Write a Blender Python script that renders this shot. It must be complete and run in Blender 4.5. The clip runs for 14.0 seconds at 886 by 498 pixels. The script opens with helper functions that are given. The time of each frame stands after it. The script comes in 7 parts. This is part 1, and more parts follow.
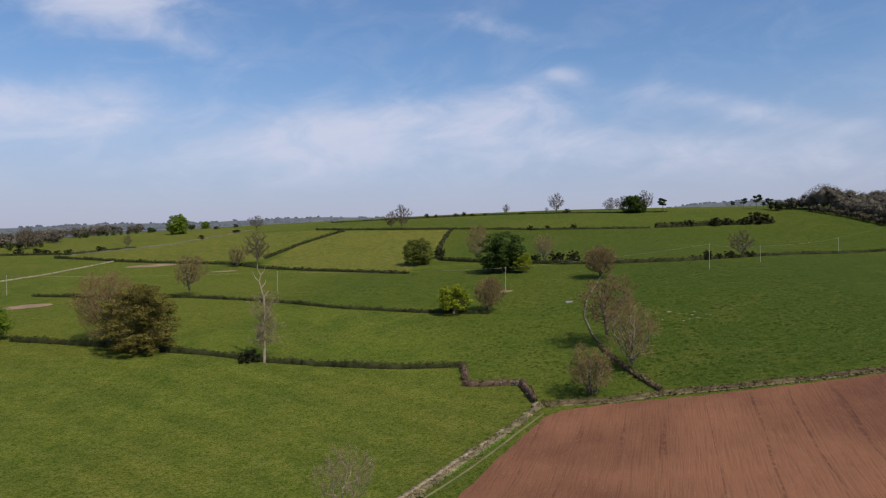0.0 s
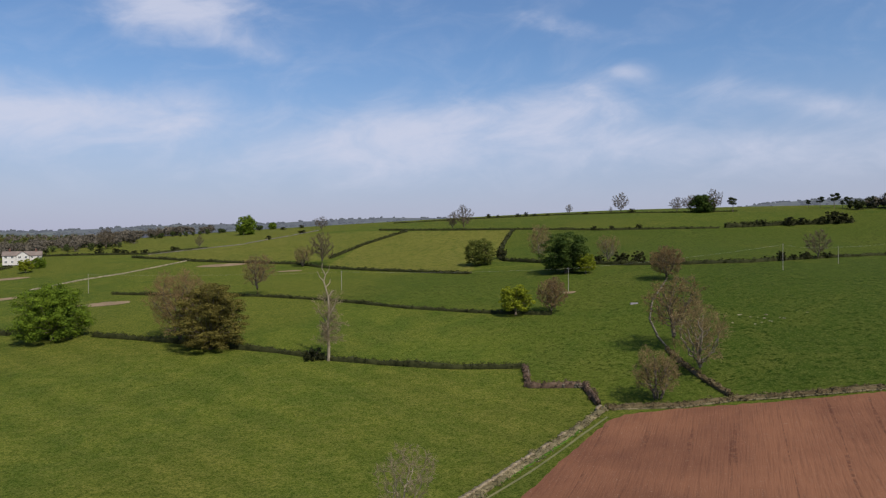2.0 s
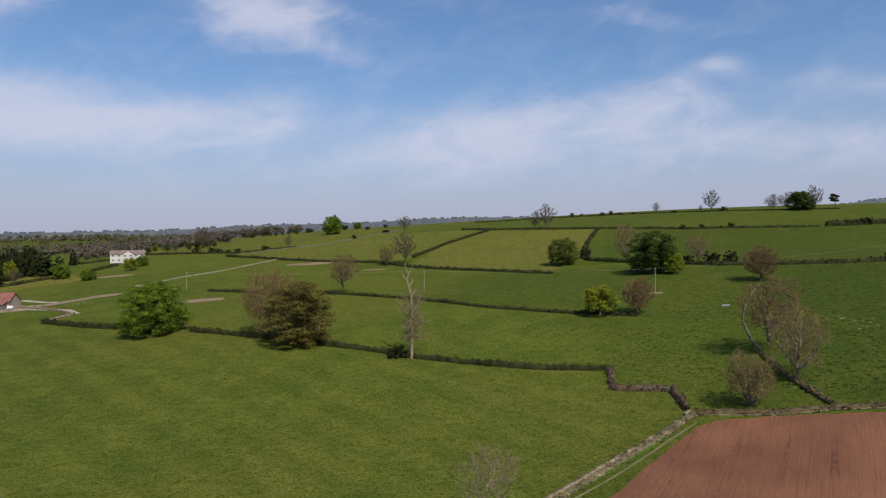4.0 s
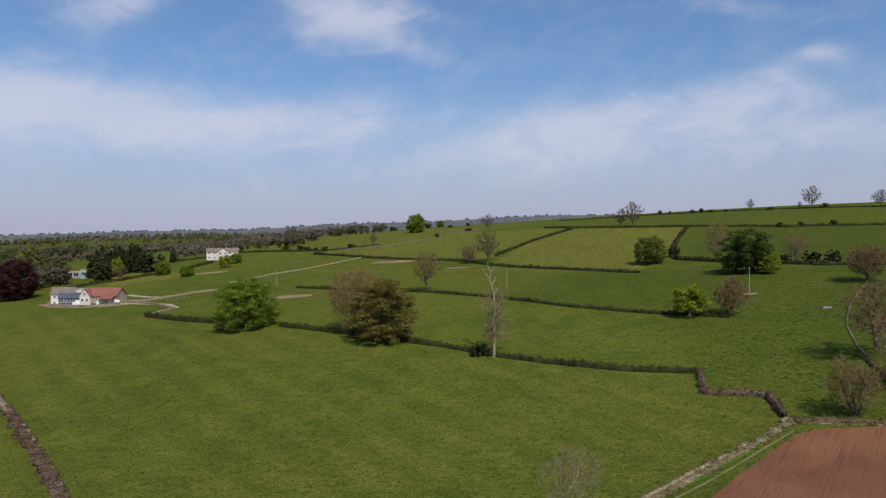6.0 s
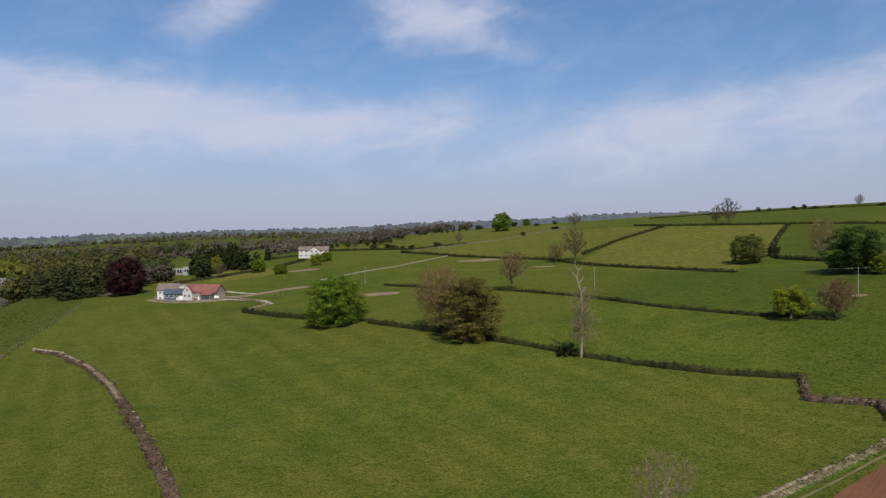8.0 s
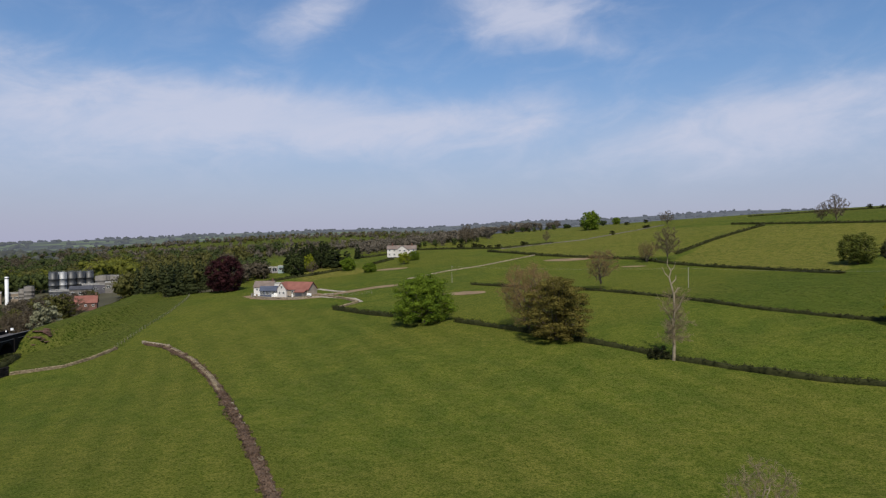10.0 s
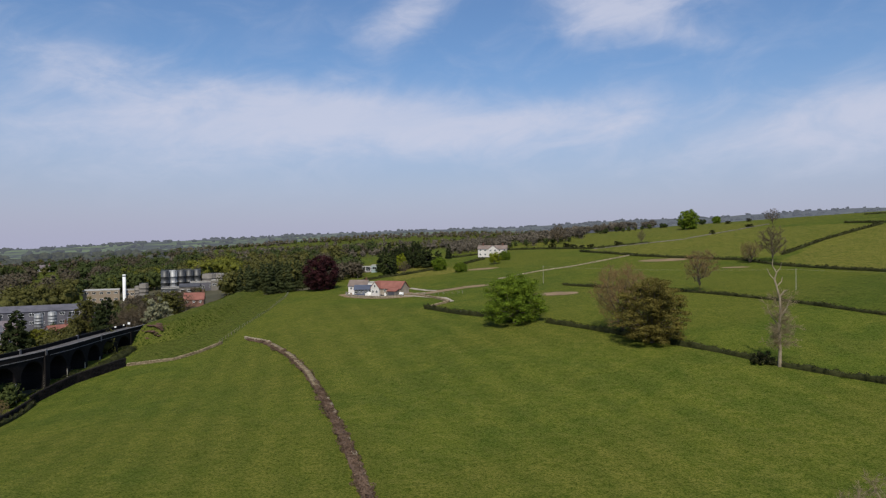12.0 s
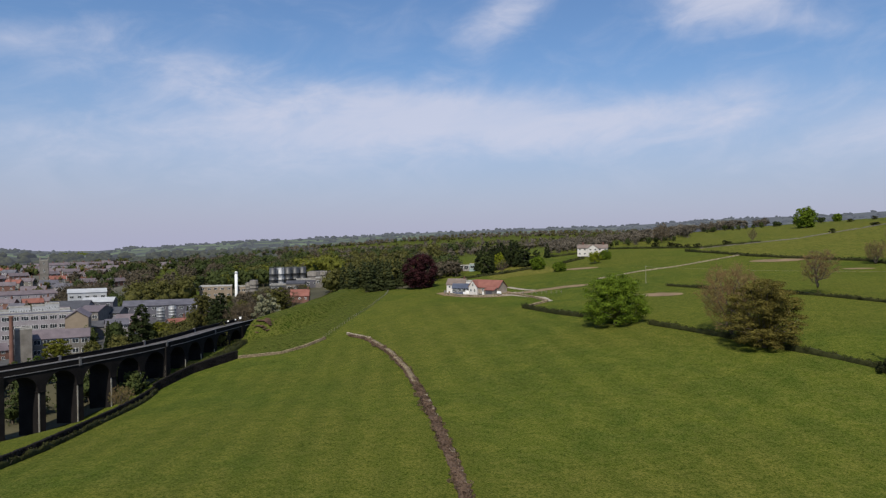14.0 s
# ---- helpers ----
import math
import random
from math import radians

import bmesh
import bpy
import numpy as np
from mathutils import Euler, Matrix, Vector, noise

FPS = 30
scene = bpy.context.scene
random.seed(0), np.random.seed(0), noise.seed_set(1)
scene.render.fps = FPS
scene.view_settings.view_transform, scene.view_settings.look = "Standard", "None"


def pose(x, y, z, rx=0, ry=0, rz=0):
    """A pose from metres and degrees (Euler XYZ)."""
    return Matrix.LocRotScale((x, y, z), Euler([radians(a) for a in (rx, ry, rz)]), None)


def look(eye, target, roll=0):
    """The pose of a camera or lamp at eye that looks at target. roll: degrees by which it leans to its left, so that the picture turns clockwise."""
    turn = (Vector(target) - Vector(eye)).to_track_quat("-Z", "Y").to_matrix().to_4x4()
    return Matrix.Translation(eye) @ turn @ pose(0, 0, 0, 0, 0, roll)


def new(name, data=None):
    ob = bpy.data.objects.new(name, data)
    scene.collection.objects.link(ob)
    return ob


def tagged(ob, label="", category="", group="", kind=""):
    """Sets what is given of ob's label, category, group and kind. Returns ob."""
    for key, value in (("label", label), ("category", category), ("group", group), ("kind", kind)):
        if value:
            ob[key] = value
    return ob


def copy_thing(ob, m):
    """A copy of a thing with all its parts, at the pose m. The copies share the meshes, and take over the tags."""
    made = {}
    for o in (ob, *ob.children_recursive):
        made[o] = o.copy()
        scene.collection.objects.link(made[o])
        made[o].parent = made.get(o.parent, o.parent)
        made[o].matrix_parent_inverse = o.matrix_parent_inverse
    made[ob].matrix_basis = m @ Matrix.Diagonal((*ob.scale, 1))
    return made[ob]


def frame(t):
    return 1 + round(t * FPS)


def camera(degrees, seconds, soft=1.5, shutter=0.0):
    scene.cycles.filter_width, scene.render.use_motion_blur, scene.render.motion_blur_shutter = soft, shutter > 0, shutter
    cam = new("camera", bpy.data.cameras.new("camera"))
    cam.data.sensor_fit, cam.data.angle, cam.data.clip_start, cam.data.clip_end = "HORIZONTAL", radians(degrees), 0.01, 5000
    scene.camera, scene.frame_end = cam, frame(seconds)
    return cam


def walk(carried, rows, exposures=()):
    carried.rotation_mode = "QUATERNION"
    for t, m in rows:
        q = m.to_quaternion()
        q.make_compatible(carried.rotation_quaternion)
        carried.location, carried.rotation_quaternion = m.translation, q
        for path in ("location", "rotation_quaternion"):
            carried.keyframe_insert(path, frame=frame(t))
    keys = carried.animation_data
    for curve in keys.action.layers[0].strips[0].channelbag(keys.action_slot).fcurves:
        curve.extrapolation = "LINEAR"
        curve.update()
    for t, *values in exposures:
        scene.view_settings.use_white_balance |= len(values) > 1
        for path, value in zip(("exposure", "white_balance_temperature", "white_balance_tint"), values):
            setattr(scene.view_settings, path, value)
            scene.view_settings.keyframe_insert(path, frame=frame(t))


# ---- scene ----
# The camera hovers 40 m over the near pasture and pans to its left.
EYE = 40.0
PAN = [  # seconds, yaw to the left, pitch, roll
    (0.0, 0.000, -0.59, -0.65),
    (0.5, 1.077, -0.55, -0.66),
    (1.0, 2.204, -0.53, -0.65),
    (1.5, 3.538, -0.52, -0.64),
    (2.0, 5.107, -0.50, -0.63),
    (2.5, 6.794, -0.48, -0.64),
    (3.0, 8.479, -0.48, -0.64),
    (5.5, 17.035, -0.52, -0.61),
    (6.0, 18.731, -0.55, -0.59),
    (6.5, 20.519, -0.56, -0.61),
    (7.0, 22.278, -0.57, -0.64),
    (7.5, 24.051, -0.59, -0.64),
    (8.0, 25.821, -0.60, -0.64),
    (10.5, 34.834, -0.56, -0.64),
    (11.0, 36.705, -0.52, -0.65),
    (11.5, 38.580, -0.52, -0.65),
    (12.0, 40.491, -0.52, -0.65),
    (12.5, 42.412, -0.52, -0.64),
    (13.0, 44.360, -0.52, -0.64),
    (13.5, 46.444, -0.52, -0.63),
    (14.0, 48.589, -0.52, -0.58)]
cam = camera(65.24, 14.0, soft=1.25)
walk(cam, [(t, pose(0, 0, EYE, 90 + p, 0, y) @ pose(0, 0, 0, 0, 0, r)) for t, y, p, r in PAN],
     exposures=[(0.0, 0.02, 6450, 11), (3.0, 0.0, 6450, 11), (6.0, -0.06, 6450, 11), (11.5, -0.06, 6450, 11), (14.0, -0.02, 6450, 11)])
# ---- light: a clear spring day, sun high behind the camera's right shoulder, thin cirrus ----
SUN_EL, SUN_AZ = radians(50), radians(141)  # azimuth clockwise from +y
sun_dir = Vector((math.sin(SUN_AZ) * math.cos(SUN_EL), math.cos(SUN_AZ) * math.cos(SUN_EL), math.sin(SUN_EL)))
sun = new("sun", bpy.data.lights.new("sun", "SUN"))
sun.data.energy, sun.data.angle, sun.data.color = 4.6, radians(0.5), (1.0, 0.93, 0.79)
sun.matrix_world = look(sun_dir * 900, (0, 0, 0))
scene.view_settings.exposure = 0.0


class Nodes:
    """A short hand for node trees."""

    def __init__(self, tree):
        self.tree, self.nodes, self.links = tree, tree.nodes, tree.links

    def add(self, kind, **values):
        n = self.nodes.new(kind)
        for key, value in values.items():
            n.inputs[key.replace("_", " ")].default_value = value
        return n

    def set(self, socket, value):
        if isinstance(value, bpy.types.NodeSocket):
            self.links.new(value, socket)
        else:
            socket.default_value = value

    def math(self, op, a, b=0.0, c=0.0, clamp=False):
        n = self.nodes.new("ShaderNodeMath")
        n.operation, n.use_clamp = op, clamp
        for s, v in zip(n.inputs, (a, b, c)):
            self.set(s, v)
        return n.outputs[0]

    def mix(self, f, a, b, blend="MIX"):
        n = self.nodes.new("ShaderNodeMix")
        n.data_type, n.blend_type = "RGBA", blend
        self.set(n.inputs[0], f)
        for s, v in ((n.inputs[6], a), (n.inputs[7], b)):
            self.set(s, v if isinstance(v, bpy.types.NodeSocket) else (*v[:3], 1))
        return n.outputs[2]

    def noise(self, vector, scale, detail=4.0, rough=0.55, distort=0.0):
        n = self.add("ShaderNodeTexNoise", Scale=scale, Detail=detail, Roughness=rough, Distortion=distort)
        self.set(n.inputs["Vector"], vector)
        return n.outputs["Fac"]

    def band(self, value, low, high):
        n = self.nodes.new("ShaderNodeMapRange")
        n.interpolation_type = "SMOOTHSTEP"
        self.set(n.inputs[0], value)
        n.inputs[1].default_value, n.inputs[2].default_value = low, high
        return n.outputs[0]


world = bpy.data.worlds.new("sky")
scene.world = world
world.use_nodes = True
W = Nodes(world.node_tree)
W.nodes.clear()
sky = W.nodes.new("ShaderNodeTexSky")
sky.sky_type, sky.sun_disc = "NISHITA", False
sky.sun_elevation, sky.sun_rotation = SUN_EL, SUN_AZ
sky.air_density, sky.dust_density, sky.ozone_density = 1.1, 1.4, 1.6
tc = W.nodes.new("ShaderNodeTexCoord").outputs["Generated"]
sep = W.nodes.new("ShaderNodeSeparateXYZ")
W.links.new(tc, sep.inputs[0])
up = W.math("MAXIMUM", sep.outputs[2], 0.0)
az = W.math("MULTIPLY", W.math("ARCTAN2", W.math("MULTIPLY", sep.outputs[0], -1.0), sep.outputs[1]), 57.2958)
el = W.math("MULTIPLY", W.math("ARCSINE", sep.outputs[2]), 57.2958)
wisp_uv = W.nodes.new("ShaderNodeCombineXYZ")
W.set(wisp_uv.inputs[0], W.math("ADD", W.math("MULTIPLY", az, 0.065), W.math("MULTIPLY", el, 0.03)))
W.set(wisp_uv.inputs[1], W.math("MULTIPLY", el, 0.13))
curl = W.noise(wisp_uv.outputs[0], 2.4, 7.0, 0.6, 0.6)
fine = W.noise(wisp_uv.outputs[0], 7.0, 6.0, 0.62, 0.4)
WISPS = [  # azimuth, elevation, half width, half height, slope, strength
    (26.5, 18.3, 6.5, 3.2, -0.12, 0.95), (20.0, 15.2, 4.0, 1.0, -0.25, 0.35), (-3.8, 10.6, 5.5, 1.8, 0.03, 0.68), (-3.0, 8.0, 18.0, 4.5, 0.0, 0.26), (-7.5, 12.2, 2.5, 1.2, -0.5, 0.30),
    (9.0, 8.8, 6.5, 2.4, 0.1, 0.62), (9.5, 11.5, 3.0, 1.2, 0.4, 0.30), (-5.2, 16.9, 7.0, 0.9, -0.22, 0.48), (-24.0, 9.6, 9.0, 1.1, -0.26, 0.58), (31.0, 9.6, 8.0, 2.0, 0.1, 0.62),
    (-9.8, 13.3, 1.6, 0.6, -0.1, 0.5), (43.5, 18.2, 5.0, 2.4, 0.45, 0.72), (70.0, 13.2, 15.0, 2.2, -0.11, 0.48), (50.0, 11.2, 15.0, 2.4, -0.12, 0.28), (24.0, 9.5, 14.0, 2.6, -0.05, 0.30), (56.0, 9.0, 12.0, 2.6, 0.14, 0.66),
    (43.0, 9.6, 7.0, 2.2, 0.1, 0.58), (-27.0, 5.6, 9.0, 1.5, -0.08, 0.45), (78.0, 15.0, 10.0, 1.3, 0.25, 0.25), (66.0, 9.0, 16.0, 3.2, -0.05, 0.34), (78.0, 7.5, 12.0, 1.6, 0.1, 0.42), (15.0, 6.0, 25.0, 2.0, 0.0, 0.30), (-12.0, 7.6, 14.0, 1.4, -0.05, 0.40)]
cover = None
for a, e, wa, we, slope, strength in WISPS:
    da = W.math("SUBTRACT", az, a)
    de = W.math("SUBTRACT", W.math("SUBTRACT", el, e), W.math("MULTIPLY", da, -slope))
    q = W.math("ADD", W.math("POWER", W.math("ABSOLUTE", W.math("DIVIDE", da, wa)), 2.0), W.math("POWER", W.math("ABSOLUTE", W.math("DIVIDE", de, we)), 2.0))
    g = W.math("MULTIPLY", W.math("EXPONENT", W.math("MULTIPLY", q, -0.9)), strength)
    cover = g if cover is None else W.math("ADD", cover, g)
ragged = W.math("ADD", W.math("MULTIPLY", W.math("SUBTRACT", curl, 0.5), 0.95), W.math("MULTIPLY", W.math("SUBTRACT", fine, 0.5), 0.36))
torn = W.math("ADD", cover, W.math("MULTIPLY", ragged, W.math("ADD", 0.35, W.math("MINIMUM", cover, 0.8))))
veil = W.math("MULTIPLY", W.band(curl, 0.40, 0.78), W.math("MULTIPLY", W.band(el, 1.0, 6.0), 0.17))
low_haze = W.math("MULTIPLY", W.math("SUBTRACT", 1.0, W.band(el, -3.0, 15.5)), 0.93)
cloud = W.math("ADD", W.math("MULTIPLY", W.band(torn, 0.12, 1.15), 0.92), veil, clamp=True)
clear = W.mix(1.0, sky.outputs[0], (0.79, 0.985, 1.22), "MULTIPLY")
haze = W.mix(low_haze, clear, (4.55, 4.58, 6.15))
white = W.mix(W.math("MULTIPLY", cloud, 0.80), haze, (6.2, 6.45, 7.7))
back = W.add("ShaderNodeBackground", Strength=0.10)
W.links.new(white, back.inputs["Color"])
W.links.new(back.outputs[0], W.nodes.new("ShaderNodeOutputWorld").inputs[0])


# ---- materials ----
def surface(name, dark, light, scale=1.0, fine=12.0, rough=0.9, bump=0.0, metal=0.0, island=0.0, spec=0.3, through_light=0.0, stretch=(1, 1, 1), random_piece=0.0):
    """A procedural surface that varies between two colours at two scales, by island and by piece."""
    m = bpy.data.materials.new(name)
    m.use_nodes = True
    n = Nodes(m.node_tree)
    p = n.nodes["Principled BSDF"]
    where = n.nodes.new("ShaderNodeNewGeometry")
    place = where.outputs["Position"]
    if stretch != (1, 1, 1):
        v = n.nodes.new("ShaderNodeVectorMath")
        v.operation = "MULTIPLY"
        n.links.new(place, v.inputs[0])
        v.inputs[1].default_value = stretch
        place = v.outputs[0]
    big, small = n.noise(place, scale), n.noise(place, fine, 3.0, 0.65)
    f = n.math("ADD", n.math("MULTIPLY", n.math("SUBTRACT", big, 0.5), 1.6), n.math("MULTIPLY", n.math("SUBTRACT", small, 0.5), 0.9))
    if island:
        f = n.math("ADD", f, n.math("MULTIPLY", n.math("SUBTRACT", where.outputs["Random Per Island"], 0.5), island))
    if random_piece:
        r = n.nodes.new("ShaderNodeObjectInfo").outputs["Random"]
        f = n.math("ADD", f, n.math("MULTIPLY", n.math("SUBTRACT", r, 0.5), random_piece))
    f = n.math("ADD", f, 0.5, clamp=True)
    colour = n.mix(f, dark, light)
    n.links.new(colour, p.inputs["Base Color"])
    p.inputs["Roughness"].default_value, p.inputs["Metallic"].default_value = rough, metal
    p.inputs["Specular IOR Level"].default_value = spec
    if bump:
        b = n.add("ShaderNodeBump", Strength=bump, Distance=0.1)
        n.links.new(small, b.inputs["Height"])
        n.links.new(b.outputs[0], p.inputs["Normal"])
    if through_light:
        t = n.nodes.new("ShaderNodeBsdfTranslucent")
        n.links.new(colour, t.inputs["Color"])
        mixer = n.nodes.new("ShaderNodeMixShader")
        mixer.inputs[0].default_value = through_light
        n.links.new(p.outputs[0], mixer.inputs[1])
        n.links.new(t.outputs[0], mixer.inputs[2])
        n.links.new(mixer.outputs[0], n.nodes["Material Output"].inputs[0])
    return m


def leaf_surface(name, dark, light, through_light=0.12):
    return surface(name, dark, light, 0.25, 2.0, 0.7, 0, 0, 0.30, 0.08, through_light)


LEAF_GREEN = leaf_surface("leaf_green", (0.038, 0.070, 0.006), (0.145, 0.198, 0.017))
LEAF_YELLOW = leaf_surface("leaf_yellow_green", (0.075, 0.10, 0.006), (0.25, 0.27, 0.018))
LEAF_DARK = leaf_surface("leaf_dark_green", (0.018, 0.036, 0.007), (0.064, 0.092, 0.016))
LEAF_OAK = leaf_surface("leaf_oak_bronze", (0.042, 0.039, 0.009), (0.160, 0.130, 0.030))
LEAF_OLIVE = leaf_surface("leaf_olive", (0.040, 0.052, 0.010), (0.125, 0.135, 0.024))
LEAF_PURPLE = leaf_surface("leaf_copper", (0.013, 0.005, 0.006), (0.052, 0.016, 0.018))
LEAF_CONIFER = leaf_surface("needle_dark", (0.011, 0.017, 0.006), (0.036, 0.045, 0.014), 0.1)
LEAF_BUD = leaf_surface("bud_brown", (0.050, 0.038, 0.026), (0.135, 0.104, 0.070), 0.15)
LEAF_WILLOW = leaf_surface("leaf_pale", (0.11, 0.112, 0.066), (0.27, 0.265, 0.16))
LEAF_HEDGE = leaf_surface("leaf_hedge", (0.012, 0.015, 0.005), (0.050, 0.052, 0.017), 0.1)
LEAF_LIME = leaf_surface("leaf_lime", (0.055, 0.062, 0.008), (0.16, 0.155, 0.020))
WOOD_OLIVE = surface("wood_olive", (0.0310, 0.0330, 0.0093), (0.1011, 0.0949, 0.0248), 0.075, 1.2, 0.7, 0, 0, 0.18, 0.08)
WOOD_DARK = surface("wood_dark", (0.0165, 0.0268, 0.0083), (0.0619, 0.0743, 0.0206), 0.075, 1.2, 0.7, 0, 0, 0.18, 0.08)
WOOD_BROWN = surface("wood_brown", (0.0351, 0.0289, 0.0196), (0.1032, 0.0846, 0.0557), 0.075, 1.2, 0.7, 0, 0, 0.18, 0.08)
WOOD_GREY = surface("wood_grey_brown", (0.0504, 0.0432, 0.0324), (0.1500, 0.1272, 0.0960), 0.075, 1.2, 0.7, 0, 0, 0.18, 0.08)
WOOD_SPRING = surface("wood_spring", (0.0447, 0.0533, 0.0077), (0.1290, 0.1290, 0.0189), 0.075, 1.2, 0.7, 0, 0, 0.18, 0.08)
WOOD_FIR = surface("wood_fir", (0.0120, 0.0170, 0.0060), (0.0440, 0.0500, 0.0160), 0.075, 1.2, 0.7, 0, 0, 0.18, 0.08)
BRAMBLE = leaf_surface("dead_bramble", (0.055, 0.040, 0.020), (0.170, 0.128, 0.066), 0.1)
BRAMBLE_RED = leaf_surface("dead_bramble_red", (0.052, 0.033, 0.022), (0.175, 0.118, 0.080), 0.1)
DRY_GRASS = leaf_surface("dry_grass_blades", (0.09, 0.078, 0.038), (0.27, 0.22, 0.125), 0.15)
GRASS_BLADE = leaf_surface("grass_blades", (0.035, 0.085, 0.008), (0.10, 0.17, 0.022), 0.2)
BARK = surface("bark", (0.055, 0.042, 0.030), (0.17, 0.135, 0.10), 0.8, 6, 0.95, 0.5)
BARK_GREY = surface("bark_grey", (0.085, 0.068, 0.048), (0.27, 0.225, 0.16), 0.8, 6, 0.9, 0.4)
BARK_PALE = surface("bark_pale", (0.12, 0.096, 0.062), (0.32, 0.265, 0.185), 0.8, 6, 0.9, 0.4)
TWIG = surface("twig", (0.105, 0.072, 0.030), (0.255, 0.180, 0.078), 0.5, 4, 0.9, 0, 0, 0.8)
TWIG_DARK = surface("twig_dark", (0.055, 0.041, 0.024), (0.140, 0.106, 0.064), 0.5, 4, 0.9, 0, 0, 0.8)
TWIG_RED = surface("twig_reddish", (0.100, 0.062, 0.025), (0.240, 0.154, 0.064), 0.5, 4, 0.9, 0, 0, 0.8)
TWIG_PALE = surface("twig_pale", (0.12, 0.092, 0.050), (0.26, 0.205, 0.12), 0.5, 4, 0.9, 0, 0, 0.8)
STONE = surface("dry_stone", (0.15, 0.118, 0.08), (0.37, 0.31, 0.225), 0.7, 5, 0.95, 0.6, 0, 0.7)
STONE_TAN = surface("tan_field_stone", (0.120, 0.090, 0.052), (0.29, 0.230, 0.145), 0.7, 5, 0.95, 0.6, 0, 0.7)
STONE_DARK = surface("mossy_stone", (0.05, 0.045, 0.032), (0.17, 0.145, 0.105), 0.7, 5, 0.95, 0.6, 0, 1.0)
STONE_GREY = surface("grey_rubble_stone", (0.10, 0.090, 0.078), (0.21, 0.192, 0.17), 0.4, 3.5, 0.9, 0.4)
STONE_WALL = surface("coursed_stone", (0.20, 0.165, 0.125), (0.38, 0.32, 0.25), 0.4, 3.5, 0.9, 0.4)
ENG_BRICK = surface("near_black_brick", (0.005, 0.0045, 0.005), (0.020, 0.017, 0.016), 0.25, 3.0, 0.9, 0.3, spec=0.1)
# Pale tone that paints sunlight on the pier edges.
PIER_LIT = surface("pier_lit_edge", (0.20, 0.18, 0.15), (0.44, 0.40, 0.34), 0.6, 3, 0.9, 0.3)
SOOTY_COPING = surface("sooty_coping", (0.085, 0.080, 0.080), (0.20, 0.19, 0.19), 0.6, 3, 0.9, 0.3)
COPING = surface("coping_stone", (0.20, 0.19, 0.17), (0.44, 0.42, 0.38), 0.6, 3, 0.9, 0.3)
BALLAST = surface("track_bed", (0.045, 0.042, 0.043), (0.12, 0.112, 0.112), 0.5, 4, 0.95, 0.4)
RENDER_WHITE = surface("white_render", (0.44, 0.41, 0.38), (0.62, 0.59, 0.55), 0.3, 3, 0.85)
RENDER_CREAM = surface("cream_render", (0.19, 0.146, 0.104), (0.27, 0.215, 0.155), 0.3, 3, 0.85)
# The lilac cast in this concrete stands in for haze over the town.
CONCRETE = surface("pale_concrete", (0.20, 0.180, 0.188), (0.31, 0.282, 0.292), 0.3, 3, 0.9)
BRICK_RED = surface("red_brick", (0.10, 0.050, 0.038), (0.19, 0.100, 0.075), 0.5, 4, 0.9, 0.3)
TILE_RED = surface("red_roof_tile", (0.15, 0.055, 0.042), (0.25, 0.105, 0.080), 0.4, 3, 0.85, 0.4)
TILE_BROWN = surface("brown_roof_tile", (0.11, 0.084, 0.070), (0.21, 0.165, 0.14), 0.4, 3, 0.85, 0.4)
# Slate tones carry a painted blue-lilac tint for the town's haze.
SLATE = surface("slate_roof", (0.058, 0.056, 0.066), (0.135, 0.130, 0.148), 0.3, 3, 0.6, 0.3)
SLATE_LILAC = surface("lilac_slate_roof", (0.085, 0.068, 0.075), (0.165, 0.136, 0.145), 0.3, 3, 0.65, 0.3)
ROOF_DARK = surface("dark_roof_felt", (0.035, 0.036, 0.042), (0.085, 0.085, 0.095), 0.2, 2, 0.7)
ROOF_PALE = surface("pale_metal_sheet", (0.30, 0.305, 0.31), (0.46, 0.465, 0.47), 0.2, 2, 0.5)
STEEL = surface("tank_steel", (0.14, 0.145, 0.15), (0.38, 0.385, 0.39), 0.4, 2, 0.5, 0, 0.1, 0, 0.5, 0, (1, 1, 0.1))
STEEL_DARK = surface("tank_dark", (0.022, 0.023, 0.025), (0.085, 0.086, 0.088), 0.4, 2, 0.5, 0, 0.1, 0, 0.5, 0, (1, 1, 0.1))
PAINT_WHITE = surface("white_paint", (0.68, 0.68, 0.66), (0.84, 0.84, 0.82), 0.5, 4, 0.5)
PAINT_NAVY = surface("navy_boarding", (0.045, 0.055, 0.085), (0.10, 0.115, 0.16), 0.5, 4, 0.6)
ROOF_NAVY = surface("blue_grey_sheet_roof", (0.040, 0.048, 0.072), (0.095, 0.108, 0.145), 0.2, 2, 0.6)
PAINT_TEAL = surface("teal_paint", (0.20, 0.27, 0.26), (0.30, 0.37, 0.36), 0.5, 4, 0.5)
POLE_WOOD = surface("weathered_pole", (0.24, 0.225, 0.19), (0.40, 0.375, 0.33), 0.6, 5, 0.9, 0.2, 0, 0, 0.3, 0, (4, 4, 0.4))
TIMBER = surface("grey_timber", (0.10, 0.09, 0.07), (0.24, 0.215, 0.175), 0.6, 5, 0.9, 0.2, 0, 0, 0.3, 0, (4, 4, 0.4))
WIRE = surface("pale_cable", (0.20, 0.20, 0.18), (0.34, 0.34, 0.31), 1, 5, 0.6)
STRAW_EARTH = surface("bare_sandy_earth", (0.13, 0.086, 0.046), (0.25, 0.175, 0.102), 0.15, 2.5, 0.95, 0.4)
GRAVEL = surface("pale_track", (0.19, 0.16, 0.12), (0.37, 0.32, 0.25), 0.2, 3, 0.95, 0.3)
TARMAC = surface("asphalt", (0.040, 0.040, 0.042), (0.085, 0.083, 0.080), 0.2, 4, 0.9, 0.2)
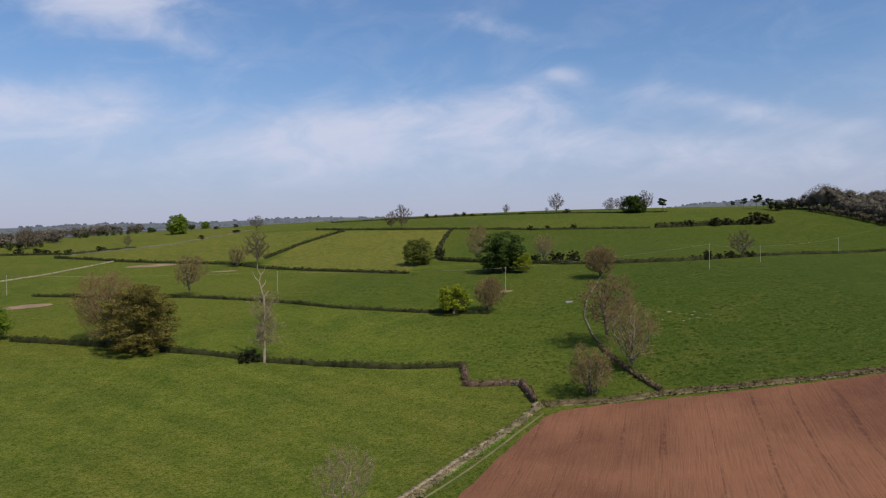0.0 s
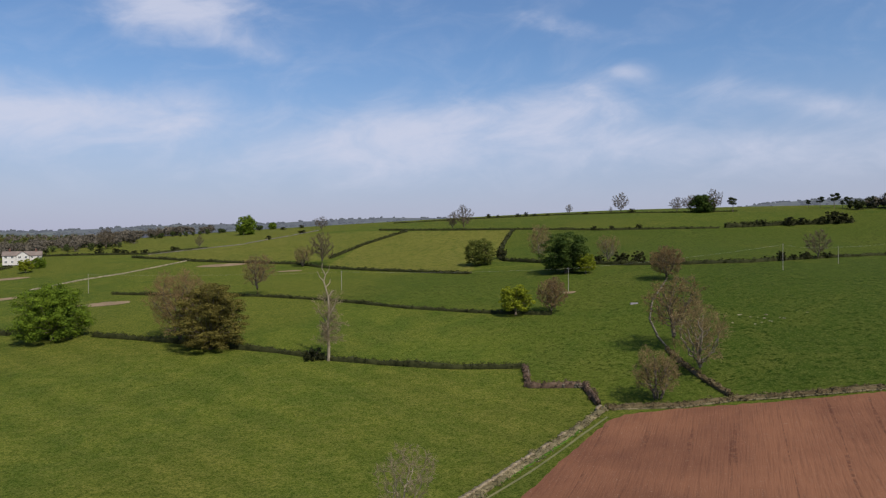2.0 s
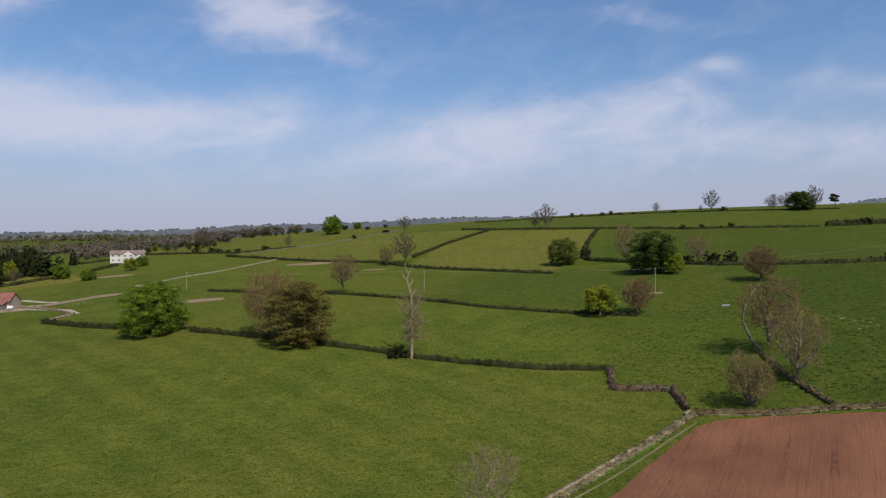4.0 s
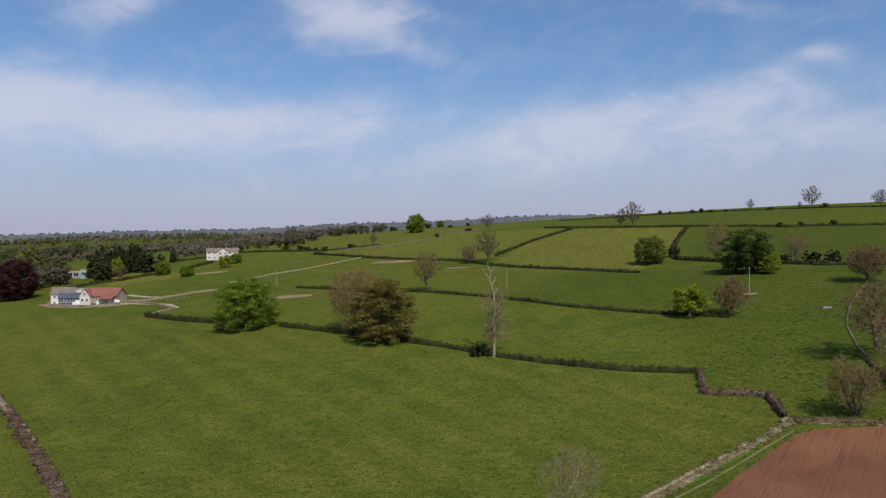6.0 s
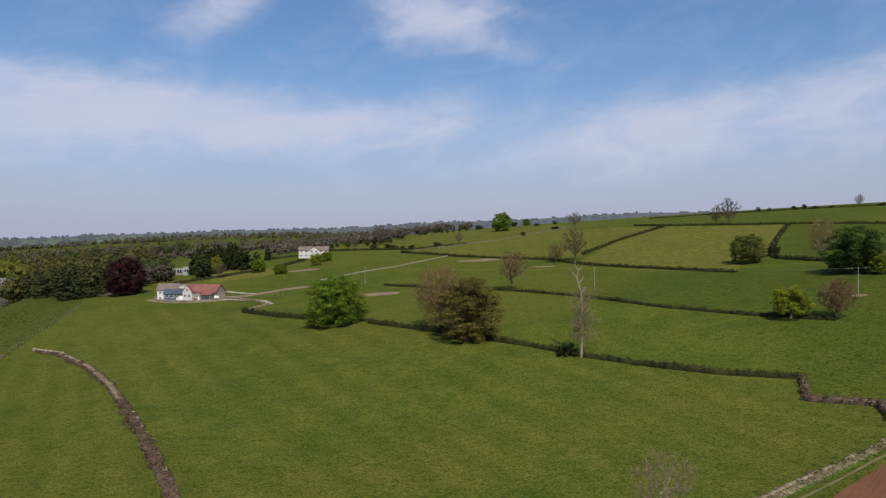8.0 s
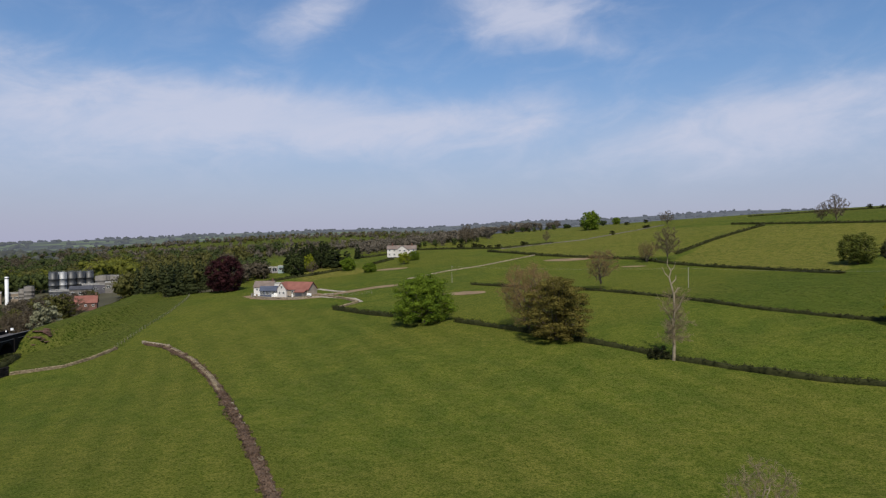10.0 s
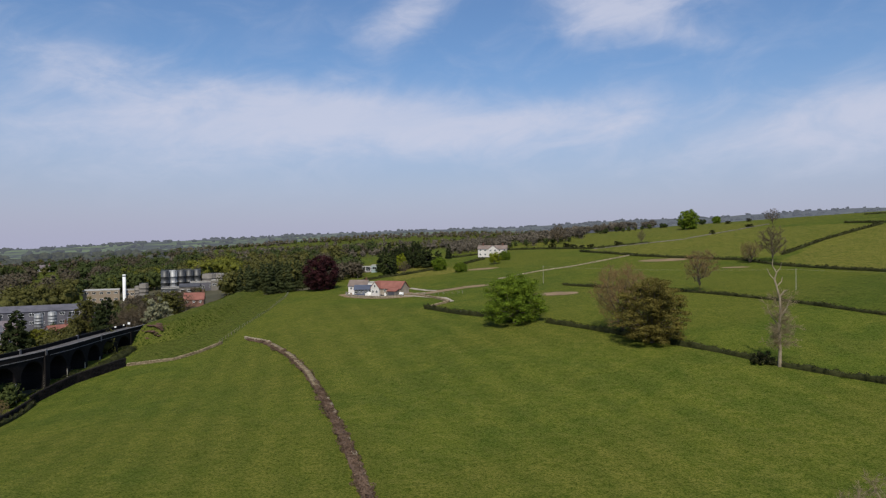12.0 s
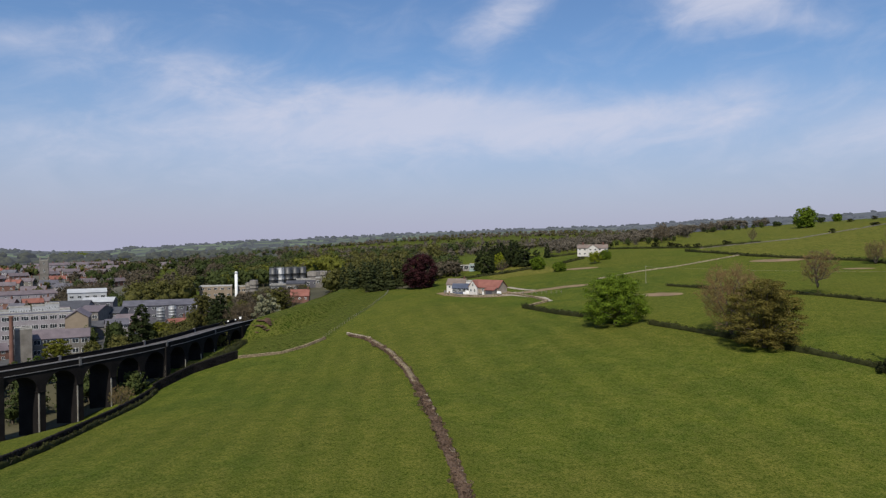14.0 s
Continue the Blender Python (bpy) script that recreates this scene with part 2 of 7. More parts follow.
EARTH_RED = surface("red_bank_earth", (0.045, 0.024, 0.017), (0.11, 0.060, 0.042), 0.3, 3, 0.95, 0.4)
GLASS = surface("window_glass", (0.015, 0.018, 0.022), (0.05, 0.055, 0.06), 0.6, 3, 0.08, 0, 0, 0, 0.6)


def grass_surface():
    """Grazed pasture: broad tones, drift, tufts; the attribute 'dry' turns a field to straw, 'lush' to deep green."""
    m = bpy.data.materials.new("pasture")
    m.use_nodes = True
    n = Nodes(m.node_tree)
    p = n.nodes["Principled BSDF"]
    place = n.nodes.new("ShaderNodeNewGeometry").outputs["Position"]
    dry = n.nodes.new("ShaderNodeAttribute")
    dry.attribute_name = "dry"
    rows = n.nodes.new("ShaderNodeAttribute")
    rows.attribute_name = "rows"
    broad, drift, tuft, blade = n.noise(place, 0.012, 3), n.noise(place, 0.07, 5, 0.6, 0.8), n.noise(place, 0.42, 5, 0.72), n.noise(place, 1.9, 4, 0.78)
    patches = n.noise(place, 0.035, 4, 0.65, 1.0)
    green = n.mix(n.band(drift, 0.40, 0.60), (0.0440, 0.0740, 0.0058), (0.0800, 0.1020, 0.0085))
    green = n.mix(n.math("MULTIPLY", n.band(broad, 0.45, 0.58), 0.6), green, (0.0960, 0.1020, 0.0100))
    straw = n.mix(n.band(tuft, 0.42, 0.60), (0.1250, 0.1200, 0.0140), (0.2100, 0.1700, 0.0300))
    lush = n.nodes.new("ShaderNodeAttribute")
    lush.attribute_name = "lush"
    green = n.mix(n.math("MULTIPLY", lush.outputs["Fac"], n.math("ADD", 0.55, n.math("MULTIPLY", drift, 0.6))), green, (0.0220, 0.0460, 0.0040))
    colour = n.mix(dry.outputs["Fac"], green, straw)
    colour = n.mix(n.math("MULTIPLY", n.band(patches, 0.50, 0.66), 0.26), colour, (0.1250, 0.1180, 0.0160))
    colour = n.mix(n.math("MULTIPLY", n.band(tuft, 0.52, 0.66), 0.15), colour, (0.1200, 0.1200, 0.0160))
    colour = n.mix(n.math("MULTIPLY", n.band(tuft, 0.50, 0.36), 0.26), colour, (0.0240, 0.0480, 0.0034))
    colour = n.mix(n.math("MULTIPLY", n.band(blade, 0.50, 0.40), 0.66), colour, (0.0230, 0.0430, 0.0027))
    colour = n.mix(n.math("MULTIPLY", n.band(blade, 0.54, 0.64), 0.34), colour, (0.1500, 0.1480, 0.0260))
    speck = n.noise(place, 0.85, 3, 0.6, 0.3)
    thick = n.band(patches, 0.30, 0.62)
    colour = n.mix(n.math("MULTIPLY", n.band(speck, 0.54, 0.62), n.math("ADD", 0.10, n.math("MULTIPLY", thick, n.math("ADD", 0.18, n.math("MULTIPLY", lush.outputs["Fac"], 0.9))))), colour, (0.0130, 0.0270, 0.0020))
    colour = n.mix(n.math("MULTIPLY", n.band(speck, 0.42, 0.34), 0.20), colour, (0.1200, 0.1220, 0.0173))
    mown = n.math("GREATER_THAN", n.math("ABSOLUTE", rows.outputs["Fac"]), 0.01)
    swath = n.math("MULTIPLY", n.math("MULTIPLY", mown, n.band(n.math("SINE", n.math("ADD", rows.outputs["Fac"], n.math("MULTIPLY", drift, 3.6))), -0.9, 0.9)), 0.23)
    colour = n.mix(n.math("MULTIPLY", n.math("MULTIPLY", swath, n.band(patches, 0.33, 0.50)), n.math("SUBTRACT", 1.0, n.math("MULTIPLY", lush.outputs["Fac"], 0.25))), colour, (0.0230, 0.0450, 0.0034))
    grain = n.noise(place, 3.4, 5, 0.8)
    colour = n.mix(n.math("MULTIPLY", n.band(grain, 0.50, 0.42), 0.55), colour, (0.0120, 0.0240, 0.0018))
    colour = n.mix(n.math("MULTIPLY", n.band(grain, 0.53, 0.61), 0.32), colour, (0.1750, 0.1720, 0.0260))
    colour = n.mix(1.0, colour, (1.03, 1.02, 1.54), "MULTIPLY")
    n.links.new(colour, p.inputs["Base Color"])
    p.inputs["Roughness"].default_value, p.inputs["Specular IOR Level"].default_value = 0.95, 0.02
    b = n.add("ShaderNodeBump", Strength=0.6, Distance=0.35)
    n.links.new(n.math("ADD", n.math("MULTIPLY", tuft, 0.15), n.math("MULTIPLY", blade, 0.4)), b.inputs["Height"])
    n.links.new(b.outputs[0], p.inputs["Normal"])
    return m


def soil_surface():
    """Red ploughland with drill lines, clods and drier, paler headlands."""
    m = bpy.data.materials.new("red_soil")
    m.use_nodes = True
    n = Nodes(m.node_tree)
    p = n.nodes["Principled BSDF"]
    place = n.nodes.new("ShaderNodeNewGeometry").outputs["Position"]
    xyz = n.nodes.new("ShaderNodeSeparateXYZ")
    n.links.new(place, xyz.inputs[0])
    across = n.math("SUBTRACT", n.math("MULTIPLY", xyz.outputs[0], 0.95), n.math("MULTIPLY", xyz.outputs[1], 0.31))
    down = n.math("ADD", n.math("MULTIPLY", xyz.outputs[0], 0.31), n.math("MULTIPLY", xyz.outputs[1], 0.95))
    along = n.nodes.new("ShaderNodeCombineXYZ")
    n.set(along.inputs[0], n.math("MULTIPLY", across, 3.2))
    n.set(along.inputs[1], n.math("MULTIPLY", down, 0.10))
    streak = n.noise(along.outputs[0], 0.9, 5, 0.65, 0.25)
    broad, clod, crumb = n.noise(place, 0.035, 4), n.noise(place, 0.9, 4, 0.7), n.noise(place, 3.2, 3, 0.8)
    colour = n.mix(n.band(broad, 0.3, 0.7), (0.1150, 0.0480, 0.0280), (0.2050, 0.0900, 0.0480))
    colour = n.mix(n.math("MULTIPLY", n.band(streak, 0.54, 0.34), 0.34), colour, (0.0800, 0.0330, 0.0200))
    wander = n.math("ADD", across, n.math("MULTIPLY", n.noise(along.outputs[0], 0.22, 3), 5.0))
    tram = n.math("MULTIPLY", n.band(n.math("SINE", n.math("MULTIPLY", wander, 0.90)), 0.955, 0.999), n.band(clod, 0.36, 0.58))
    colour = n.mix(n.math("MULTIPLY", n.math("MULTIPLY", tram, n.band(n.noise(place, 0.03, 3), 0.44, 0.56)), 0.62), colour, (0.060, 0.025, 0.016))
    colour = n.mix(n.math("MULTIPLY", n.band(clod, 0.55, 0.85), 0.45), colour, (0.2016, 0.1120, 0.0728))
    colour = n.mix(n.math("MULTIPLY", n.band(crumb, 0.60, 0.70), 0.75), colour, (0.2464, 0.1680, 0.1176))
    n.links.new(colour, p.inputs["Base Color"])
    p.inputs["Roughness"].default_value, p.inputs["Specular IOR Level"].default_value = 0.95, 0.1
    b = n.add("ShaderNodeBump", Strength=0.7, Distance=0.2)
    n.links.new(n.math("ADD", n.math("MULTIPLY", streak, 0.8), n.math("MULTIPLY", crumb, 0.3)), b.inputs["Height"])
    n.links.new(b.outputs[0], p.inputs["Normal"])
    return m


def distance_surface(name, wood, field, haze, scale, fields=0.5):
    """Land kilometres away, its blue haze painted on as a fixed glow: woods, and fields parted by hedges."""
    m = bpy.data.materials.new(name)
    m.use_nodes = True
    n = Nodes(m.node_tree)
    p = n.nodes["Principled BSDF"]
    place = n.nodes.new("ShaderNodeNewGeometry").outputs["Position"]
    patch = n.noise(place, scale * 0.8, 4, 0.55)
    cells = n.add("ShaderNodeTexVoronoi", Scale=scale * 1.6, Randomness=0.85)
    n.links.new(place, cells.inputs["Vector"])
    edge = n.add("ShaderNodeTexVoronoi", Scale=scale * 1.6, Randomness=0.85)
    edge.feature = "DISTANCE_TO_EDGE"
    n.links.new(place, edge.inputs["Vector"])
    tone = n.nodes.new("ShaderNodeSeparateColor")
    n.links.new(cells.outputs["Color"], tone.inputs[0])
    plot = n.mix(tone.outputs[0], field, [c * 1.7 for c in field])
    plot = n.mix(n.band(edge.outputs["Distance"], 0.11, 0.05), plot, wood)
    clumps = n.noise(place, scale * 9, 4, 0.7)
    shade = n.mix(n.band(clumps, 0.35, 0.65), [c * 0.6 for c in wood], [c * 1.6 for c in wood])
    n.links.new(n.mix(n.band(patch, 1 - fields - 0.02, 1 - fields + 0.02), shade, plot), p.inputs["Base Color"])
    p.inputs["Roughness"].default_value, p.inputs["Specular IOR Level"].default_value = 0.95, 0.02
    # Haze is a constant emission blended over the land's own colour.
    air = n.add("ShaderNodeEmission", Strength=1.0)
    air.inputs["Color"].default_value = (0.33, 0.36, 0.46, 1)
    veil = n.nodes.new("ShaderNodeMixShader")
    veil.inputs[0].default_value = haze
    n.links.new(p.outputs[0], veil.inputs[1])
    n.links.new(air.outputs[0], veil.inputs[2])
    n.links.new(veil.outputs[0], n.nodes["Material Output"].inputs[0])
    return m


GRASS, SOIL = grass_surface(), soil_surface()
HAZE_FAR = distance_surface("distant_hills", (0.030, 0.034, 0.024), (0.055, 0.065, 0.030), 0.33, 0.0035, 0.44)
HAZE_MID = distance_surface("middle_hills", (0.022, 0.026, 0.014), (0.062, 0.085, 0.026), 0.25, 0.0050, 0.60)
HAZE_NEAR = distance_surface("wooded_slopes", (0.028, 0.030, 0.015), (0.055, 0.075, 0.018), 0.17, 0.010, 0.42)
HILLS = [  # x, y, height, spread
    (135, 636, 43.6, 292), (-52, 97, 2.3, 110), (79, 372, 0.7, 106), (631, 157, 19.4, 292),
    (-1042, 1079, 41.0, 420), (23, 108, -19.5, 77), (178, 336, -12.9, 106), (-305, 574, 16.1, 182),
    (-204, 82, -15.4, 99), (-60, 284, -8.9, 81), (-65, -146, -13.5, 112), (45, 648, 2.5, 182),
    (-513, 1410, 22.5, 420), (-269, 109, 9.0, 81), (-497, 52, -17.5, 140), (-110, -4, 11.7, 77),
    (264, 273, -14.4, 106), (-374, -66, -3.0, 171), (-76, 79, -4.5, 77), (76, 79, 6.7, 77),
    (-209, -68, -8.6, 99), (136, 256, 5.7, 81), (347, 360, 15.7, 140), (-75, 207, 6.7, 99),
    (1459, 1511, 51.2, 945),
    (-208, 44, -4.6, 15), (-200, 14, -4.0, 17), (-290, 134, -5.0, 24)]


# ---- ground ----
def ground_z(x, y):
    """Height of the land: a vale that climbs to a ridge ahead and sinks to the town on the left."""
    x, y = np.asarray(x, float), np.asarray(y, float)
    z = np.full(np.broadcast(x, y).shape, 5.0)
    for hx, hy, h, s in HILLS:
        z = z + h * np.exp(-((x - hx) ** 2 + (y - hy) ** 2) / (2 * s * s))
    return z


def gz(x, y):
    return float(ground_z(x, y))


def polar(azimuth, r):
    """Plan point r metres from under the camera, azimuth degrees left of its first view."""
    a = radians(azimuth)
    return -r * math.sin(a), r * math.cos(a)


def mesh_from(name, verts, faces, material=None, smooth=False):
    """A mesh from an array of corners and an array of equal-sided faces."""
    verts, faces = np.asarray(verts, np.float32), np.asarray(faces, np.int32)
    me = bpy.data.meshes.new(name)
    k = faces.shape[1]
    me.vertices.add(len(verts))
    me.vertices.foreach_set("co", verts.ravel())
    me.loops.add(faces.size)
    me.loops.foreach_set("vertex_index", faces.ravel())
    me.polygons.add(len(faces))
    me.polygons.foreach_set("loop_start", np.arange(0, faces.size, k, dtype=np.int32))
    if smooth:
        me.polygons.foreach_set("use_smooth", np.ones(len(faces), bool))
    me.update(calc_edges=True)
    me.validate()
    if material:
        me.materials.append(material)
    return me


def part(name, data, material, parent, label=""):
    """Links a bmesh or mesh as one object under a thing or part."""
    if isinstance(data, bmesh.types.BMesh):
        me = bpy.data.meshes.new(name)
        data.to_mesh(me)
        data.free()
        data = me
    if material and not data.materials:
        data.materials.append(material)
    ob = new(name, data)
    if parent:
        ob.parent = parent
    return tagged(ob, label) if label else ob


def inside(x, y, corners):
    """Which plan points lie in a polygon."""
    hit = np.zeros(x.shape, bool)
    for (x0, y0), (x1, y1) in zip(corners, corners[1:] + corners[:1]):
        cross = (y0 > y) != (y1 > y)
        hit ^= cross & (x < (x1 - x0) * (y - y0) / (y1 - y0 + 1e-9) + x0)
    return hit


def resample(pts, step):
    """A plan line cut into even steps, its corners rounded a little."""
    p = np.array(pts, float)
    d = np.r_[0, np.cumsum(np.hypot(*np.diff(p, axis=0).T))]
    n = max(2, int(d[-1] / step) + 1)
    s = np.linspace(0, d[-1], n)
    return np.column_stack([np.interp(s, d, p[:, 0]), np.interp(s, d, p[:, 1])]), s


STRAW_FIELD = [(-84, 322), (-48, 300), (-14, 278), (-12, 300), (-3, 330), (4, 422), (-62, 441), (-80, 387)]
WEST_FIELD = [(-88, 340), (-132, 337), (-204, 366), (-200, 380), (-160, 410), (-140, 452), (-85, 455), (-64, 440), (-80, 385)]
FAR_WEST = [(-204, 378), (-160, 409), (-131, 482), (-190, 560), (-300, 520), (-290, 420)]
NEAR_FIELD = [(-174, 192), (-87, 173), (4, 156), (17, 134), (-12, 86), (-20, 60), (-60, 56), (-100, 86), (-167, 126), (-206, 137), (-230, 200)]
LEFT_FIELD = [(-205, 136), (-167, 125), (-100, 85), (-60, 56), (-45, 40), (-120, 0), (-172, 48), (-199, 67), (-214, 98)]
BANK_FIELD = [(-214, 99), (-205, 110), (-206, 119), (-210, 130), (-231, 153), (-252, 179), (-280, 208), (-296, 222), (-342, 236), (-314, 208), (-268, 154), (-248, 122)]
HILL_FIELD = [(42, 133), (118, 123), (200, 160), (205, 318), (155, 305), (104, 271), (60, 265), (54, 236), (38, 164)]
UPPER_FIELD = [(0, 312), (34, 283), (90, 267), (155, 307), (300, 335), (330, 520), (240, 480), (200, 421), (124, 414), (6, 424)]
MIDDLE_FIELD = [(5, 157), (17, 143), (18, 132), (42, 132), (38, 164), (54, 236), (48, 272), (18, 293), (-14, 276), (-44, 294), (-60, 226), (-4, 202)]
RIDGE_FIELD = [(-60, 450), (5, 428), (56, 414), (124, 418), (200, 424), (240, 480), (150, 560), (-60, 560)]


def make_ground():
    ring = [0.0] + list(np.geomspace(12, 60, 12)) + list(np.geomspace(62, 620, 210)) + list(np.geomspace(640, 6500, 70))
    turn = np.concatenate([np.linspace(-50, 95, 436), np.linspace(97, 308, 80)])
    a = np.radians(turn)[None, :]
    r = np.array(ring[1:])[:, None]
    x, y = -r * np.sin(a), r * np.cos(a)
    z = ground_z(x, y)
    near = np.exp(-(r / 400.0) ** 2)
    rough = np.array([noise.noise((px * 0.03, py * 0.03, 0)) * 0.35 + noise.noise((px * 0.11, py * 0.11, 3)) * 0.12 for px, py in zip(x.ravel(), y.ravel())]).reshape(x.shape)
    z = z + rough * near * 0.5
    nr, na = x.shape
    verts = np.vstack([[(0, 0, gz(0, 0))], np.column_stack([x.ravel(), y.ravel(), z.ravel()])])
    i, j = np.meshgrid(np.arange(nr - 1), np.arange(na), indexing="ij")
    k = (j + 1) % na
    quads = np.stack([1 + i * na + j, 1 + i * na + k, 1 + (i + 1) * na + k, 1 + (i + 1) * na + j], -1).reshape(-1, 4)[:, ::-1]
    j = np.arange(0, na, 2)
    middle = np.stack([0 * j, 1 + j, 1 + (j + 1) % na, 1 + (j + 2) % na], -1)
    me = mesh_from("ground", verts, np.vstack([quads, middle]), GRASS, True)
    px, py = verts[:, 0].astype(float), verts[:, 1].astype(float)
    dry = np.full(len(verts), 0.10)
    for field, amount in ((STRAW_FIELD, 0.62), (WEST_FIELD, 0.50), (FAR_WEST, 0.40), (RIDGE_FIELD, 0.15), (NEAR_FIELD, 0.22), (LEFT_FIELD, 0.18), (BANK_FIELD, 0.30)):
        dry[inside(px, py, field)] = amount
    # Far land takes straw tone to mute its green, in place of haze.
    dry[np.hypot(px, py) > 620] = 0.3
    lawn = [(-258, 262), (-284, 285), (-320, 331), (-300, 340), (-262, 312), (-236, 292)]
    dry[inside(px, py, lawn)] = 0.85
    rows = np.zeros(len(verts))
    m = inside(px, py, NEAR_FIELD)
    rows[m] = (px[m] * 0.545 + py[m] * 0.84) * 0.62
    m = inside(px, py, LEFT_FIELD)
    rows[m] = (px[m] * 0.60 + py[m] * 0.80) * 0.85
    m = inside(px, py, HILL_FIELD)
    rows[m] = (px[m] * 0.98 - py[m] * 0.20) * 0.62
    lush = np.zeros(len(verts))
    # Hill and middle fields: own deep green, plus painted slope shade and lens falloff.
    for field, amount in ((HILL_FIELD, 1.15), (UPPER_FIELD, 0.85), (MIDDLE_FIELD, 0.6), (RIDGE_FIELD, 0.45), ([(-14, 84), (17.6, 131.5), (23, 129), (8.5, 107), (-3, 84)], 0.9)):
        lush[inside(px, py, field)] = amount
    lush[(np.hypot(px, py) > 620) & (px < 0)] = 0.95
    sheet = lush[1:].reshape(nr, na)
    for _ in range(2):
        sheet = sum(np.roll(sheet, k, 1) for k in range(-9, 10)) / 19
    lush[1:] = np.where(dry[1:].reshape(nr, na) > 0.45, 0, sheet).ravel()
    lush[inside(px, py, BANK_FIELD)] = 1.25
    for key, values in (("dry", dry), ("rows", rows), ("lush", lush)):
        me.attributes.new(key, "FLOAT", "POINT").data.foreach_set("value", values.astype(np.float32))
    return tagged(new("ground", me), "rolling grazed green pasture and hillside grass", "ground", kind="structure")


make_ground()


def drape(name, corners, material, label, lift=0.08, step=1.5, wobble=0.6, shape=None, category="ground"):
    """A sheet of another surface that lies on the land within a plan polygon, with an uneven rim."""
    c = np.array(corners, float)
    pts, _ = resample(list(corners) + [corners[0]], step)
    pts = pts[:-1]
    push = np.array([noise.noise((p[0] * 0.35, p[1] * 0.35, 7)) + 0.5 * noise.noise((p[0] * 1.1, p[1] * 1.1, 9)) for p in pts]) * wobble
    mid = c.mean(0)
    out = pts - mid
    pts = pts + out / np.maximum(np.hypot(*out.T), 1e-3)[:, None] * push[:, None]
    poly = [tuple(p) for p in pts]
    lo, hi = pts.min(0), pts.max(0)
    bm = bmesh.new()
    vs = [bm.verts.new((p[0], p[1], 0)) for p in poly]
    bmesh.ops.triangle_fill(bm, use_beauty=True, edges=[bm.edges.new((vs[i - 1], vs[i])) for i in range(len(vs))])
    for axis, low, high in ((0, lo[0], hi[0]), (1, lo[1], hi[1])):
        for v in np.arange(low + step * 2, high, step * 2):
            normal = (1, 0, 0) if axis == 0 else (0, 1, 0)
            bmesh.ops.bisect_plane(bm, geom=bm.verts[:] + bm.edges[:] + bm.faces[:], plane_co=(v, v, 0), plane_no=normal)
    bmesh.ops.triangulate(bm, faces=bm.faces[:])
    bmesh.ops.recalc_face_normals(bm, faces=bm.faces[:])
    if sum(f.normal.z for f in bm.faces) < 0:
        bmesh.ops.reverse_faces(bm, faces=bm.faces[:])
    for v in bm.verts:
        x, y = v.co.x, v.co.y
        r = math.hypot(x, y)
        rough = (noise.noise((x * 0.03, y * 0.03, 0)) * 0.35 + noise.noise((x * 0.11, y * 0.11, 3)) * 0.12) * math.exp(-((r / 400.0) ** 2)) * 0.5
        v.co.z = gz(x, y) + rough + lift + (shape(x, y) if shape else 0)
    me = bpy.data.meshes.new(name)
    bm.to_mesh(me)
    bm.free()
    for f in me.polygons:
        f.use_smooth = True
    me.materials.append(material)
    return tagged(new(name, me), label, category, kind="structure")


def furrows(x, y):
    return 0.05 * math.sin((x * 0.95 - y * 0.31) * 2.9) + 0.03 * noise.noise((x * 0.8, y * 0.8, 5))


drape("ploughed_field", [(-2, 86), (1.5, 94), (8.5, 108.5), (17.5, 124), (21.5, 127.4), (33, 128.4), (53, 126.6), (79, 123.6), (118, 119), (126, 60), (60, 40), (-8, 44)],
      SOIL, "bare reddish-brown ploughed field with drill lines", 0.16, 1.4, 0.5, furrows, "field")


def ribbon(name, pts, width, material, label, lift=0.07, category="track", ragged=0.2):
    """A strip that follows a plan line over the land."""
    p, s = resample(pts, 1.5)
    t = np.gradient(p, axis=0)
    t /= np.maximum(np.hypot(*t.T), 1e-6)[:, None]
    side = np.column_stack([-t[:, 1], t[:, 0]])
    verts = []
    for q, n_, d in zip(p, side, s):
        for k in range(5):
            o = (k / 4 - 0.5) * width * (1 + ragged * noise.noise((d * 0.3, k * 3.1, width)))
            x, y = q + n_ * o
            verts.append((x, y, gz(x, y) + 0.5 * (noise.noise((x * 0.03, y * 0.03, 0)) * 0.35 + noise.noise((x * 0.11, y * 0.11, 3)) * 0.12) * math.exp(-((math.hypot(x, y) / 400.0) ** 2)) + lift))
    faces = [(i * 5 + k, (i + 1) * 5 + k, (i + 1) * 5 + k + 1, i * 5 + k + 1) for i in range(len(p) - 1) for k in range(4)]
    me = mesh_from(name, verts, faces, material, True)
    if sum(f.normal.z for f in me.polygons) < 0:
        me.flip_normals()
    return tagged(new(name, me), label, category, kind="structure")


def blot(cx, cy, rx, ry, turn=0.0):
    c, s = math.cos(turn), math.sin(turn)
    return [(cx + rx * math.cos(a) * c - ry * math.sin(a) * s, cy + rx * math.cos(a) * s + ry * math.sin(a) * c) for a in np.linspace(0, 2 * math.pi, 19)[:-1]]


for cx, cy, rx, ry in ((-137, 226, 8.5, 4.0), (-138, 327, 12, 4.5), (-97, 306, 5.5, 2.0), (20.5, 224.5, 2.4, 1.6), (-228, 300, 9, 4)):
    drape("earth_patch", blot(cx, cy, rx, ry, 0.3), STRAW_EARTH, "bare sandy worn patch in the pasture", 0.09, 0.8, 0.7, None, "bare ground")
drape("farmyard", [(-250, 216), (-238, 210.5), (-222, 208.5), (-208, 210), (-200, 214), (-203, 221), (-214, 226), (-238, 224), (-248, 224)], STRAW_EARTH, "trodden sandy farmyard before the barn", 0.06, 1.5, 0.6, None, "yard")
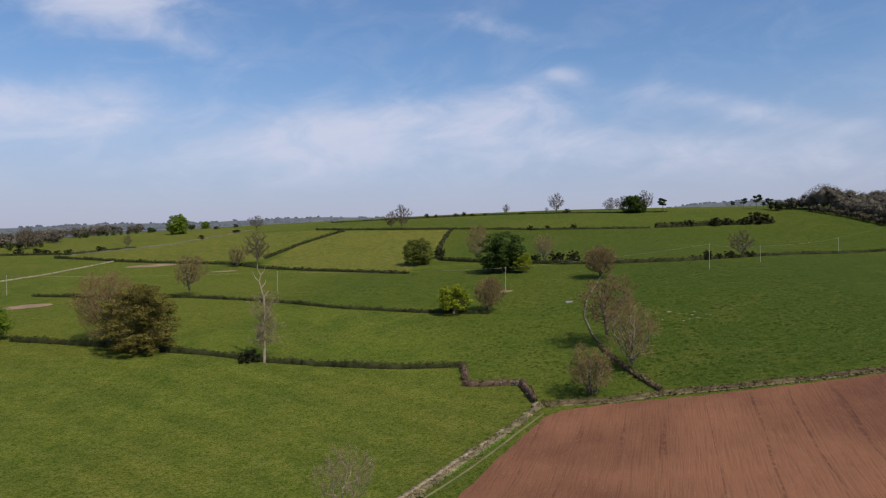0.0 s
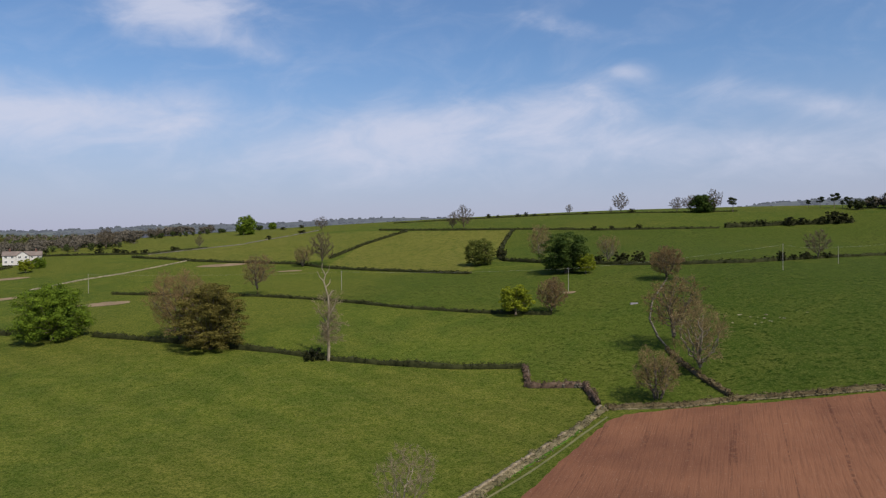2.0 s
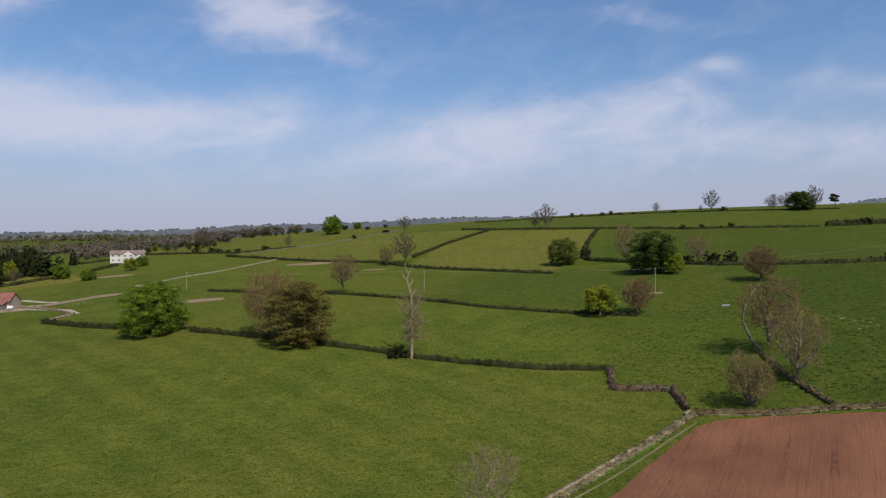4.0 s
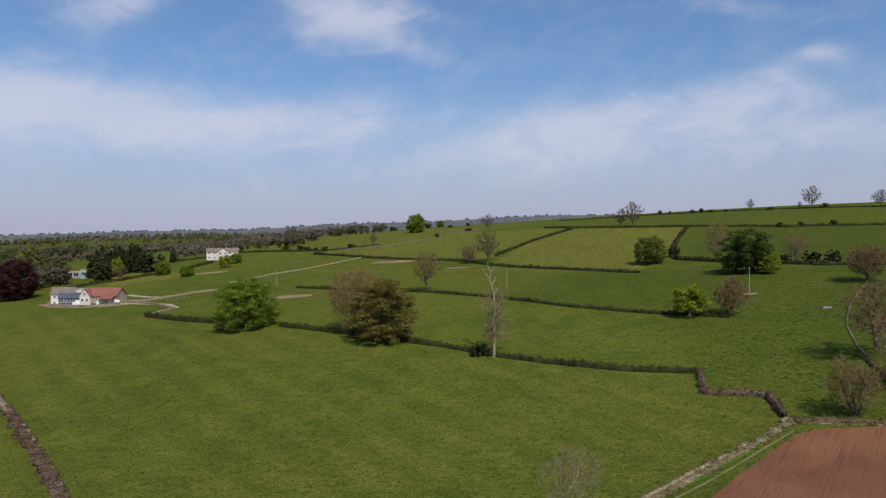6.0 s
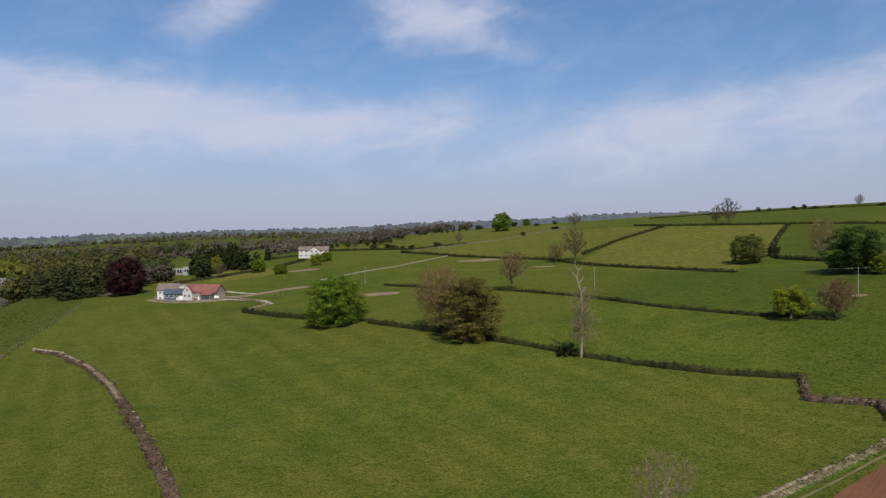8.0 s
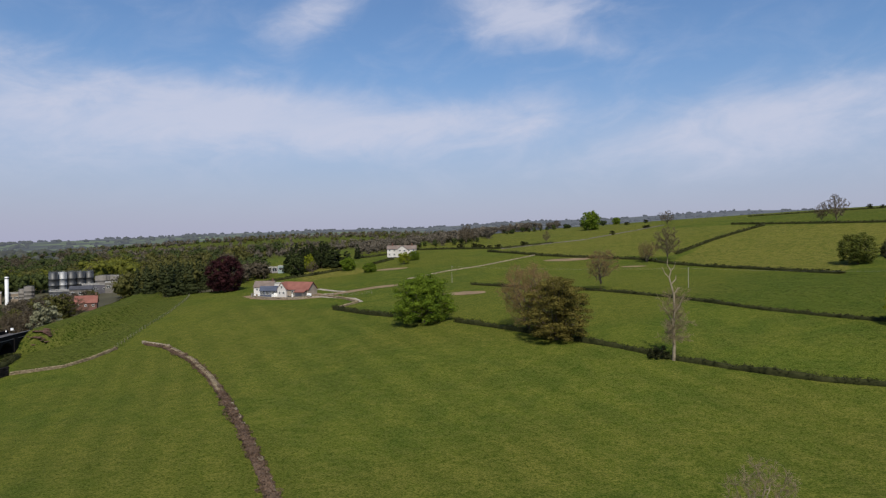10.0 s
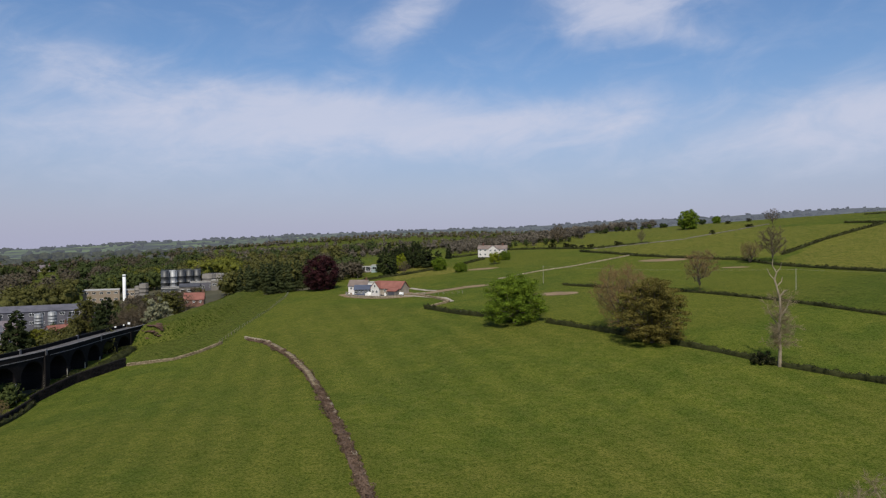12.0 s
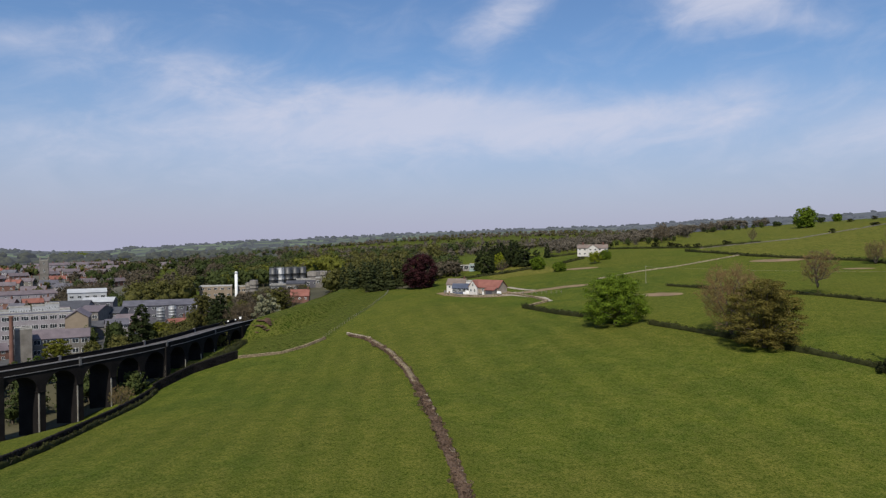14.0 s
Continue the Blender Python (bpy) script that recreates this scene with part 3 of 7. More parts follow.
ribbon("farm_track", [(-212, 215), (-204.5, 219), (-199.7, 224), (-195.4, 231.5), (-191, 239.5), (-183, 245.5)], 6.5, STRAW_EARTH, "rutted sandy farm track beside the barn")
ribbon("farm_track", [(-222, 236), (-214, 232.5), (-206, 230), (-199, 229)], 2.4, GRAVEL, "pale gravel lane behind the barn")
ribbon("farm_track", [(-172, 206), (-182, 213), (-200, 216), (-232, 216)], 2.6, GRAVEL, "pale gravel track along the farmyard wall")
ribbon("grass_track", [(-6, 90), (3.2, 104), (12, 118), (18.2, 127)], 0.45, surface("pale_trodden_grass", (0.07, 0.075, 0.022), (0.17, 0.155, 0.065), 0.2, 3), "trodden wheel track along the headland")


def far_ridge(name, r, deep, drop, profile, material, label, trees, size, seed, tops=0.5):
    """A range of hills on the horizon that climbs away from the viewer, with hedgerow trees and copses on it."""
    rng = np.random.default_rng(seed)
    az_, el_ = np.array(profile, float).T
    a = np.linspace(az_[0], az_[-1], 500)
    e = np.interp(a, az_, el_) + 0.05 * np.array([noise.noise((q * 0.5, r, 0)) for q in a])
    rows_ = np.linspace(0, 1, 15)

    def spot(q, f):
        top = np.interp(q, a, e)
        rr = r - deep * (1 - f)
        el__ = top - drop * (1 - f) ** 1.3 + 0.10 * noise.noise((q * 0.25, f * 2.2, seed)) * math.sin(math.pi * f)
        return *polar(q, rr), EYE + rr * math.tan(radians(el__))

    verts = [spot(q, f) for f in rows_ for q in a] + [(*polar(q, r + 200), -160.0) for q in a]
    n_ = len(a)
    faces = [(k * n_ + i, k * n_ + i + 1, (k + 1) * n_ + i + 1, (k + 1) * n_ + i) for k in range(len(rows_)) for i in range(n_ - 1)]
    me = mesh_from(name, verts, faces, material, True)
    if me.polygons[0].normal.z < 0:
        me.flip_normals()
    hill = tagged(new(name, me), label, "hills", kind="structure")
    c, rad = [], []
    while len(c) < trees:
        q = rng.uniform(a[0], a[-1])
        if rng.uniform() < tops:
            f = 1 - abs(rng.normal()) * 0.02
            if noise.noise((q * 1.1, seed, 3)) + 0.6 * noise.noise((q * 5, seed, 6)) < 0.1:
                continue
        else:
            f = rng.uniform(0.05, 1)
            line = abs(noise.noise((q * 0.45, f * 3.5, seed + 9)))
            if line > 0.05 and noise.noise((q * 0.5, f * 3.0, seed + 20)) < 0.22:
                continue
        x, y, z = spot(q, f)
        h = size * rng.uniform(0.5, 1.3)
        c.append((x, y, z + h * 0.26))
        rad.append((h * rng.uniform(0.5, 1.0), h * rng.uniform(0.5, 1.0), h * 0.5))
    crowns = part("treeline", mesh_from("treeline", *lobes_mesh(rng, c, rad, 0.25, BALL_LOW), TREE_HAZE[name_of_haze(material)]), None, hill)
    crowns["kind"] = "stuff"
    return hill


def name_of_haze(material):
    return {HAZE_FAR: 0, HAZE_MID: 1, HAZE_NEAR: 2}[material]


# ---- plants ----
def leaf_cloud(rng, centres, radii, count, size, flat=0.8):
    """Leaf sprays round a set of clumps: arrays of corners and four-sided faces."""
    centres, radii = np.asarray(centres, float), np.asarray(radii, float)
    pick = rng.choice(len(centres), count, p=radii**2 / (radii**2).sum())
    d = rng.normal(size=(count, 3))
    d /= np.linalg.norm(d, axis=1, keepdims=True)
    shell = rng.uniform(0.55, 1.08, count) ** 0.6
    pos = centres[pick] + d * (radii[pick] * shell)[:, None] * (1, 1, flat)
    normal = d + rng.normal(size=(count, 3)) * 0.55 + (0, 0, 0.35)
    normal /= np.linalg.norm(normal, axis=1, keepdims=True)
    u = np.cross(normal, rng.normal(size=(count, 3)))
    u /= np.linalg.norm(u, axis=1, keepdims=True)
    v = np.cross(normal, u)
    s = size * rng.uniform(0.55, 1.35, count)[:, None]
    k = rng.uniform(0.55, 1.0, count)[:, None]
    bend = normal * s * rng.uniform(-0.3, 0.3, count)[:, None]
    corners = np.stack([pos - u * s, pos - v * s * k + bend, pos + u * s, pos + v * s * k + bend], 1)
    return corners.reshape(-1, 3), np.arange(count * 4).reshape(-1, 4)


def unit_ball(level):
    bm = bmesh.new()
    bmesh.ops.create_icosphere(bm, subdivisions=level, radius=1.0)
    v = np.array([tuple(q.co) for q in bm.verts])
    f = np.array([[q.index for q in face.verts] for face in bm.faces])
    bm.free()
    return v, f


BALL, BALL_LOW = unit_ball(2), unit_ball(1)


def lobes_mesh(rng, centres, radii, uneven=0.22, ball=None):
    """Lumpy masses of inner foliage, one for each clump; radii may differ by axis."""
    v, f = ball or BALL
    c, r = np.asarray(centres, float), np.asarray(radii, float)
    if r.ndim == 1:
        r = np.repeat(r[:, None], 3, 1)
    bulge = 1 + uneven * rng.normal(size=(len(c), len(v), 1)).clip(-1.6, 1.6)
    verts = c[:, None, :] + v[None] * r[:, None, :] * bulge
    faces = f[None] + (np.arange(len(c)) * len(v))[:, None, None]
    return verts.reshape(-1, 3), faces.reshape(-1, 3)


# Treeline tones with the same glow blended in as haze.
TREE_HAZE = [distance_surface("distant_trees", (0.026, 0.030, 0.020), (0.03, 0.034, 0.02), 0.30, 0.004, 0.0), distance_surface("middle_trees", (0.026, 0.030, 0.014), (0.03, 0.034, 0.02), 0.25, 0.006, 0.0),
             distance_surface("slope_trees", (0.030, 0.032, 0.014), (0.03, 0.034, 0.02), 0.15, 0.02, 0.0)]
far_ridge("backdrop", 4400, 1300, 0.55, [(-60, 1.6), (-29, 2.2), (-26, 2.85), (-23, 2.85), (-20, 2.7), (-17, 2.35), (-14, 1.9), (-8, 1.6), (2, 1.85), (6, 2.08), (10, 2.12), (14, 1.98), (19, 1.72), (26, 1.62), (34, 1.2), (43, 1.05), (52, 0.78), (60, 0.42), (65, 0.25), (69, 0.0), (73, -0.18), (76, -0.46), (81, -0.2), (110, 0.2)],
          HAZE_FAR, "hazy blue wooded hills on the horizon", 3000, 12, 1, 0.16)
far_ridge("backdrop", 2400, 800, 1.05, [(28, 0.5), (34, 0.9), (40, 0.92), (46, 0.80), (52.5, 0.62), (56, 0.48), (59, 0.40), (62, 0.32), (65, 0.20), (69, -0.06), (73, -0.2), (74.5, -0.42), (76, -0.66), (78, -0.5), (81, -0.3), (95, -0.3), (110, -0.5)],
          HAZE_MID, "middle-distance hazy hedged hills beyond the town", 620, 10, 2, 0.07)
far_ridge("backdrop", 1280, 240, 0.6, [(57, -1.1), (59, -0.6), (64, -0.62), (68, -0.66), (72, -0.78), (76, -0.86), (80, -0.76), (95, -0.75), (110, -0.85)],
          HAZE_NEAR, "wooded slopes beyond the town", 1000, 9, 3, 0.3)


def full_crown(rng, centres, radii, leaves, leaf_size, solid=0.86, jitter=0.5, ball=None):
    """Leaf sprays over lumpy inner masses, as one mesh of triangles."""
    c, r = np.asarray(centres, float), np.asarray(radii, float)
    if r.ndim == 1:
        r = np.repeat(r[:, None], 3, 1)
    area = (r.mean(1)) ** 2
    pick = rng.choice(len(c), leaves, p=area / area.sum())
    d = rng.normal(size=(leaves, 3)) + (0, 0, 0.25)
    d /= np.linalg.norm(d, axis=1, keepdims=True)
    pos = c[pick] + d * r[pick] * rng.uniform(0.70, 1.18, leaves)[:, None]
    normal = d + rng.normal(size=(leaves, 3)) * jitter
    normal /= np.linalg.norm(normal, axis=1, keepdims=True)
    u = np.cross(normal, rng.normal(size=(leaves, 3)))
    u /= np.linalg.norm(u, axis=1, keepdims=True)
    w = np.cross(normal, u)
    q = leaf_size * rng.uniform(0.55, 1.35, leaves)[:, None]
    k = rng.uniform(0.55, 1.0, leaves)[:, None]
    verts = np.stack([pos - u * q, pos - w * q * k, pos + u * q, pos + w * q * k], 1).reshape(-1, 3)
    i = np.arange(leaves)[:, None] * 4
    faces = np.vstack([i + (0, 1, 2), i + (0, 2, 3)])
    lv, lf = lobes_mesh(rng, c, r * solid, 0.16, ball)
    return np.vstack([verts, lv]), np.vstack([faces, lf + len(verts)])


def tubes(segments, sides):
    """Tapered tubes along segments: rows of start, end, start radius, end radius."""
    seg = np.asarray(segments, float)
    a, b, ra, rb = seg[:, 0:3], seg[:, 3:6], seg[:, 6:7], seg[:, 7:8]
    d = b - a
    d /= np.maximum(np.linalg.norm(d, axis=1, keepdims=True), 1e-6)
    ref = np.where(np.abs(d[:, 2:3]) > 0.9, (1.0, 0, 0), (0, 0, 1.0))
    u = np.cross(d, ref)
    u /= np.linalg.norm(u, axis=1, keepdims=True)
    v = np.cross(d, u)
    rings = []
    for base, rad in ((a, ra), (b, rb)):
        for k in range(sides):
            t = 2 * math.pi * k / sides
            rings.append(base + (u * math.cos(t) + v * math.sin(t)) * rad)
    verts = np.stack(rings, 1).reshape(-1, 3)
    off = np.arange(len(seg))[:, None, None] * 2 * sides
    k = np.arange(sides)
    quad = np.stack([k, (k + 1) % sides, sides + (k + 1) % sides, sides + k], -1)[None]
    return verts, (off + quad).reshape(-1, 4)


def limb(rng, a, b, r0, r1, n, bow, wander, out):
    """A bent branch from a to b; its joints are returned."""
    a, b = np.asarray(a, float), np.asarray(b, float)
    size = np.linalg.norm(b - a)
    pts = [a]
    for i in range(1, n + 1):
        f = i / n
        q = a + (b - a) * f + np.array(bow) * math.sin(math.pi * f) * size + (rng.normal(size=3) * wander * size if i < n else 0)
        out.append((*pts[-1], *q, r0 + (r1 - r0) * (i - 1) / n, r0 + (r1 - r0) * f))
        pts.append(q)
    return pts


def grow(rng, height, width, trunk_r, fork=0.28, crown_low=0.22, reach=900, spray=6, stems=1, ragged=0.35, lean=0.0):
    """A leafless crown that grows towards scattered points of light in an uneven, egg-shaped space: limbs and twigs."""
    step = height / 30.0
    cz, rz, rx = height * (1 + crown_low) / 2, height * (1 - crown_low) / 2, width / 2
    shift = rng.uniform(-50, 50)
    light = []
    while len(light) < reach:
        d = rng.normal(size=3)
        d /= np.linalg.norm(d)
        edge = 1 + ragged * (noise.noise((d[0] * 1.6 + shift, d[1] * 1.6, d[2] * 1.6)) + 0.5 * noise.noise((d[0] * 4 + shift, d[1] * 4, d[2] * 4)))
        k = rng.uniform(0.05, 1.0) ** 0.45 * min(edge, 1.12)
        low = 1.0 if d[2] > 0 else 0.92
        light.append((d[0] * rx * k * low + lean * width * 0.2, d[1] * rx * k * low, cz + d[2] * rz * k))
    light = np.array(light)
    nodes, parent = [], []
    for s_ in range(stems):
        foot = np.array((s_ * 0.35 - (stems - 1) * 0.17, rng.normal() * 0.1, 0.0))
        heading = np.array((rng.normal() * 0.05 + (s_ - (stems - 1) / 2) * 0.3 + lean * 0.25, rng.normal() * 0.08, 1.0))
        p, last = foot, -1
        for _ in range(max(2, int(height * fork / step))):
            nodes.append(p)
            parent.append(last)
            last = len(nodes) - 1
            p = p + (heading + rng.normal(size=3) * (0.10, 0.10, 0)) * step
    near = np.full(len(light), 1e9)
    which = np.zeros(len(light), int)
    fresh = list(range(len(nodes)))
    children = [0] * len(nodes)
    alive = np.ones(len(light), bool)
    for _ in range(70):
        pts = np.array([nodes[i] for i in fresh])
        d = np.linalg.norm(light[:, None] - pts[None], axis=2)
        j = d.argmin(1)
        best = d[np.arange(len(light)), j]
        better = best < near
        near[better] = best[better]
        which[better] = np.array(fresh)[j[better]]
        alive &= near > step * 1.15
        if not alive.any():
            break
        fresh = []
        for i in np.unique(which[alive]):
            if children[i] > 3:
                alive[which == i] = False
                continue
            pull = light[alive & (which == i)] - nodes[i]
            pull = (pull / np.linalg.norm(pull, axis=1, keepdims=True)).sum(0)
            pull = pull / max(1e-6, np.linalg.norm(pull)) + rng.normal(size=3) * 0.36 + (0, 0, 0.05)
            nodes.append(nodes[i] + pull / np.linalg.norm(pull) * step)
            parent.append(i)
            children.append(0)
            children[i] += 1
            fresh.append(len(nodes) - 1)
        if not fresh:
            break
    load = np.zeros(len(nodes))
    for i in range(len(nodes) - 1, -1, -1):
        load[i] = max(load[i], 1)
        if parent[i] >= 0:
            load[parent[i]] += load[i] if children[i] else 1
    thick = 0.02 + (trunk_r - 0.02) * (load / load.max()) ** 0.47
    flare = [1 + 0.45 * max(0.0, 1 - p[2] / (height * 0.06)) for p in nodes]
    wood, twigs = [], []
    for i, q in enumerate(parent):
        if q < 0:
            continue
        row = (*nodes[q], *nodes[i], thick[q] * flare[q] if load[q] > 2.5 * load[i] and flare[q] > 1 else min(thick[q], thick[i] * 1.5) * flare[q], thick[i] * flare[i])
        (wood if load[i] > 4 else twigs).append(row)
        if load[i] <= 3:
            d = nodes[i] - nodes[q]
            d = d / np.linalg.norm(d)
            for _ in range(spray):
                e = d + rng.normal(size=3) * 0.75 + (0, 0, 0.12)
                e /= np.linalg.norm(e)
                p2 = nodes[i] + e * height * rng.uniform(0.02, 0.05)
                twigs.append((*nodes[i], *p2, 0.02, 0.016))
                e = e + rng.normal(size=3) * 0.5
                twigs.append((*p2, *(p2 + e / np.linalg.norm(e) * height * rng.uniform(0.015, 0.035)), 0.016, 0.012))
    return wood, twigs


def bare_tree(name, seed, height, width, trunk_r, bark, twig, label, twig_r=0.03, buds=0, bud_mat=None, bud_size=0.2, **more):
    """A leafless tree: trunk with limbs, a haze of twigs, perhaps first buds."""
    rng = np.random.default_rng(seed)
    wood, twigs = grow(rng, height, width, trunk_r, **more)
    root = new(name)
    part("trunk", mesh_from("trunk", *tubes(wood, 5), bark, True), None, root)
    t = np.array(twigs)
    t[:, 6:8] = np.clip(t[:, 6:8], twig_r * 0.7, twig_r * 1.5)
    part("crown", mesh_from("crown", *tubes(t, 3), twig), None, root, "fine leafless twigs")
    if buds:
        idx = rng.choice(len(t), buds)
        part("young_foliage", mesh_from("young_foliage", *leaf_cloud(rng, t[idx, 3:6], np.full(buds, 0.4), buds * 2, bud_size), bud_mat), None, root, "opening spring leaves")["kind"] = "stuff"
    return tagged(root, label, "tree")


def leafy_tree(name, seed, height, width, leaf, label, clumps=46, leaves=7000, leaf_size=0.30, base=0.12, trunk_r=0.45, bark=None, lobes=0.2, flat=0.5, solid=0.6, belly=0.36):
    """A tree in leaf: trunk and limbs, and a domed crown of leaf pads in uneven tiers with gaps between them."""
    rng = np.random.default_rng(seed)
    root = new(name)
    rx, low = width / 2, max(0.0, base) * height
    centres, radii = [], []
    for i in range(clumps):
        h = 1 - ((i + rng.uniform(0, 1)) / clumps) ** 0.80 * 0.98
        t = i * 2.39996 + rng.uniform(-0.35, 0.35)
        wide = math.sqrt(max(0.02, 1 - ((h - belly) / (1 - belly)) ** 2)) if h > belly else 0.66 + 0.34 * h / belly
        bulge = 1 + lobes * (1.3 * noise.noise((math.cos(t) * 1.5, math.sin(t) * 1.5, h * 3 + seed)) + 0.7 * noise.noise((math.cos(t) * 4, math.sin(t) * 4, h * 8 + seed)))
        k = rng.uniform(0.70, 0.93) * min(bulge, 1.1)
        pad = rx * rng.uniform(0.12, 0.23)
        centres.append((math.cos(t) * rx * wide * k, math.sin(t) * rx * wide * k, low + (height - low) * (h * 0.93 + 0.02) * (0.92 + 0.08 * bulge)))
        radii.append((pad, pad, pad * flat * rng.uniform(0.8, 1.3)))
    for i in range(clumps // 2):
        h, t, k = rng.uniform(0.10, 0.78), rng.uniform(0, 6.283), rng.uniform(0.1, 0.50)
        wide = math.sqrt(max(0.02, 1 - ((h - belly) / (1 - belly)) ** 2)) if h > belly else 0.85
        centres.append((math.cos(t) * rx * wide * k, math.sin(t) * rx * wide * k, low + (height - low) * h))
        pad = rx * rng.uniform(0.20, 0.28)
        radii.append((pad, pad, pad * 0.8))
    segs = []
    p, r = np.zeros(3), trunk_r
    fork = np.array((rng.normal() * 0.2, rng.normal() * 0.2, low + height * 0.12))
    for i in range(3):
        q = fork * (i + 1) / 3
        segs.append((*p, *q, r * (1.25 if i == 0 else 1.0), r * 0.88))
        p, r = q, r * 0.88
    for c in centres[:clumps]:
        c = np.array(c)
        mid = fork + (c - fork) * 0.5 + rng.normal(size=3) * 0.3 + (0, 0, 0.3)
        segs += [(*fork, *mid, r * 0.36, r * 0.18), (*mid, *c, r * 0.18, 0.03)]
    part("trunk", mesh_from("trunk", *tubes(segs, 6), bark or BARK, True), None, root)
    part("crown", mesh_from("crown", *full_crown(rng, centres, radii, leaves, leaf_size, solid, 0.75, BALL_LOW), leaf), None, root)
    return tagged(root, label, "tree")


def conifer(name, seed, height, width, label, leaves=3500, leaf_size=0.4, tiers=13, start=0.06, power=0.9):
    """A fir or cypress: tiers of drooping boughs on a straight stem."""
    rng = np.random.default_rng(seed)
    root = new(name)
    centres, radii, segs = [], [], [(0, 0, 0, 0, 0, height * 0.97, height * 0.022, 0.03)]
    for i in range(tiers):
        f = start + (1 - start) * i / tiers
        reach = width / 2 * (1 - f) ** power + 0.25
        for j in range(max(4, int(9 * (1 - f)))):
            t = rng.uniform(0, 6.283)
            k = rng.uniform(0.5, 1.0)
            centres.append((math.cos(t) * reach * k, math.sin(t) * reach * k, height * f + reach * 0.1))
            radii.append(reach * 0.30 + 0.25)
            segs.append((0, 0, height * f + 0.2, *centres[-1], 0.05, 0.02))
    part("trunk", mesh_from("trunk", *tubes(segs, 4), BARK, True), None, root)
    part("crown", mesh_from("crown", *full_crown(rng, centres, np.outer(radii, (1, 1, 0.55)), leaves, leaf_size, 0.7, 0.6, BALL_LOW), LEAF_CONIFER), None, root)
    return tagged(root, label, "tree")


def pine(name, seed, height, width, label):
    """A tall bare-stemmed pine with flat cushions of needles on top."""
    rng = np.random.default_rng(seed)
    root = new(name)
    segs = [(0, 0, 0, 0.3, 0.1, height * 0.5, 0.32, 0.24), (0.3, 0.1, height * 0.5, 0.1, 0.3, height * 0.93, 0.24, 0.08)]
    centres, radii = [], []
    for i in range(11):
        f = rng.uniform(0.55, 0.97)
        t, k = rng.uniform(0, 6.283), rng.uniform(0.15, 0.75) * width / 2 * (1.15 - abs(f - 0.78) * 1.2)
        c = (math.cos(t) * k, math.sin(t) * k, height * f)
        segs.append((0.2, 0.2, height * f * 0.9, *c, 0.09, 0.03))
        centres.append(c)
        radii.append(width * rng.uniform(0.12, 0.20))
    part("trunk", mesh_from("trunk", *tubes(segs, 5), BARK, True), None, root)
    part("crown", mesh_from("crown", *leaf_cloud(rng, centres, radii, 1500, 0.30, 0.5), LEAF_CONIFER), None, root)
    return tagged(root, label, "tree")


def plant(ob, x, y, scale_=1.0, turn=0.0, wide=1.0, sink=0.12, label="", group=""):
    """Sets a thing on the land; the first call moves it, copy_plant sets further ones."""
    ob.matrix_basis = pose(x, y, gz(x, y) - sink, 0, 0, turn) @ Matrix.Diagonal((scale_ * wide, scale_ * wide, scale_, 1))
    return tagged(ob, label, group=group)


def copy_plant(ob, x, y, scale_=1.0, turn=0.0, wide=1.0, sink=0.12, label="", group=""):
    made = copy_thing(ob, Matrix.Identity(4))
    return plant(made, x, y, scale_, turn, wide, sink, label, group)


# near pasture and first hedge
oak = plant(leafy_tree("oak_tree", 11, 17.3, 18.6, LEAF_OAK, "large oak with bronze young leaves by the hedge", 96, 46000, 0.15, 0.0, 0.6, None, 0.55, 0.36, 0.5, 0.36), -74, 168.5)
plant(bare_tree("bare_tree", 5, 18.5, 17.0, 0.45, BARK, TWIG_RED, "leafless spreading tree behind the bronze oak", 0.030, crown_low=0.08, fork=0.18, reach=1200, spray=5), -85.0, 174.5, 1.0, 40)
plant(leafy_tree("sycamore_tree", 21, 15.4, 20.5, LEAF_GREEN, "broad sycamore in fresh green leaf beside the hedge", 84, 46000, 0.16, 0.02, 0.5, None, 0.45, 0.5, 0.5, 0.34), -122.5, 177.0)


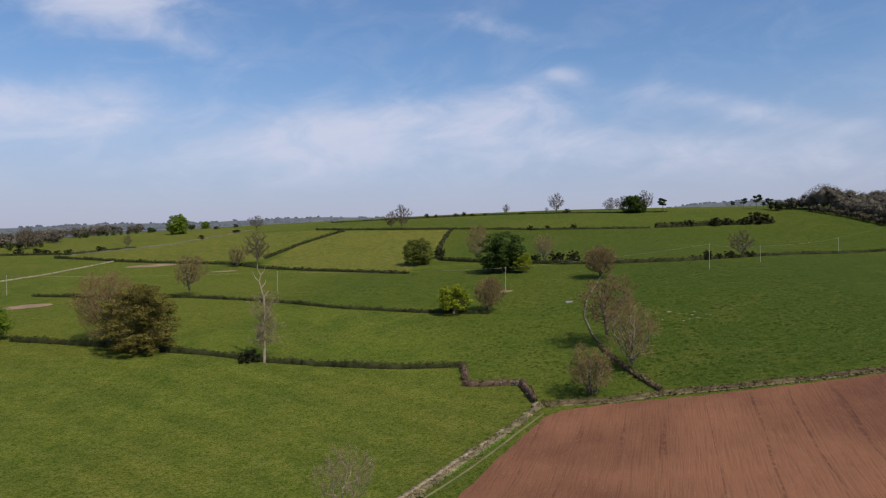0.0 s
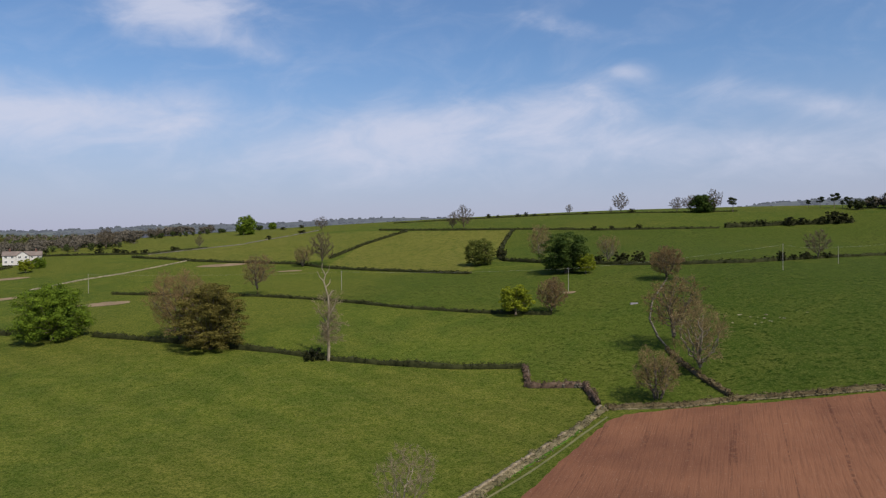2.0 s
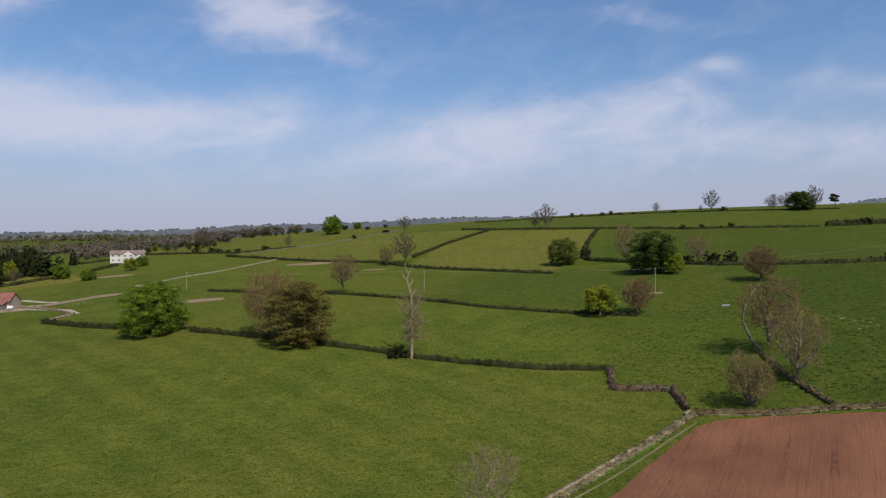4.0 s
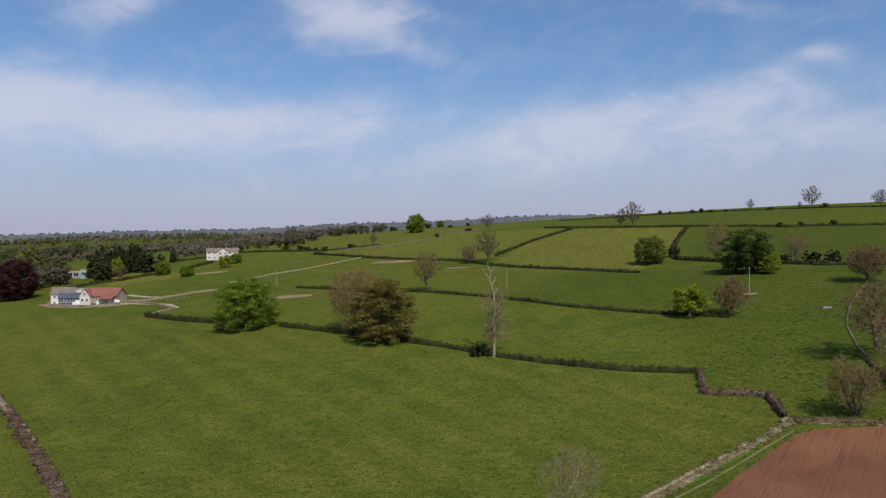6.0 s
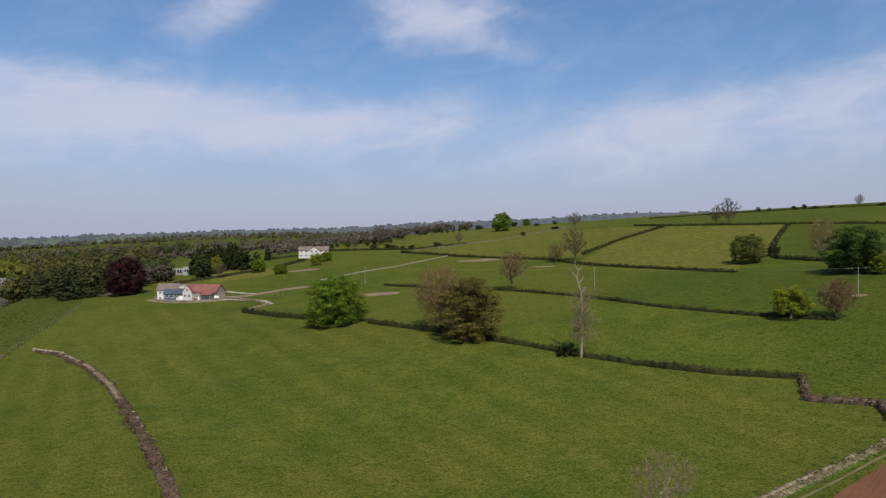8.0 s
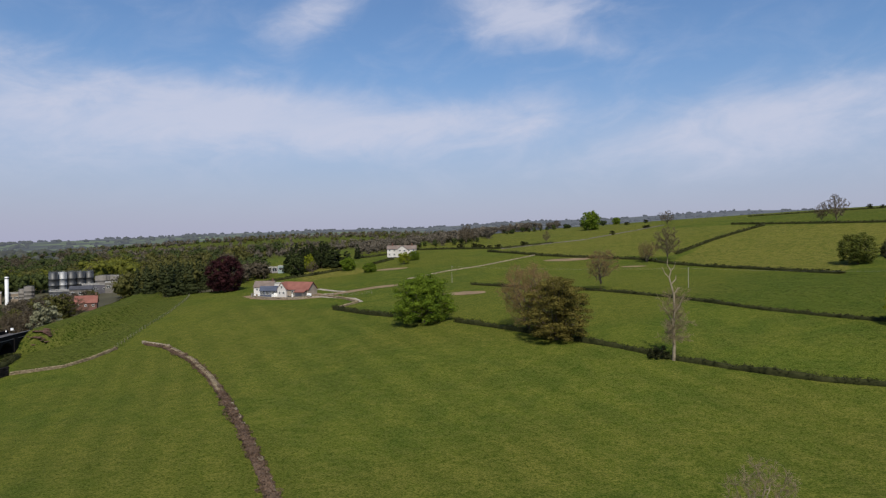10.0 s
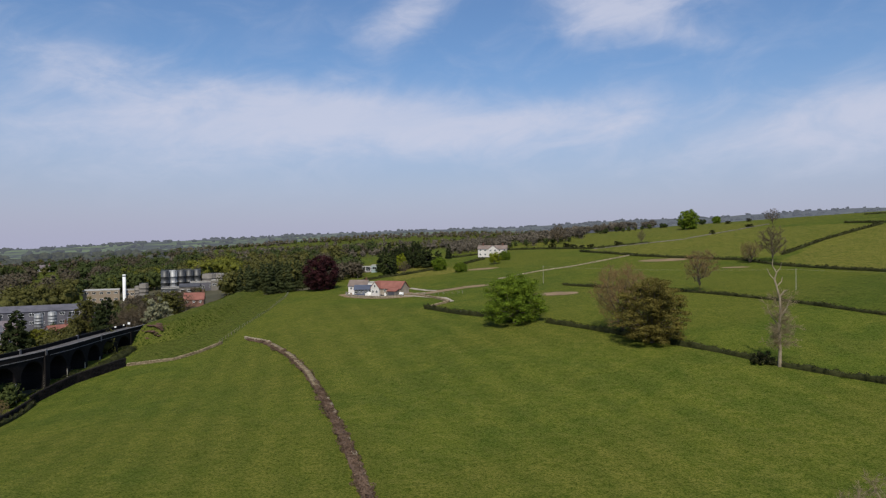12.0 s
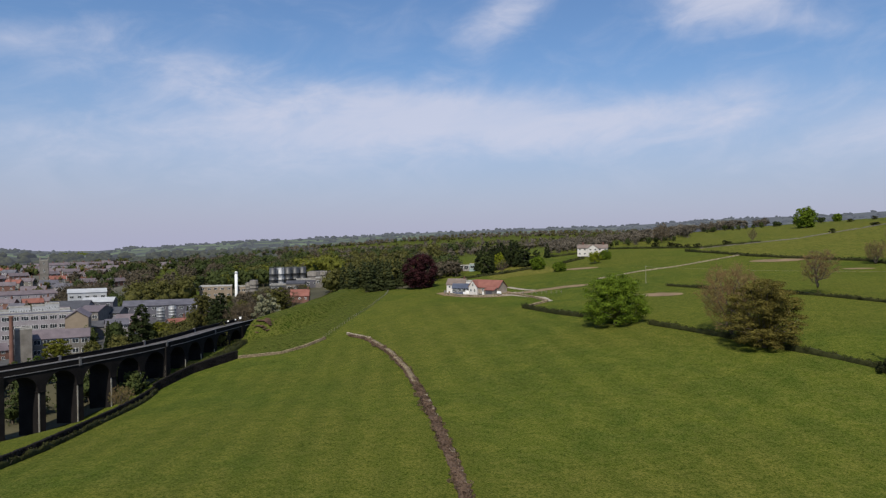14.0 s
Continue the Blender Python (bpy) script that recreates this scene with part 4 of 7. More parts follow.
def dying_tree():
    """A tall pale stem, bare and crooked at the top, with sprays of twigs about its middle."""
    rng = np.random.default_rng(9)
    stem = [(0, 0, 0, 0.42), (0.1, 0, 4, 0.32), (-0.1, 0.1, 8, 0.28), (0.2, 0, 12, 0.26), (0.1, 0, 15, 0.22), (-0.5, 0, 17.5, 0.19), (-0.9, 0.1, 19, 0.17), (-0.5, 0, 20.5, 0.14), (-1.3, 0, 22, 0.10), (-1.2, 0, 23.4, 0.05)]
    limbs = [[(0.1, 0, 15.2, 0.2), (0.9, 0.2, 16.4, 0.15), (1.5, 0, 16.8, 0.07)], [(-0.9, 0.1, 19, 0.13), (-1.8, 0.3, 20.0, 0.1), (-2.4, 0.2, 21.4, 0.05)], [(-0.5, 0, 17.5, 0.15), (0.5, 0.1, 18.6, 0.12), (0.6, 0, 19.6, 0.05)], [(-0.5, 0, 20.5, 0.1), (0.3, 0.2, 21.6, 0.07), (0.5, 0, 22.7, 0.03)], [(0.2, 0, 11, 0.2), (1.4, 0.4, 12.8, 0.13), (2.0, 0.3, 14.6, 0.06)], [(-0.1, 0, 9, 0.2), (-1.5, -0.5, 11, 0.12), (-2.4, -0.3, 13, 0.05)]]
    wood_ = [(*a[:3], *b[:3], a[3], b[3]) for row in [stem] + limbs for a, b in zip(row, row[1:])]
    twigs = []
    for _ in range(52):
        h = rng.uniform(4.0, 14.5)
        t = rng.uniform(0, 6.283)
        p, d = np.array((0.1, 0, h)), np.array((math.cos(t), math.sin(t), rng.uniform(0.1, 1.0)))
        d /= np.linalg.norm(d)
        r, length = 0.07, rng.uniform(1.8, 4.6)
        for i in range(4):
            d = d + rng.normal(size=3) * 0.28
            d /= np.linalg.norm(d)
            q = p + d * length / 4
            twigs.append((*p, *q, r, r * 0.75))
            for _k in range(5):
                e = d + rng.normal(size=3) * 0.8
                e /= np.linalg.norm(e)
                q2 = q + e * rng.uniform(0.4, 1.1)
                twigs.append((*q, *q2, 0.03, 0.024))
                for _j in range(2):
                    e2 = e + rng.normal(size=3) * 0.8
                    twigs.append((*q2, *(q2 + e2 / np.linalg.norm(e2) * rng.uniform(0.3, 0.7)), 0.025, 0.02))
            p, r = q, r * 0.75
    root = new("dead_tree")
    part("trunk", mesh_from("trunk", *tubes(wood_, 8), BARK_PALE, True), None, root, "bleached crooked stem")
    part("crown", mesh_from("crown", *tubes(twigs, 3), TWIG_PALE), None, root, "fine leafless twigs")
    return tagged(root, "tall pale dying tree with a bleached broken top", "tree")


plant(dying_tree(), -42.0, 161.2, 1.0, 15)
plant(leafy_tree("ivy_bush", 33, 3.0, 5.4, LEAF_HEDGE, "dark ivy bush at the foot of the dying tree", 16, 2600, 0.15, 0.0, 0.1), -45.5, 161.8)
near_bare = plant(bare_tree("bare_tree", 44, 10.6, 8.2, 0.17, BARK_PALE, TWIG_PALE, "low spreading tan leafless tree above the near pasture", 0.015, fork=0.32, crown_low=0.28, reach=210, spray=4, ragged=0.8), *polar(8.4, 85.0), 1.0, 20, 1.0)

# the row of trees up the wall
wide_bare = plant(bare_tree("bare_tree", 14, 16.0, 13.0, 0.45, BARK, TWIG_RED, "forked leafless ash with reddish twigs beside the wall", 0.028, 700, LEAF_BUD, 0.15, fork=0.27, crown_low=0.26, reach=600, spray=4, ragged=0.9), 38.6, 162.3, 1.08, 30)
pale_bare = plant(bare_tree("bare_tree", 27, 14.6, 11.5, 0.42, BARK_GREY, TWIG, "pale-barked leafless tree with dense twigs by the wall", 0.024, fork=0.22, crown_low=0.18, reach=600, spray=5, stems=2, ragged=0.8), 39.6, 145.0, 1.04, 75)
bud_tree = plant(bare_tree("budding_tree", 31, 10.2, 9.2, 0.26, BARK, TWIG, "low spreading tree with opening brown buds by the wall", 0.022, 900, LEAF_OLIVE, 0.10, fork=0.14, crown_low=0.08, reach=560, spray=5, stems=3, ragged=0.75), 28.5, 133.4, 1.05)
red_bare = plant(bare_tree("bare_tree", 52, 11.2, 12.0, 0.34, BARK, TWIG_RED, "round reddish leafless tree on the field wall", 0.036, 700, LEAF_BUD, 0.16, fork=0.20, crown_low=0.12, reach=560, spray=6), 53.3, 235.0)
yellow = plant(leafy_tree("maple_tree", 61, 8.8, 10.8, LEAF_YELLOW, "small rounded tree in bright yellow-green leaf", 44, 13000, 0.16, 0.14, 0.35, None, 0.32, 0.5, 0.5), 2.9, 200.0)
copy_plant(red_bare, 13.2, 199.4, 0.93, 120, 0.82, label="leafless brown tree leaning beside the low wall")
plant(leafy_tree("broad_tree", 71, 15.6, 19.0, LEAF_DARK, "large dark green broadleaf tree in the pasture", 70, 24000, 0.21, 0.05, 0.5, None, 0.5, 0.5, 0.5), 22.6, 261.5)
copy_plant(yellow, 29.5, 257.5, 0.86, 60, 0.9, label="smaller light green tree at the edge of a dark tree")
plant(leafy_tree("round_tree", 81, 11.8, 14.4, LEAF_OLIVE, "round olive-green budding tree in the pasture", 64, 17000, 0.19, 0.03, 0.4, None, 0.2, 0.5, 0.5), -10.8, 300.5)
tall_bare = plant(bare_tree("bare_tree", 91, 16.0, 10.5, 0.38, BARK_GREY, TWIG, "tall pale leafless tree on the field boundary", 0.040, fork=0.24, crown_low=0.16, reach=520, spray=4, ragged=0.6), 15.0, 299.0)
far_bare = plant(bare_tree("bare_tree", 92, 13.0, 12.5, 0.36, BARK, TWIG_DARK, "leafless tree on the far field corner", 0.05, fork=0.2, crown_low=0.12, reach=230, spray=4, ragged=0.6), -87.0, 324.0, 1.22, 10, 0.85)
copy_plant(pale_bare, 41.5, 284.0, 0.78, 200, 1.05, label="rounded leafless tree on the field boundary")
copy_plant(wide_bare, -86.8, 236.5, 0.92, 110, 1.05, label="leafless spreading tree on the low hedge")
copy_plant(bud_tree, -95.0, 319.5, 1.0, 80, 0.9, label="short leafless tree on the far field corner")
copy_plant(far_bare, -25.5, 436.0, 1.21, 250, 0.85, label="bare tree on the skyline field boundary")
copy_plant(far_bare, -33.0, 440.0, 0.89, 90, 0.82, label="bare tree on the skyline field boundary")
copy_plant(far_bare, 121.5, 281.5, 0.90, 15, 0.91, label="leafless rounded tree on the hedge bank")
# skyline trees
copy_plant(far_bare, 84.0, 512.0, 1.18, 30, 0.82, label="bare rounded tree on the skyline")
copy_plant(far_bare, 47.5, 519.0, 0.62, 60, 0.75, label="small bare tree on the skyline")
copy_plant(far_bare, 77.0, 513.0, 0.39, 160, 0.68, label="small bare tree on the skyline")
copy_plant(far_bare, 121.2, 502.0, 0.86, 70, 1.06, label="bare rounded tree on the skyline")
clump_tree = plant(leafy_tree("broad_tree", 95, 12.8, 19.5, LEAF_DARK, "dense dark green tree clump on the skyline", 70, 9000, 0.34, 0.0, 0.4), 137.5, 497.0)
copy_plant(far_bare, 144.5, 494.0, 1.26, 190, 0.74, label="bare rounded tree on the skyline")
copy_plant(far_bare, 130.0, 500.0, 0.95, 10, 1.00, label="bare rounded tree on the skyline")
scots = plant(pine("pine_tree", 3, 10.0, 9.0, "dark pine standing alone on the skyline"), 157.0, 494.0)
for q, (x, y, s) in enumerate(((*polar(-22.75, 540), 0.58), (*polar(-23.5, 538), 0.78), (*polar(-24.4, 536), 1.02), (*polar(-24.9, 532), 0.55), (*polar(-25.3, 530), 0.8))):
    copy_plant(scots, x, y, s, q * 70, 0.85, label="dark flat-topped pine on the hilltop", group="hilltop pines")
round_far = plant(leafy_tree("round_tree", 99, 14.0, 15.8, LEAF_GREEN, "round fresh green tree on the hill brow", 60, 10000, 0.30, 0.0, 0.4, None, 0.15, 0.6, 0.55, 0.42), -183.5, 480.0)
copy_plant(round_far, -186.0, 543.0, 0.42, 20, 1.1, label="small dark tree on the hill brow")
copy_plant(far_bare, -129.0, 480.0, 0.79, 40, 1.06, label="leafless brown tree on the hill brow")
copy_plant(far_bare, -181.5, 398.5, 0.62, 70, 0.68, label="small leafless tree by the hillside wall")
copy_plant(far_bare, -255.0, 423.0, 1.08, 140, 1.11, label="rounded leafless tree on the hillside")
copy_plant(far_bare, -262.0, 505.0, 0.68, 25, 0.61, label="slender bare tree above the far wood")


# ---- hedges, walls, fences ----
def hedge(name, pts, width, height, leaf, label, density=26, leaf_size=0.22, gaps=0.0, seed=1, group=""):
    """A field hedge: woody core and leaf sprays, uneven in height, broken by gaps."""
    rng = np.random.default_rng(seed)
    p, s = resample(pts, 0.8)
    root = new(name)
    root.location = (p[0][0], p[0][1], gz(*p[0]))
    at = np.array(root.location)
    centres, radii, segs, core = [], [], [], []
    run = np.gradient(p, axis=0)
    run /= np.maximum(np.hypot(*run.T), 1e-6)[:, None]
    for (x, y), (tx, ty), d in zip(p, run, s):
        lift = 0.75 + 0.45 * noise.noise((d * 0.09, seed, 0)) + 0.35 * noise.noise((d * 0.4, seed, 5))
        if gaps and noise.noise((d * 0.05, seed * 3, 9)) > 1 - gaps * 2:
            lift *= 0.35
        h = max(0.25, height * lift)
        z = gz(x, y)
        for o, f in ((-0.42, -0.1), (-0.44, 0.45), (-0.22, 0.80), (0.22, 0.80), (0.44, 0.45), (0.42, -0.1)):
            o, f = o * width * (0.9 + 0.3 * noise.noise((d * 0.8, o * 9, seed))), f * h * (1 + 0.25 * noise.noise((d * 0.7, f * 5, seed + 3)))
            core.append((x - ty * o - at[0], y + tx * o - at[1], z + f - at[2]))
        for k in range(3):
            ox, oy = rng.normal(size=2) * width * 0.22
            centres.append((x + ox - at[0], y + oy - at[1], z + h * (0.25 + 0.28 * k) - at[2]))
            radii.append(width * rng.uniform(0.26, 0.42))
        segs.append((x - at[0], y - at[1], z - 0.2 - at[2], x - at[0] + rng.normal() * 0.3, y - at[1] + rng.normal() * 0.3, z + h * 0.8 - at[2], 0.06, 0.03))
    core_faces = [(i * 6 + k, i * 6 + k + 1, i * 6 + k + 7, i * 6 + k + 6) for i in range(len(p) - 1) for k in range(5)]
    part("core", mesh_from("core", core, core_faces, leaf), None, root)
    part("undergrowth", mesh_from("undergrowth", *tubes(segs, 4), BARK), None, root)["kind"] = "stuff"
    part("foliage", mesh_from("foliage", *leaf_cloud(rng, centres, radii, int(s[-1] * density), leaf_size, min(1.2, height / width)), leaf), None, root)
    return tagged(root, label, "hedge", group)


def bushes(name, rows, leaf, label, seed, group):
    """Separate shrubs along a boundary: rows of x, y, height, width."""
    first = leafy_tree(name, seed, 3.0, 3.6, leaf, label, 16, 1400, 0.2, 0.0, 0.08)
    for i, (x, y, h, w) in enumerate(rows):
        ob = first if i == 0 else copy_thing(first, Matrix.Identity(4))
        plant(ob, x, y, h / 3.0, i * 77, (w / 3.6) / (h / 3.0), group=group)
        ob["category"] = "shrub"


def stone_wall(name, pts, width, height, label, seed=1, stone=0.42, fallen=0.15, group="", material=None, buried=0.0):
    """A dry-stone wall of rough blocks laid in courses, slumped in places."""
    rng = np.random.default_rng(seed)
    p, s = resample(pts, stone)
    t = np.gradient(p, axis=0)
    t /= np.maximum(np.hypot(*t.T), 1e-6)[:, None]
    at = np.array((p[0][0], p[0][1], gz(*p[0])))
    cube = np.array([(x, y, z) for z in (-0.5, 0.5) for x, y in ((-0.5, -0.5), (0.5, -0.5), (0.5, 0.5), (-0.5, 0.5))])
    quads = np.array([(0, 3, 2, 1), (4, 5, 6, 7), (0, 1, 5, 4), (1, 2, 6, 5), (2, 3, 7, 6), (3, 0, 4, 7)])
    courses = max(2, int(height / 0.32))
    verts, faces, n_ = [], [], 0
    for (x, y), (tx, ty), d in zip(p, t, s):
        keep = 1.0 if noise.noise((d * 0.12, seed, 2)) < 1 - 2 * fallen else 0.55
        if buried and noise.noise((d * 0.06, seed * 1.7, 4)) + 0.5 * noise.noise((d * 0.35, seed, 8)) < buried:
            continue
        z = gz(x, y) - 0.12
        for c in range(max(1, int(courses * keep))):
            h = height / courses
            dim = np.array((stone * rng.uniform(0.8, 1.25), width * rng.uniform(0.8, 1.1) * (1 - 0.1 * c / courses), h * rng.uniform(0.85, 1.25)))
            b = cube * dim + rng.normal(size=(8, 3)) * 0.035 + rng.normal(size=3) * (0.05, 0.04, 0.02)
            verts.append(np.column_stack([x + b[:, 0] * tx - b[:, 1] * ty, y + b[:, 0] * ty + b[:, 1] * tx, z + h * (c + 0.5) + b[:, 2]]) - at)
            faces.append(quads + n_)
            n_ += 8
    ob = new(name, mesh_from(name, np.vstack(verts), np.vstack(faces), material or STONE))
    ob.location = at
    return tagged(ob, label, "wall", group)


def post_fence(name, pts, step, height, label, material=None, wires=2):
    """Stakes with strained wires along a boundary."""
    p, s = resample(pts, step)
    root = new(name)
    root.location = (p[0][0], p[0][1], gz(*p[0]))
    at = np.array(root.location)
    shared = mesh_from("post", *tubes([(0, 0, -0.3, 0, 0, height, 0.06, 0.055), (0, 0, height, 0, 0, height + 0.03, 0.055, 0.01)], 5), material or TIMBER)
    tops = []
    for x, y in p:
        ob = new("post", shared)
        ob.parent = root
        ob.location = (x - at[0], y - at[1], gz(x, y) - at[2])
        tops.append(np.array(ob.location))
    segs = [(*(a + (0, 0, height * f)), *(b + (0, 0, height * f)), 0.007, 0.007) for a, b in zip(tops, tops[1:]) for f in np.linspace(0.45, 0.95, wires)]
    part("wire", mesh_from("wire", *tubes(segs, 3), WIRE), None, root)
    return tagged(root, label, "fence")


hedge("hedge", [(-173, 192.2), (-149.5, 185.2), (-129, 181.5)], 1.6, 2.1, LEAF_HEDGE, "clipped dark hedge along the pasture edge", 150, 0.12, 0, 3)
hedge("hedge", [(-112, 179.5), (-87.5, 173.5), (-78, 171)], 1.5, 1.7, LEAF_HEDGE, "dark hedge between the two big trees", 140, 0.12, 0.1, 4)
hedge("hedge", [(-69, 168.8), (-56.8, 166.3), (-42.3, 161.8), (-28.5, 159.4), (-12.2, 157.2), (4.0, 156.8)], 1.5, 1.6, LEAF_HEDGE, "low dark field hedge below the dying tree", 140, 0.11, 0.12, 5)
stone_wall("field_wall", [(4.6, 155.8), (4.9, 144.6), (16.0, 143.4), (17.2, 136.6), (17.7, 132.6)], 0.6, 0.9, "ivy-grown stone wall that turns two corners", 7, 0.4, 0.2, material=STONE_DARK, buried=0.05)
hedge("ivy_growth", [(4.3, 155.8), (4.6, 144.8), (16.0, 143.7), (16.9, 136.6), (17.4, 133)], 1.3, 1.7, BRAMBLE_RED, "brown ivy and bramble over the stone wall", 150, 0.12, 0.05, 8)
stone_wall("field_wall", [(-16, 79), (-10.7, 87.3), (-5.4, 95.2), (1.0, 105.9), (5.7, 113.0), (11.2, 121.6), (17.6, 131.8)], 0.7, 0.75, "pale dry-stone wall beside the ploughed field", 9, 0.34, 0.3, material=STONE_TAN, buried=-0.12)
hedge("bramble_bank", [(-10.0, 87.6), (-4.7, 95.4), (1.7, 106), (6.3, 113), (11.9, 121.4), (18, 131)], 2.0, 0.7, DRY_GRASS, "dry pale grass along the foot of the wall", 190, 0.12, 0.3, 10)
hedge("bramble_bank", [(-9.2, 88.4), (2.4, 106), (12.4, 121)], 1.1, 0.3, GRASS_BLADE, "rank grass along the foot of the wall", 40, 0.13, 0.2, 11)
stone_wall("field_wall", [(18.5, 132.0), (22.8, 131.3), (31.3, 130.6), (41.1, 131.4), (54.3, 129.6), (66.2, 128.0), (80.6, 126.4), (118, 122)], 0.6, 0.45, "low stone wall between ploughland and pasture", 12, 0.36, 0.3, material=STONE_DARK, buried=0.1)
hedge("bramble_bank", [(19, 131.4), (31.3, 129.9), (41.1, 130.7), (54.3, 128.9), (80.6, 125.7), (118, 121.2)], 1.9, 0.95, BRAMBLE, "brown bramble and dead grass along the low wall", 170, 0.12, 0.3, 13)
hedge("bramble_bank", [(20, 130.7), (31.5, 129.2), (41.3, 130), (80.6, 124.9), (118, 120.4)], 1.0, 0.32, DRY_GRASS, "dry pale grass on the ploughland margin", 60, 0.15, 0.5, 14)
hedge("bramble_bank", [(41.4, 132.4), (39.2, 144.6), (37.4, 156.7), (37.0, 163.4)], 1.3, 0.9, BRAMBLE, "brown bramble covering the old wall", 90, 0.2, 0.2, 16)
stone_wall("field_wall", [(37.4, 163.4), (37.0, 172.4), (38.2, 188.2), (42.9, 206.9), (48.4, 221.7), (54.3, 237.9)], 0.4, 0.36, "old stone wall running up under the bare trees", 15, 0.45, 0.15, material=STONE_DARK)
hedge("hedge", [(-146.2, 246.9), (-121, 240.7), (-88, 236.2), (-60, 226), (-32, 211.6), (-4.2, 202.4), (13, 198.4)], 1.3, 1.3, LEAF_HEDGE, "low dark hedge across the middle pasture", 80, 0.14, 0.15, 17)
hedge("hedge", [(-204, 364), (-157, 341), (-132, 334), (-100, 327), (-80, 311.5), (-44, 293.5), (-14.5, 275)], 1.6, 1.6, LEAF_HEDGE, "dark field hedge below the straw-coloured field", 26, 0.28, 0.12, 18)
hedge("hedge", [(-1, 310), (18, 293), (34, 283), (48, 272.5), (69, 267), (90.5, 266.5), (104, 273)], 1.8, 2.0, LEAF_HEDGE, "dark hedge along the hillside boundary", 34, 0.28, 0.1, 19)
hedge("hedge", [(104, 273), (118.7, 281.8), (154.5, 307), (205.6, 321), (270, 330)], 1.8, 1.4, LEAF_HEDGE, "dark broken hedge along the hillside boundary", 40, 0.24, 0.3, 20)
hedge("hedge", [(-87.9, 343), (-80, 385), (-62.4, 440)], 1.5, 1.8, LEAF_HEDGE, "straight dark hedge climbing the hill", 26, 0.3, 0.05, 21)
hedge("hedge", [(-83, 456), (-63.4, 447), (-30, 434), (5.7, 424.5), (56, 410), (123.6, 413.3)], 1.6, 1.5, LEAF_HEDGE, "dark hedge along the upper field", 22, 0.32, 0.1, 22)
hedge("hedge", [(5.0, 422), (0, 375), (-2.5, 339), (-1.5, 312)], 2.2, 1.5, LEAF_HEDGE, "overgrown hedge running down the hill", 24, 0.3, 0.25, 23)
hedge("hedge", [(127.6, 415), (160, 421), (200, 418.5)], 3.0, 3.4, LEAF_HEDGE, "tall dark hedge on the upper field", 55, 0.4, 0.1, 24)
hedge("hedge", [(-84, 520), (-30, 521), (47, 520), (84, 514), (121, 503), (160, 494)], 1.3, 1.0, LEAF_HEDGE, "thin hedge along the skyline", 14, 0.35, 0.3, 25)
stone_wall("field_wall", [(-190, 262), (-184.3, 287.5), (-175, 304), (-163, 345)], 0.4, 0.6, "pale stone wall climbing the hillside", 26, 0.7, 0.05)
stone_wall("field_wall", [(-201, 376), (-161, 407), (-141, 450), (-131, 480)], 0.5, 0.55, "pale stone wall on the far hillside", 27, 0.8, 0.4, material=STONE_GREY)
hedge("hedge", [(-290, 402), (-240, 388), (-204, 378), (-176, 396)], 1.8, 1.4, LEAF_HEDGE, "broken hedge on the far hillside", 22, 0.32, 0.3, 28)
stone_wall("field_wall", [(-173, 192.5), (-172.3, 205), (-185, 212), (-206, 219), (-212, 214)], 0.8, 0.9, "pale stone wall round the farmyard corner", 29, 0.5, 0.05, material=STONE_TAN)
# the brown boundary of the left pasture
hedge("bramble_bank", [(-205, 136.8), (-193, 135.6), (-167, 125.6), (-143, 113), (-120.5, 99.2), (-100.3, 86), (-83, 74.2), (-70.4, 65.4), (-60, 57), (-48, 44)], 2.1, 0.85, BRAMBLE_RED, "dead brown bramble along the ruined pasture wall", 190, 0.13, 0.15, 30)
stone_wall("field_wall", [(-193, 136.0), (-180, 131), (-167, 125.6), (-143, 113.0), (-128, 103.8)], 1.3, 0.85, "collapsed dry-stone wall with pale scattered stones", 33, 0.4, 0.35, material=STONE_TAN, buried=0.0)
stone_wall("field_wall", [(-128, 104.6), (-120.5, 100), (-100.3, 86.8), (-83, 75), (-60, 58)], 0.9, 0.55, "ruined dry-stone wall half buried in bramble", 31, 0.4, 0.35, buried=0.10)
bushes("shrub", [(-2.0, 318, 5.0, 5.0), (-0.4, 324, 4.4, 3.6), (46, 280, 4.8, 7), (52, 276, 5.4, 6), (38, 285, 3.4, 5), (63, 270, 3.2, 4), (104, 272, 4.2, 4), (110, 276, 2.6, 3), (116, 280, 3.4, 5), (127, 287, 2.8, 5), (78, 412, 3.6, 4.5), (62, 411, 3.0, 3.5), (52, 411, 3.0, 4)], LEAF_HEDGE, "dark rounded shrub on the field boundary", 40, "boundary shrubs")
bushes("shrub", [(-5, 521, 2.6, 3), (-12, 521, 3.6, 4), (10, 521, 2.8, 5), (16, 521, 3.6, 4), (22, 520, 2.2, 5), (32, 520, 1.8, 4), (60, 517, 1.8, 6), (92, 512, 3.5, 6), (165, 418, 5.5, 8), (172, 420, 4.5, 6), (190, 420, 7.5, 13), (196, 419, 6.0, 8), (150, 419, 4.2, 6), (182, 420, 3.8, 8)], LEAF_HEDGE, "dark shrub on the upper hedge line", 41, "upper shrubs")
bushes("shrub", [(-206, 381, 3, 5), (-214, 384, 2.4, 4), (-222, 386, 3, 7), (-192, 388, 3.2, 6), (-150, 430, 3, 4), (-138, 464, 2.4, 6), (-170, 520, 2.4, 5), (-160, 535, 2.8, 4), (-230, 392, 3.4, 5), (-244, 398, 3, 6)], LEAF_HEDGE, "dark shrub on the far hillside", 42, "hillside shrubs")
